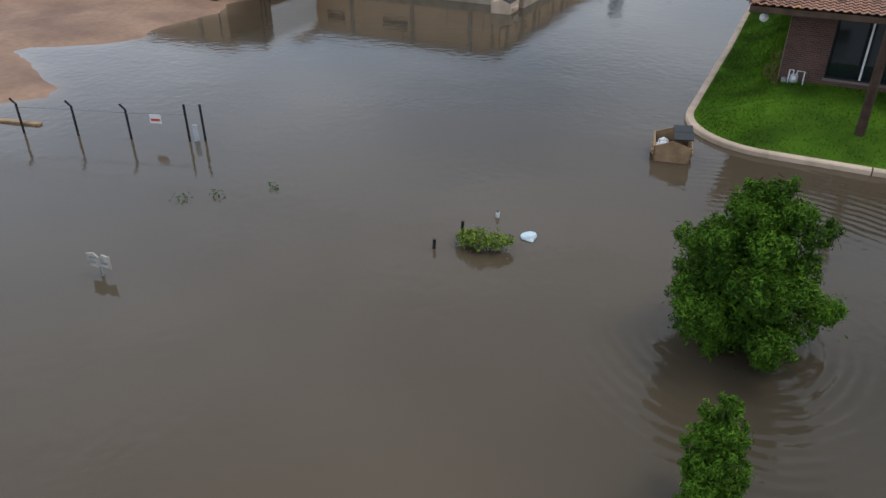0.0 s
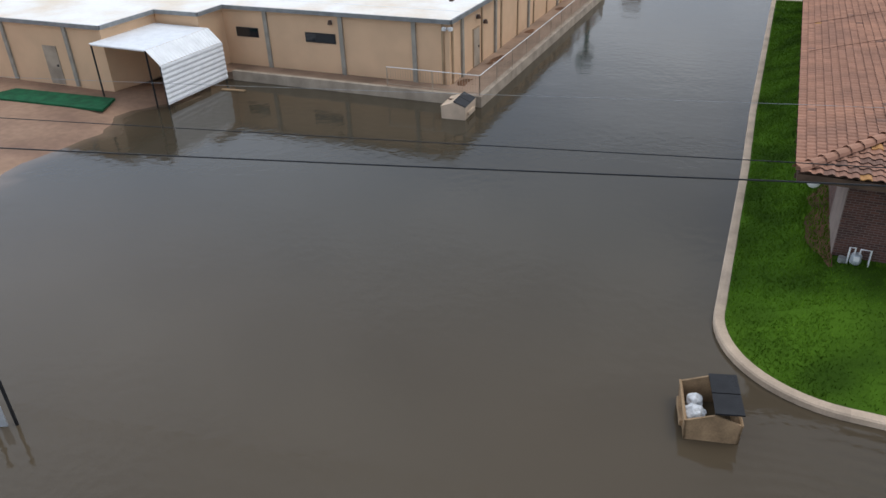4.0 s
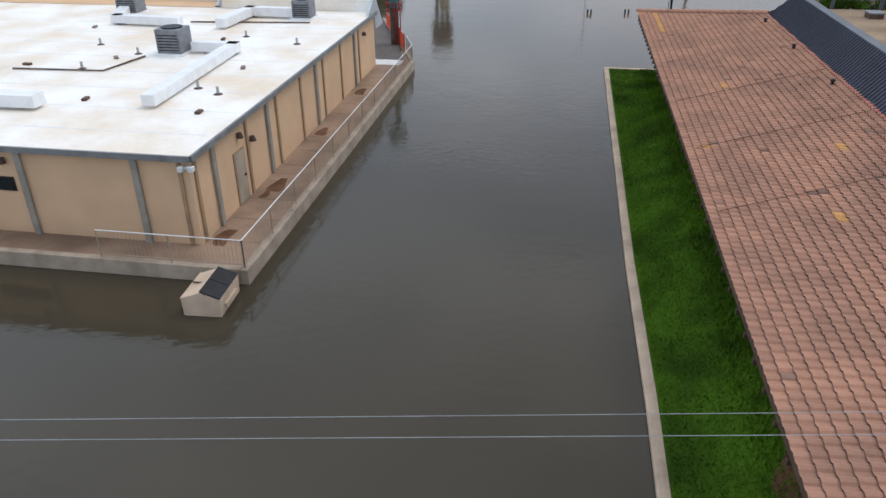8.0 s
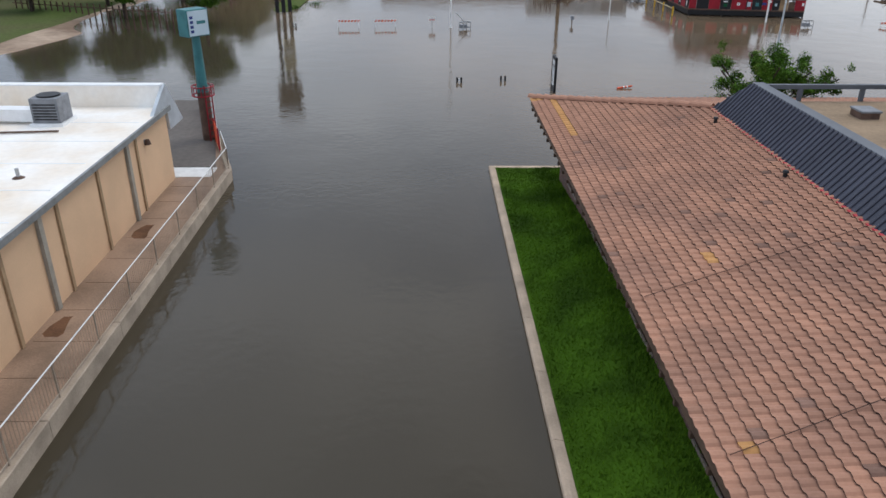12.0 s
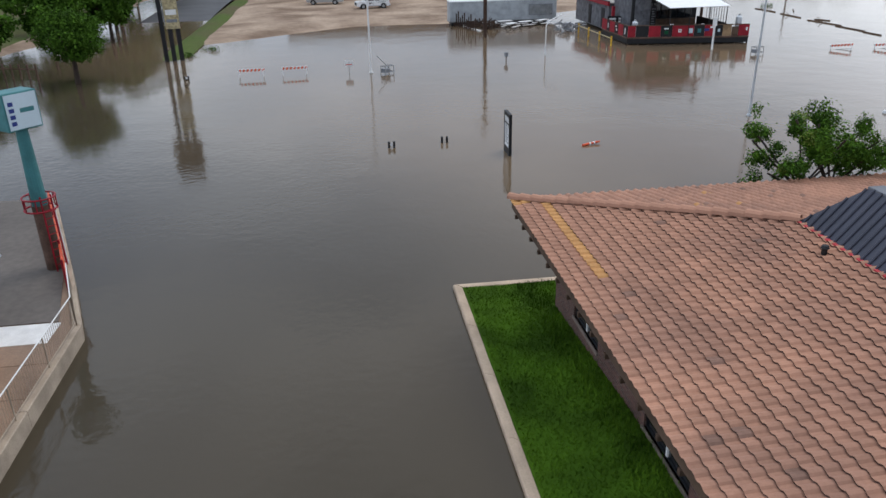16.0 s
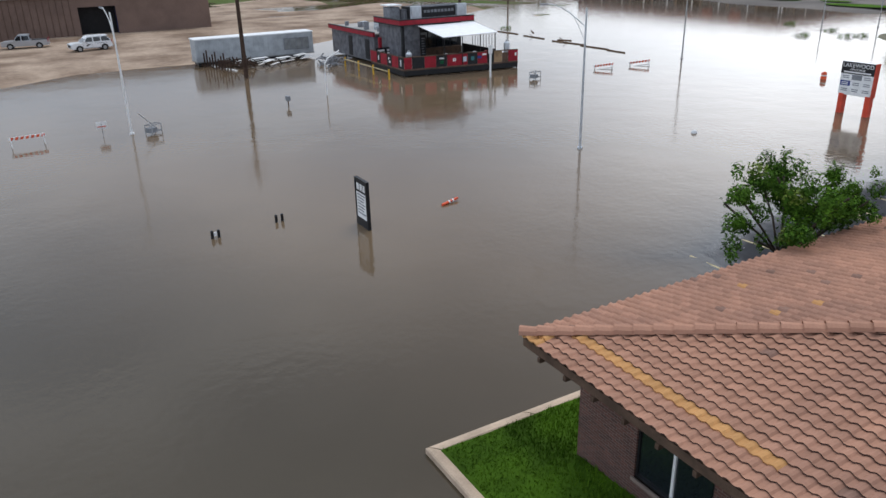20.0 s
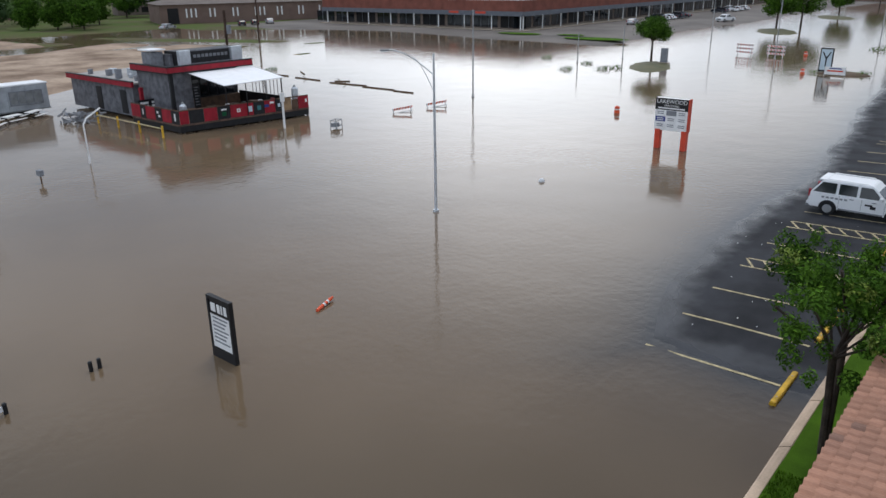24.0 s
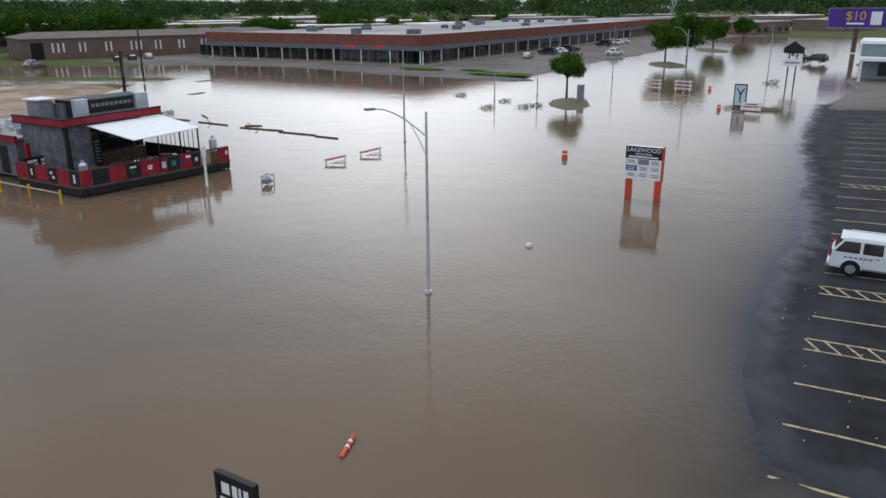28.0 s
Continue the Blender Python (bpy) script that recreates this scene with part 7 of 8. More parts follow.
# low far roofs beyond the mall and the street
far_specs = [(350, 120, 60, 30, 6, "brickred"), (300, 180, 40, 25, 5, "roof_white"), (360, 60, 30, 20, 5, "brickbrown"), (260, 215, 45, 20, 5, "roof_white"), (210, 235, 30, 16, 4.5, "mortar"), (400, 175, 50, 30, 6, "brickbrown"), (330, 250, 60, 20, 5, "roof_white"), (430, 105, 50, 24, 6, "brickred"), (150, 262, 36, 15, 4.5, "mortar"), (420, 30, 40, 24, 5, "brickbrown"), (480, 60, 40, 24, 6, "roof_white"), (520, 140, 60, 24, 6, "mortar"), (90, 280, 30, 14, 4.5, "brickbrown"), (470, 230, 60, 24, 6, "roof_white"), (40, 300, 40, 16, 5, "mortar"), (262, 300, 44, 14, 5, "roof_white"), (300, 318, 50, 16, 5.5, "roof_white"), (322, 282, 40, 16, 5, "mortar"), (372, 330, 60, 20, 6, "roof_white"), (400, 372, 60, 20, 6, "roof_white"), (240, 372, 40, 16, 5, "roof_white"), (352, 268, 44, 16, 5, "roof_white")] + [(300 + 26 * (k % 7) + 11 * (k % 3), 230 + 19 * k % 170 + 40 * (k % 2), 16 + 3 * (k % 4), 9, 3.6 + 0.4 * (k % 3), ("roof_white", "mortar", "roof_white", "brickbrown")[k % 4]) for k in range(18)]
for (x, y, w, d, h, key) in far_specs:
    b_ = thing("far_building", "low flat building far beyond the flood", "building", (x, y, 0.3), -20, group="far low buildings")
    part("wall", bx(-w / 2, w / 2, -d / 2, d / 2, -0.2, h), key if key != "roof_white" else "mortar", b_)
    part("roof", bx(-w / 2 - 0.4, w / 2 + 0.4, -d / 2 - 0.4, d / 2 + 0.4, h, h + 0.4), "roof_white" if key in ("roof_white", "tan") else "roof_grey", b_)
    for k in range(int(w / 6)):
        part("window", bx(-w / 2 + 2 + k * 6, -w / 2 + 5 + k * 6, -d / 2 - 0.06, -d / 2, 1.0, 2.8), "glass", b_)

# right-hand shop, signs and billboard
rs = thing("corner_shop", "grey corner shop with a flat white canopy", "building", (150, 6, 0.2))
part("wall", bx(148, 162, -8, 9, 0.1, 6.2), "grey_wall", rs, world=True)
part("roof", bx(147.6, 162.4, -8.4, 9.4, 6.2, 6.7), "white_metal", rs, world=True)
part("canopy", bx(143, 148, 2, 9, 3.6, 4.1), "white_metal", rs, world=True)
for py in (2.4, 8.4):
    part("canopy_post", bx(143.2, 143.6, py, py + 0.4, 0.1, 3.6), "white", rs, world=True)
part("shop_window", bx(147.94, 148, -4, 6, 0.8, 3.0), "glass", rs, world=True)
bb = thing("billboard", "purple billboard with a yellow price on a steel post", "billboard", (230, 13.5, 0.2))
part("post", cyl(0, 0, 0, 6.5, 0.6, n=14), "rust", bb)
part("panel", bx(-0.4, 0.4, -7.2, 7.2, 6.4, 11.6), "unit", bb)
part("poster", bx(-0.45, -0.4, -7.0, 7.0, 6.6, 11.4), "purple", bb, "purple printed poster")
text_mesh("$10", 3.2, Matrix.Translation((-0.47, 0.6, 9.4)) @ pose(0, 0, 0, 90, 0, -90), bb, "yellow")
part("print_bar", bx(-0.48, -0.45, -1.6, 2.6, 7.3, 7.8), "white", bb)
part("print_bar", bx(-0.48, -0.45, -5.6, -3.0, 7.2, 10.6), "white", bb)
part("catwalk", bx(-1.3, -0.4, -7.2, 7.2, 6.2, 6.35), "unit", bb)
sg = thing("shop_sign", "black and white shop sign on two posts", "sign", (136.1, 18.6, -0.2))
for py in (-0.6, 0.6):
    part("post", bx(-0.1, 0.1, py - 0.1, py + 0.1, 0, 5.2), "black", sg)
part("lower_board", bx(-0.2, 0.2, -1.45, 1.45, 3.1, 4.3), "white", sg)
part("print_bar", bx(-0.22, -0.2, -1.1, 1.1, 3.55, 3.8), "unit", sg)
part("upper_board", extrude_profile([(-1.6, 5.2), (1.6, 5.2), (1.6, 6.1), (0, 7.2), (-1.6, 6.1)], "x", -0.2, 0.2), "black", sg)
ys = thing("monument_sign", "black framed white sign in a planted island", "sign", (98.2, 20.4, 0.0))
part("frame", pierced("y", -0.12, 0.24, -0.78, 0.78, 0.3, 3.2, [(-0.66, 0.66, 0.5, 3.05)]), "black", ys)
part("face", bx(-0.08, 0.08, -0.66, 0.66, 0.5, 3.05), "teal_pale", ys)
for (p, q) in (((-0.45, 2.7), (0.0, 1.9)), ((0.45, 2.7), (0.0, 1.9)), ((0.0, 1.9), (0.0, 0.9))):
    part("emblem", rod((-0.1, p[0], p[1]), (-0.1, q[0], q[1]), 0.08, 6), "black", ys)
bn = thing("banner", "white banner with red print on two stakes", "banner", (95.6, 18.6, 0.0), 0)
part("sheet", bx(-0.02, 0.02, -1.2, 1.2, 0.25, 1.2), "white", bn)
part("print_bar", bx(-0.03, -0.02, -0.9, 0.9, 0.62, 0.8), "sign_red", bn)
part("print_bar", bx(-0.03, -0.02, -0.7, 0.7, 0.95, 1.08), "blue", bn)
for py in (-1.2, 1.2):
    part("stake", cyl(0, py, -0.3, 1.3, 0.03), "steel", bn)
isl = bmesh.new()
bmesh.ops.create_uvsphere(isl, u_segments=20, v_segments=8, radius=1, matrix=Matrix.Translation((98.6, 18.3, -0.1)) @ Matrix.Diagonal((1.5, 3.3, 0.5, 1)))
solid("planted_island", isl, "mud", "raised soil island round the sign", "planter")

# drowned grass banks under the street trees
for k, (x, y, a, b_) in enumerate(((93.0, 41.7, 8.0, 3.2), (168.0, 47.5, 12.0, 4.5), (228.0, 50.0, 14.0, 5.0))):
    gk = bmesh.new()
    rim = [gk.verts.new((a * math.cos(q) * (1 + 0.22 * noise.noise((3 * math.cos(q), 3 * math.sin(q), k))), b_ * math.sin(q) * (1 + 0.3 * noise.noise((4 * math.cos(q), 4 * math.sin(q), k + 9))), -0.02)) for q in [j * math.pi / 20 for j in range(40)]]
    crest = gk.verts.new((a * 0.3, 0, 0.12))
    for j in range(40):
        gk.faces.new((rim[j], rim[(j + 1) % 40], crest))
    bmesh.ops.transform(gk, matrix=pose(x, y, 0, 0, 0, 22), verts=gk.verts)
    solid("grass_bank", gk, "bank", "muddy olive grass bank awash under the trees", "grass", "drowned grass banks", "stuff")

# debris: kerb lengths and logs adrift
rng = random.Random(3)
for k, (x, y, a, L) in enumerate(((57.0, 79.0, 92, 5), (56.6, 72.0, 88, 5), (60.4, 77.5, 60, 3), (56.2, 64.0, 95, 6), (55.8, 58.4, 92, 5), (57.6, 66.5, 120, 2), (55.4, 54.0, 90, 3))):
    lg = thing("driftwood", "dark length of timber adrift on the flood", "log", (x, y, 0.02), a, group="drifting timbers")
    part("log", rod((-L / 2, 0, 0.02), (L / 2, 0, 0.04), 0.09, 8, 0.07), "wood_brown", lg)
    if k % 2:
        part("stub", rod((0.3, 0, 0.1), (0.6, 0.3, 0.4), 0.04, 6), "wood_brown", lg)

# ---- plants ----


def leaf_cloud(name, blobs, count, size, seed, key, parent=None, label="", world=False, calm=0.0, slim=0.45, upper=False):
    """Many small folded leaves on the skins of uneven blobs (x, y, z, rx, ry, rz); calm: leaves lie along the skins; upper: on their tops alone."""
    rg = np.random.default_rng(seed)
    vol = np.array([b[3] * b[4] for b in blobs])
    pick = rg.choice(len(blobs), count, p=vol / vol.sum())
    bl = np.array(blobs)[pick]
    d = rg.normal(size=(count, 3))
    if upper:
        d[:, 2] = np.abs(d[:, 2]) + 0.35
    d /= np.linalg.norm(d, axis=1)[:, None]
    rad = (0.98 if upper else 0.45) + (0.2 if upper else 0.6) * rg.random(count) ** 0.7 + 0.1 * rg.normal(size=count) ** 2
    c = bl[:, :3] + d * bl[:, 3:] * rad[:, None]
    nrm = d * (0.7 + calm) + rg.normal(size=(count, 3)) * (0.7 - 0.5 * min(1.0, calm)) + np.array([0, 0, 0.5])
    nrm /= np.linalg.norm(nrm, axis=1)[:, None]
    t = np.cross(nrm, rg.normal(size=(count, 3)))
    t /= np.linalg.norm(t, axis=1)[:, None]
    b = np.cross(nrm, t)
    s = size * rg.uniform(0.55, 1.35, count)[:, None]
    v = np.stack([c - t * s, c - b * s * slim + nrm * s * 0.15, c + t * s, c + b * s * slim + nrm * s * 0.15], 1).reshape(-1, 3)
    me = bpy.data.meshes.new(name)
    me.from_pydata(v.tolist(), [], np.arange(count * 4).reshape(-1, 4).tolist())
    me.materials.append(M[key])
    ob = new(name, me)
    if parent:
        ob.parent = parent
    return tagged(ob, label)


def tree(at, h, crown, blobs, leaves, size, seed, label, key="leaf", stem=0.16, group="", second=None):
    """Tapered trunk, limbs to each blob, leaf crown. Blobs: local (x, y, z, rx, ry, rz)."""
    t_ = thing("tree", label, "tree", at, group=group)
    part("trunk", rod((0, 0, -0.5), (0.05, 0.02, crown), stem, 10, stem * 0.65), "bark", t_)
    for b in blobs[:16]:
        mid = (b[0] * 0.45, b[1] * 0.45, crown + (b[2] - crown) * 0.35)
        part("limb", pipe([(0.04, 0.02, crown - 0.15), mid, (b[0], b[1], b[2])], stem * 0.28, 6), "bark", t_)
    leaf_cloud("crown", blobs, leaves, size, seed, key, t_)
    if second:
        leaf_cloud("crown_tip", second[0], second[1], size, seed + 1, second[2], t_, "lighter leaves", upper=True)
    return t_


def blobs_for(seed, r, z0, z1, n, br):
    rg = random.Random(seed)
    out = []
    for k in range(n):
        a, q = rg.uniform(0, 2 * math.pi), r * math.sqrt(rg.uniform(0.05, 1))
        z = rg.uniform(z0, z1)
        f = 1 - 0.45 * abs((z - (z0 + z1) / 2) / max(0.1, (z1 - z0) / 2)) ** 2
        s = br * rg.uniform(0.7, 1.25)
        out.append((q * math.cos(a) * f, q * math.sin(a) * f, z, s, s, s * 0.75))
    return out


def spray_tree(at, seed, tiers, size, leaves, label, stem):
    """Many-stemmed tree: rising limbs that each end in a drooping spray of foliage, dark hollows between the sprays."""
    rg = random.Random(seed)
    t_ = thing("tree", label, "tree", at)
    part("trunk", rod((0, 0, -0.6), (0.05, 0.02, tiers[-1][0] * 0.8), stem, 10, stem * 0.35), "bark", t_)
    blobs = []
    for z, r, k, br in tiers:
        turn = rg.uniform(0, 6.28)
        for i in range(k):
            a = turn + 2 * math.pi * i / k + rg.uniform(-0.25, 0.25)
            q = r * rg.uniform(0.55, 1.14)
            e = (q * math.cos(a), q * math.sin(a), z + rg.uniform(-0.16, 0.2))
            part("limb", pipe([(0.02, 0, max(0.0, z * 0.55 - 0.2)), (e[0] * 0.5, e[1] * 0.5, z * 0.85), e], stem * 0.2, 5), "bark", t_)
            s_ = br * rg.uniform(0.8, 1.2)
            blobs.append((*e, s_, s_, s_ * 0.72))
            for _ in range(6):
                b_ = s_ * rg.uniform(0.2, 0.38)
                c_ = a + rg.gauss(0, 1.0)
                o_ = s_ * rg.uniform(0.8, 1.35)
                blobs.append((e[0] + o_ * math.cos(c_), e[1] + o_ * math.sin(c_), e[2] + rg.uniform(-0.5, 0.95) * s_, b_, b_, b_ * rg.uniform(0.9, 1.9)))
    # shaded inner twigs and old leaves
    core = [(0.1 * r * math.cos(z * 5), 0.1 * r * math.sin(z * 5), z, r * 0.62, r * 0.62, br * 1.2) for z, r, k, br in tiers if r > 0.15]
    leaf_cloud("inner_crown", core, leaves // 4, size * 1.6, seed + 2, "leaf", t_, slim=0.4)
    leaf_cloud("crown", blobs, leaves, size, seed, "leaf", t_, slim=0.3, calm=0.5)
    # lighter leaves on the spray tops put their lit side into the colour
    leaf_cloud("crown_tip", blobs, leaves // 6, size * 1.05, seed + 1, "leaf_tip", t_, "lighter leaves", slim=0.3, upper=True)
    return t_


spray_tree((3.95, -57.4, 0), 3, ((0.2, 0.95, 5, 0.25), (0.8, 1.46, 7, 0.36), (1.4, 1.45, 7, 0.38), (2.0, 1.18, 7, 0.37), (2.6, 0.9, 6, 0.34), (3.1, 0.55, 5, 0.3), (3.5, 0.2, 3, 0.24)), 0.052, 46000, "dense green tree standing in the flood", 0.11)
spray_tree((4.1, -62.5, 0), 9, ((0.3, 0.4, 5, 0.18), (0.8, 0.46, 5, 0.2), (1.3, 0.34, 5, 0.18), (1.8, 0.22, 4, 0.16), (2.25, 0.06, 2, 0.13)), 0.045, 9500, "young green tree standing in the flood", 0.06)


def vase_tree(at, seed):
    """Twin-stemmed tree whose limbs spread like a vase into an airy flat crown."""
    rg = random.Random(seed)
    t_ = thing("tree", "spreading twin-stemmed green tree on the lawn edge", "tree", at)
    blobs, tips = [], []
    for sx in (-0.35, 0.4):
        part("trunk", pipe([(sx * 0.5, 0, -0.3), (sx * 1.0, 0.05, 1.6), (sx * 1.6, 0.1, 3.0)], 0.1, 8), "bark", t_)
        for k in range(9):
            a = k * 2 * math.pi / 9 + rg.uniform(-0.3, 0.3)
            q = rg.uniform(1.0, 2.5)
            end = (sx * 2.4 + q * math.cos(a), 0.75 * q * math.sin(a), 3.7 + 0.42 * q + rg.uniform(-0.5, 0.9))
            mid = (sx * 1.6 + (end[0] - sx * 1.6) * 0.45, end[1] * 0.4, 3.0 + (end[2] - 3.0) * 0.42)
            part("limb", pipe([(sx * 1.6, 0.1, 2.9), mid, end], 0.035, 6), "bark", t_)
            for j in range(6):
                f = rg.uniform(0.35, 1.2)
                b = [mid[i] + (end[i] - mid[i]) * f + rg.gauss(0, 0.28) for i in range(3)]
                r = rg.uniform(0.13, 0.3)
                blobs.append((*b, r, r, r * rg.uniform(0.6, 1.5)))
            tips.append((*end, 0.32, 0.32, 0.22))
    leaf_cloud("crown", blobs, 17000, 0.066, seed, "leaf", t_, slim=0.4, calm=0.4)
    # paler leaves on the blob tops paint in light from above
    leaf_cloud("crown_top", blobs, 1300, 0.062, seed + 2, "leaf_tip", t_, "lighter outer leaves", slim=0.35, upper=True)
    leaf_cloud("crown_tip", tips[2::4], 900, 0.06, seed + 1, "leaf_lime", t_, "lighter leaves")


vase_tree((12.6, -1.0, 0.3), 13)
tree((-25.8, 44.4, 0), 6.2, 2.0, blobs_for(21, 2.6, 2.6, 5.2, 26, 1.05), 14000, 0.14, 23, "round green tree at the flooded roadside", stem=0.25)
tree((100.6, 45.1, 0), 6.3, 2.9, blobs_for(31, 2.4, 3.6, 5.6, 18, 1.0), 9000, 0.17, 33, "round green tree standing in the flood", stem=0.2, group="street trees in the flood")
for k, (x, y, h) in enumerate(((177.5, 50.5, 11), (184, 47, 11.5), (240, 52, 9.5), (300, 53, 9), (-36, 50, 7), (-41, 58, 8), (-34, 64, 8), (-47, 52, 8), (-30, 72, 7), (-52, 66, 9), (-58, 50, 9), (-64, 60, 9), (-38, 78, 9), (-48, 84, 9), (-34, 92, 10), (-37, 104, 11), (-33, 118, 10), (-40, 128, 12), (-35, 140, 12), (-27, 160, 12), (-43, 96, 11), (-32, 82, 9))):
    tree((x, y, 0), h, h * 0.4, blobs_for(50 + k, h * 0.4, h * 0.34, h * 0.86, 26, h * 0.14), 6500, 0.28, 70 + k, "leafy green tree beside the flooded street", "leaf", stem=0.24, group="street trees in the flood")
for k, (x, y) in enumerate(((82, 200), (88, 205), (86, 194), (78, 208), (94, 212), (100, 214))):
    tree((x, y, 0.3), 9.0, 1.5, blobs_for(90 + k, 3.4, 1.8, 7.4, 26, 1.4), 6000, 0.3, 120 + k, "round green bush tree by the brick hall", stem=0.25, group="bushes by the hall")


def woods(name, spots, label, seed, per=130, size=0.9):
    rg = random.Random(seed)
    blobs = []
    for (x, y, h) in spots:
        for _ in range(4):
            blobs.append((x + rg.gauss(0, h * 0.24), y + rg.gauss(0, h * 0.24), h * rg.uniform(0.4, 0.8), h * 0.27, h * 0.27, h * 0.24))
    ob = leaf_cloud(name, blobs, len(spots) * per, size, seed, "leaf_far", calm=1.0, slim=0.6)
    return tagged(ob, label, "trees", "", "stuff")


rng = random.Random(77)
spots = []
while len(spots) < 760:
    x, y = rng.uniform(120, 900), rng.uniform(-60, 900)
    r = math.hypot(x, y)
    if (r > 300 or (y > 225 and r > 260)) and not (20 < y - x * 0.1 < 60 and x < 620) and not any(abs(x - f[0]) < f[2] / 2 + 6 and abs(y - f[1]) < f[2] / 2 for f in far_specs):
        if r > 470 or rng.random() < 0.12:
            spots.append((x, y, rng.uniform(6, 9) + (15 if r > 600 else 6 if r > 470 else 0)))
woods("far_woods", spots, "far belt of green town trees", 5, 300, 0.95)
spots = [(rng.uniform(-160, 140), rng.uniform(240, 520), rng.uniform(9, 15)) for _ in range(160)] + [(rng.uniform(-160, -60), rng.uniform(40, 220), rng.uniform(6, 10)) for _ in range(70)]
woods("far_woods", spots, "far belt of green town trees", 6, 230, 1.0)
spots = [(40 + 6 * k, 228 + rng.uniform(-6, 16), rng.uniform(6, 9)) for k in range(12)]
woods("near_woods", spots, "row of dark green trees behind the brick hall", 9, 700, 0.42)
for k, (x, y, h) in enumerate(((124, 243, 11), (133, 240, 12.5), (142, 238, 13), (149, 232, 12), (156, 228, 13), (163, 226, 13.5), (169, 221, 12), (180, 216, 8), (187, 209, 7.5), (199, 206, 9), (205, 203, 10.5), (211, 199, 9), (262, 220, 11), (268, 215, 12), (274, 209, 11.5), (284, 200, 9), (300, 196, 8.5), (330, 187, 9), (352, 180, 9.5))):
    tree((x, y, 0.3), h, h * 0.3, blobs_for(150 + k, h * 0.42, h * 0.34, h * 0.82, 24, h * 0.17), 5200, 0.34, 180 + k, "broad round green tree behind the low roofs", "leaf_tip" if h < 9 else "leaf", stem=0.28, group="broad trees behind the hall")
lk = thing("lime_shrub", "small lime green shrub half under water", "shrub", (-2.75, -56.4, 0))
for k in range(6):
    part("stem", rod((0, 0, -0.5), (0.5 * math.cos(k), 0.3 * math.sin(k), 0.35), 0.015, 5), "bark", lk)
leaf_cloud("crown", [(-0.35, 0.05, 0.25, 0.3, 0.22, 0.2), (0.0, 0.0, 0.32, 0.35, 0.25, 0.25), (0.42, 0.15, 0.28, 0.3, 0.22, 0.2), (0.7, 0.3, 0.3, 0.18, 0.15, 0.15)], 1300, 0.06, 41, "leaf_lime", lk)
for x, y, h in ((-3.85, -56.9, 0.28), (-3.4, -56.1, 0.55)):
    st = thing("stake", "dark stake poking out of the water", "stake", (x, y, -0.4), group="stakes by the shrub")
    part("stake", rod((0, 0, 0), (0.03, 0.02, h + 0.4), 0.045, 6), "black", st)
lt = thing("litter", "crumpled white and blue bag adrift", "bag", (-1.75, -55.2, 0.02))
lb = bmesh.new()
bmesh.ops.create_icosphere(lb, subdivisions=2, radius=0.24)
for v in lb.verts:
    v.co *= 1 + 0.5 * noise.noise(v.co * 7)
    v.co.z *= 0.4
part("bag", lb, "teal_pale", lt)
bt = thing("bottle", "small white bottle adrift on the flood", "bottle", (-3.0, -54.5, 0.0))
part("body", cyl(0, 0, -0.1, 0.16, 0.055), "litter", bt)
part("cap", cyl(0, 0, 0.16, 0.21, 0.03), "black", bt)
for k, (x, y, s) in enumerate(((-12.0, -57.6, 0.35), (-10.0, -55.8, 0.2), (-11.2, -57.0, 0.25), (87, 46, 1.2), (89, 45, 1.0), (91.5, 51, 1.0), (84, 50, 1.1), (60, 84, 1.0), (98.3, 21.6, 1.1), (98.8, 16.4, 1.3), (98.0, 18.0, 0.9), (134.6, 21.5, 1.6), (95, 60, 1.0), (-19, 57, 1.0), (-17, 61, 1.0))):
    gt = leaf_cloud("reed_tuft", [(x, y, 0.05, s, s * 0.7, 0.22 * s + 0.1), (x + 0.3 * s, y - 0.4 * s, 0.2 * s, s * 0.5, s * 0.5, 0.3 * s)], 40 if s < 0.5 else 320, 0.035 + 0.05 * s, 200 + k, "leaf_far" if s < 0.5 else "leaf")
    tagged(gt, "tuft of drowned green grass", "grass", "drowned tufts", "stuff")

# drowned chain-link fence by the first yard
fp = [(-21.1, -56.1), (-19.1, -55.4), (-17.1, -54.8), (-15.1, -54.0), (-14.6, -53.75)]
fn = thing("wire_fence", "drowned steel wire fence with bent post tops", "fence", (-17, -55, -0.5))
for k, (x, y) in enumerate(fp):
    part("post", pipe([(x, y, -0.5), (x, y, 1.1), (x - 0.12, y - 0.1, 1.32)] if k < 3 else [(x, y, -0.5), (x, y, 1.35)], 0.042, 6), "black", fn, world=True)
for zz in (0.98,):
    part("wire", pipe([(x, y, zz) for x, y in fp[:4]], 0.012, 5), "unit", fn, world=True)
rsg = thing("warning_sign", "small red and white warning sign on the wire", "sign", (-16.15, -54.4, 0.62), 20)
part("plate", bx(-0.2, 0.2, -0.01, 0.01, 0, 0.32), "white", rsg)
part("print_bar", bx(-0.17, 0.17, -0.016, -0.01, 0.08, 0.17), "sign_red", rsg)
pt = thing("gate_panel", "narrow blue grey panel between two posts", "panel", (-14.85, -53.9, -0.4), 25)
part("panel", bx(-0.09, 0.09, -0.02, 0.02, 0, 1.0), "galv", pt)
ns = thing("notice_sign", "weathered pale notice sign on a short post", "sign", (-10.7, -61.8, -0.5), 8)
part("post", cyl(0, 0, 0, 0.75, 0.04), "steel", ns)
part("plate", prism([(-0.34, 0.76), (-0.02, 0.72), (0.05, 0.8), (0.33, 0.74), (0.35, 1.08), (0.12, 1.12), (0.02, 1.02), (-0.12, 1.13), (-0.36, 1.08)], -0.02, 0.02), "weathered", ns).matrix_basis = pose(0, 0, 0, 90)
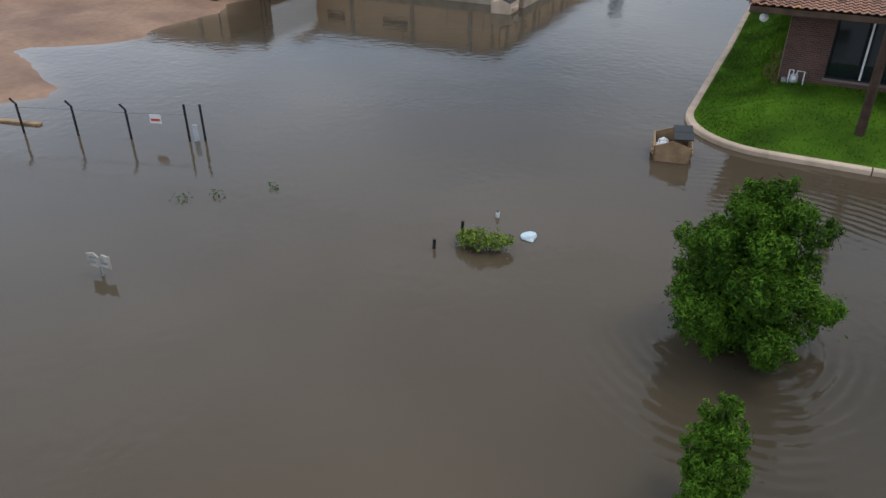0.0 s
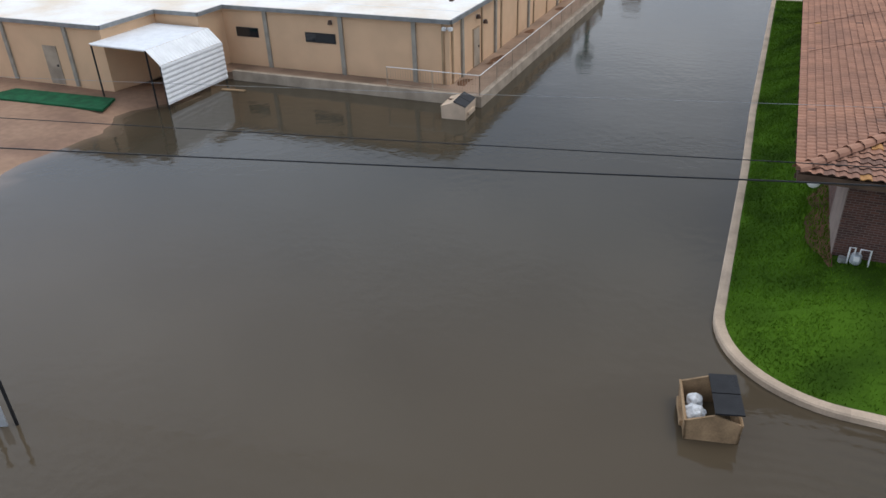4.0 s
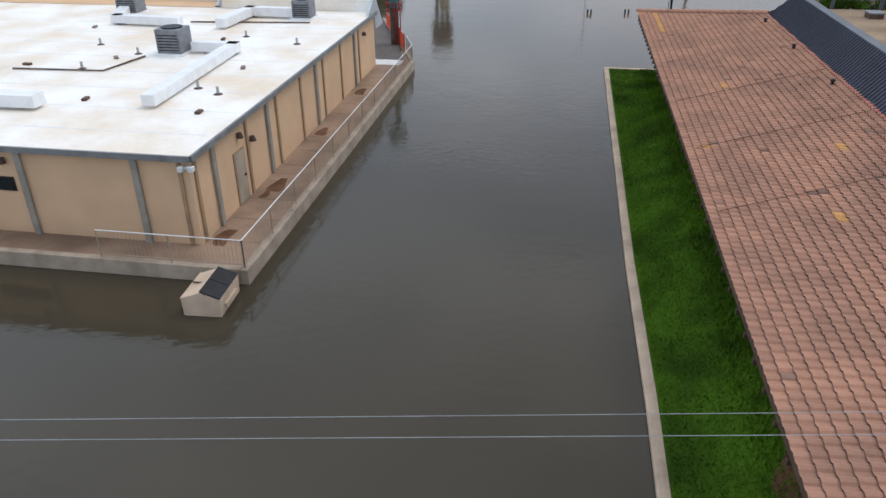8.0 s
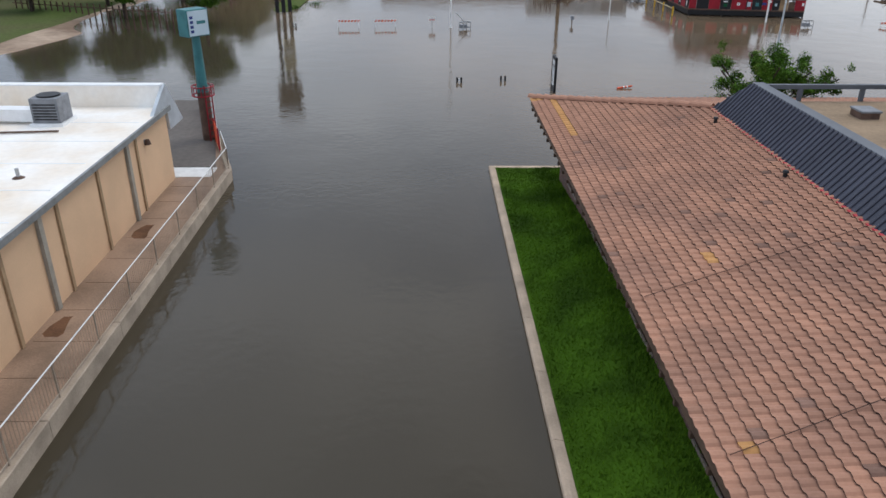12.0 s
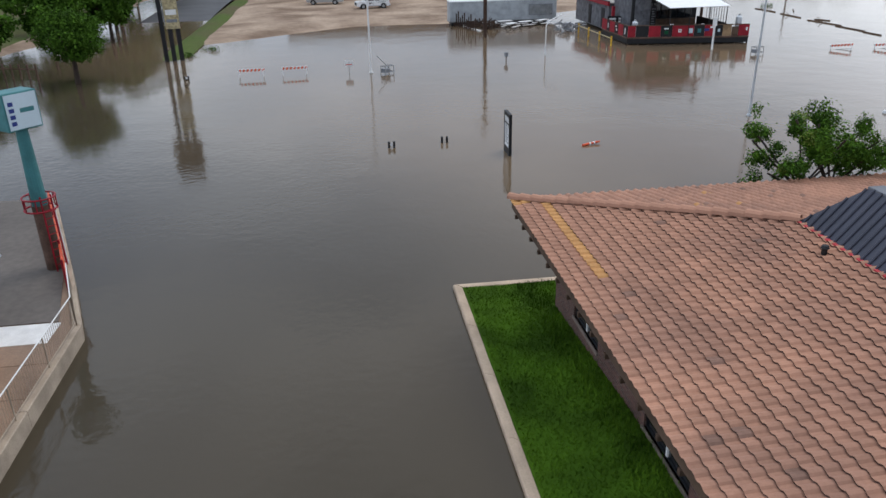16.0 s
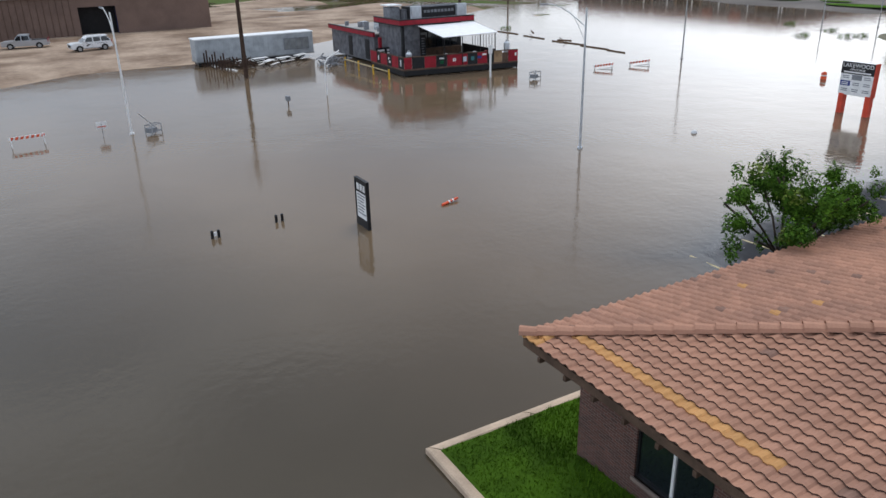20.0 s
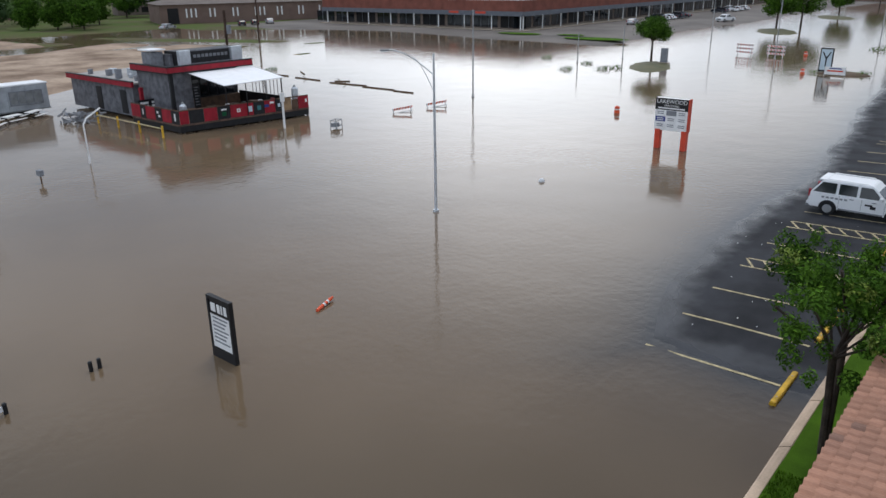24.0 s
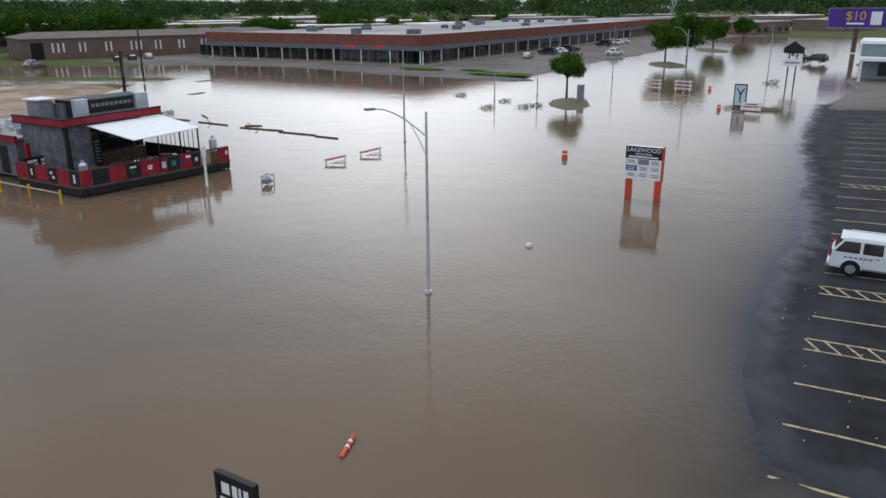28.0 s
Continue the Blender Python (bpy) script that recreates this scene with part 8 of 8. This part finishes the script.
for x0, x1, z0 in ((-0.28, -0.08, 0.84), (0.08, 0.27, 0.86), (-0.26, -0.06, 0.98)):
    part("print_bar", bx(x0, x1, -0.026, -0.02, z0, z0 + 0.045), "unit", ns)
pk = thing("plank", "pale plank lying at the water's edge", "plank", (-22.6, -55.6, 0.0), 12)
part("plank", bx(-1.4, 1.4, -0.12, 0.12, 0.0, 0.08, 0.01), "plywood", pk)
pk = thing("plank", "pale plank lying at the water's edge", "plank", (-25.8, -30.6, 0.0), 6)
part("plank", bx(-0.7, 0.7, -0.1, 0.1, 0.0, 0.06, 0.01), "plywood", pk)

# black two-post sign at the roadside
bs_ = thing("road_sign", "tall pylon sign with a yellow board on black posts", "sign", (-19.6, 54.5, -0.5), 12)
for dx in (-0.72, 0.0, 0.72):
    part("post", bx(dx - 0.21, dx + 0.21, -0.2, 0.2, 0, 9.0), "black", bs_)
part("board", bx(-0.35, 0.98, -0.28, 0.28, 3.6, 7.4, 0.02), "stripe", bs_, "faded yellow board")
part("print_bar", bx(-0.2, 0.8, -0.295, -0.28, 4.9, 5.4), "white", bs_)
part("print_bar", bx(-0.2, 0.8, -0.295, -0.28, 4.2, 4.5), "unit", bs_)
part("top_cabinet", bx(-1.4, 1.4, -0.4, 0.4, 8.6, 12.4, 0.04), "rust", bs_, "weathered brown sign cabinet")
# white garden fence far on the left bank
gf = thing("garden_fence", "dark picket fence below dark trees", "fence", (-40, 47, 0.2))
for k in range(26):
    x = -30 - k * 0.8
    part("picket", bx(x, x + 0.14, 47 + 0.3 * k - 0.05, 47 + 0.3 * k + 0.05, -0.2, 1.3), "wood_brown", gf, world=True)
part("rail", rod((-30, 47, 0.9), (-50.3, 54.5, 0.9), 0.05, 6), "wood_brown", gf, world=True)
nb = thing("far_house", "orange brick house behind dark trees", "house", (-78, 118, 0.2), -10)
part("wall", bx(-12, 12, -6, 6, -0.2, 4.0), "tan", nb)
part("roof", extrude_profile([(-7, 4.0), (7, 4.0), (0, 6.6)], "x", -12.6, 12.6), "tile_dark", nb)
for k in range(4):
    part("window", bx(-9.5 + k * 5, -7.5 + k * 5, -6.06, -6, 1.0, 2.6), "glass", nb)


# ---- grass blades on the lawn ----
def lawn_blades():
    rg = np.random.default_rng(8)
    n = 70000
    x = np.where(rg.random(n) < 0.72, rg.uniform(0.32, 3.04, n), rg.uniform(0.4, 11, n))
    y = np.where(x < 3.04, rg.uniform(-46.2, -0.33, n), np.where(rg.random(n) < 0.55, rg.uniform(-46.2, -40.5, n), rg.uniform(-2.3, -0.33, n)))
    corner = (x < 3.47) & (y < -43.25) & (np.hypot(x - 3.47, y + 43.25) > 2.95) | (x < 0.37 + 0.15 * np.clip((-26 - y) / 7, 0, 1))
    keep = ~corner
    x, y = x[keep], y[keep]
    n = len(x)
    a = rg.uniform(0, 2 * np.pi, n)
    h = rg.uniform(0.03, 0.085, n)
    w = rg.uniform(0.012, 0.024, n)
    lean = rg.normal(0, 0.03, (n, 2))
    g = np.array([lawn_z(a_, b_) for a_, b_ in zip(x.tolist(), y.tolist())])
    h = h * (1 + 1.4 * (x > 2.2) * (y > -41) * rg.random(n))
    p0 = np.stack([x - np.cos(a) * w, y - np.sin(a) * w, g - 0.005], 1)
    p1 = np.stack([x + np.cos(a) * w, y + np.sin(a) * w, g - 0.005], 1)
    p2 = np.stack([x + lean[:, 0], y + lean[:, 1], g + h], 1)
    v = np.stack([p0, p1, p2], 1).reshape(-1, 3)
    me = bpy.data.meshes.new("lawn_grass")
    me.from_pydata(v.tolist(), [], np.arange(n * 3).reshape(-1, 3).tolist())
    me.materials.append(M["blade"])
    tagged(new("lawn_grass", me), "short green lawn grass", "grass", "", "stuff")


lawn_blades()


# ---- clay tiles ----
TL, TW, NSEG = 0.255, 0.28, 5


def tile_shape(slope_axis):
    """One S-shaped tile, lying along +u (up the slope), width along v; local origin at its lower edge."""
    vs, fs = [], []
    prof = [(0.0, 0.0), (0.05, 0.036), (0.11, 0.048), (0.165, 0.028), (0.21, 0.004), (0.29, 0.006)]
    for (v, z) in prof:
        vs += [(0.0, v, z * 1.25 + 0.036), (TL + 0.07, v, z * 1.25 - 0.01), (0.0, v, z * 1.25 + 0.008), (0.04, v, z * 1.25 + 0.004)]
    for k in range(len(prof) - 1):
        a, b = 4 * k, 4 * (k + 1)
        fs += [(a, b, b + 1, a + 1), (a + 2, b + 2, b, a), (a + 3, b + 3, b + 2, a + 2)]
    return vs, fs


TV, TF = tile_shape("x")
cosx = 1 / math.sqrt(1 + SL * SL)


def slope_matrix(x, y, z, up):
    u = Vector((*up, SL)).normalized()
    v = Vector((-up[1], up[0], 0)).normalized()
    n = u.cross(v)
    return Matrix(((u.x, v.x, n.x, x), (u.y, v.y, n.y, y), (u.z, v.z, n.z, z), (0, 0, 0, 1)))


tile_me = bpy.data.meshes.new("roof_tile")
tile_me.from_pydata(TV, [], TF)
tile_me.materials.append(M["tile"])
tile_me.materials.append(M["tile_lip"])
# front and under faces of each tile carry the painted shade line
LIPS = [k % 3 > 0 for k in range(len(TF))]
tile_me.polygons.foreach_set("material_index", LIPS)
tile_or = tile_me.copy()
tile_or.materials.clear()
tile_or.materials.append(M["tile_orange"])
tile_or.materials.append(M["tile_lip"])
bulk = {"tile_rest": [], "tile_dark": []}
singles = 0
rng = random.Random(2)
inv = Matrix.Translation((-WX, -WN, -0.1))


def lay(x, y, up, orange, dark, single):
    global singles
    m = slope_matrix(x, y, roof_z(x, y) - 0.02 + rng.uniform(0, 0.008), up)
    if orange or single:
        o = new("roof_tile", tile_or if orange else tile_me)
        o.parent, o.matrix_basis = house, inv @ m
        singles += not orange
    else:
        bulk["tile_dark" if dark else "tile_rest"].append(m)


courses = int((RX - EX0 + 0.06) / (TL * cosx))
for c in range(courses + 1):
    x = EX0 - 0.06 + c * TL * cosx
    d = max(0.0, x - EX0)
    y = EY0 + 0.05 + math.ceil(d / TW) * TW
    while y < EY1 - d - TW * 0.6:
        orange = (c == 3 and -8.2 < y < -2.9) or (c == 11 and -31.3 < y < -30.8) or (c == 2 and -25.4 < y < -25.0) or (c in (0, 1) and y > -2.75) or (c == 16 and -26.7 < y < -26.2) or (c == 8 and abs(y + 19.0) < 0.2)
        dark = rng.random() < 0.012
        lay(x, y, (1, 0), orange, dark, (not orange) and (not dark) and y > -7.4 and c < 15)
        y += TW
ncols = courses
for c in range(courses + 1):
    y = EY1 + 0.06 - c * TL * cosx
    d = max(0.0, EY1 - y)
    x = EX0 + 0.05 + math.ceil(d / TW) * TW
    while x < EX1 - d - TW * 0.6:
        lay(x, y, (0, -1), rng.random() < 0.004, rng.random() < 0.02, False)
        x += TW
for c in range(courses + 1):
    y = EY0 - 0.06 + c * TL * cosx
    d = max(0.0, y - EY0)
    x = EX0 + 0.05 + math.ceil(d / TW + 1) * TW
    while x < EX1 - d:
        lay(x, y, (0, 1), rng.random() < 0.03, rng.random() < 0.12, False)
        x += TW
for c in range(courses + 1):
    x = EX1 + 0.06 - c * TL * cosx
    d = max(0.0, EX1 - x)
    y = EY0 + 0.05 + math.ceil(d / TW + 1) * TW
    while y < EY1 - d:
        lay(x, y, (-1, 0), False, rng.random() < 0.08, False)
        y += TW
for key, ms in bulk.items():
    base = np.array([(*v, 1.0) for v in TV])
    allv = np.concatenate([(np.array(m) @ base.T).T[:, :3] for m in ms])
    allf = [tuple(i + k * len(TV) for i in f) for k in range(len(ms)) for f in TF]
    me = bpy.data.meshes.new("roof_tiles")
    me.from_pydata(allv.tolist(), [], allf)
    me.materials.append(M[key])
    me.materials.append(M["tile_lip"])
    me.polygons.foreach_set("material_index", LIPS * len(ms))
    o = new("roof_tiles", me)
    o.parent = house
    o.matrix_basis = inv
    tagged(o, kind="stuff")
cap = bmesh.new()
cv = []
for k in range(6):
    a = math.pi * k / 5
    cv.append((0.15 * math.cos(a), 0.13 * math.sin(a)))
cap_me = bpy.data.meshes.new("hip_tile")
vs = [(0.0, p[0] * 1.15, p[1] * 1.2 + 0.03) for p in cv] + [(0.44, p[0], p[1]) for p in cv]
cap_me.from_pydata(vs, [], [(k, k + 1, k + 7, k + 6) for k in range(5)])
cap_me.materials.append(M["tile"])
for (ax, ay), (bx2, by2) in (((EX0 - 0.05, EY1 + 0.05), (RX, RN)), ((EX0 - 0.05, EY0 - 0.05), (RX, RS))):
    n = int(math.dist((ax, ay), (bx2, by2)) / 0.40)
    for k in range(n):
        x, y = ax + (bx2 - ax) * k / n, ay + (by2 - ay) * k / n
        u = Vector((bx2 - ax, by2 - ay, SL * abs(bx2 - ax))).normalized()
        v = Vector((-u.y, u.x, 0)).normalized()
        nn = u.cross(v)
        m = Matrix(((u.x, v.x, nn.x, x), (u.y, v.y, nn.y, y), (u.z, v.z, nn.z, roof_z(x, y) + 0.04), (0, 0, 0, 1)))
        o = new("hip_tile", cap_me)
        o.parent, o.matrix_basis = house, inv @ m
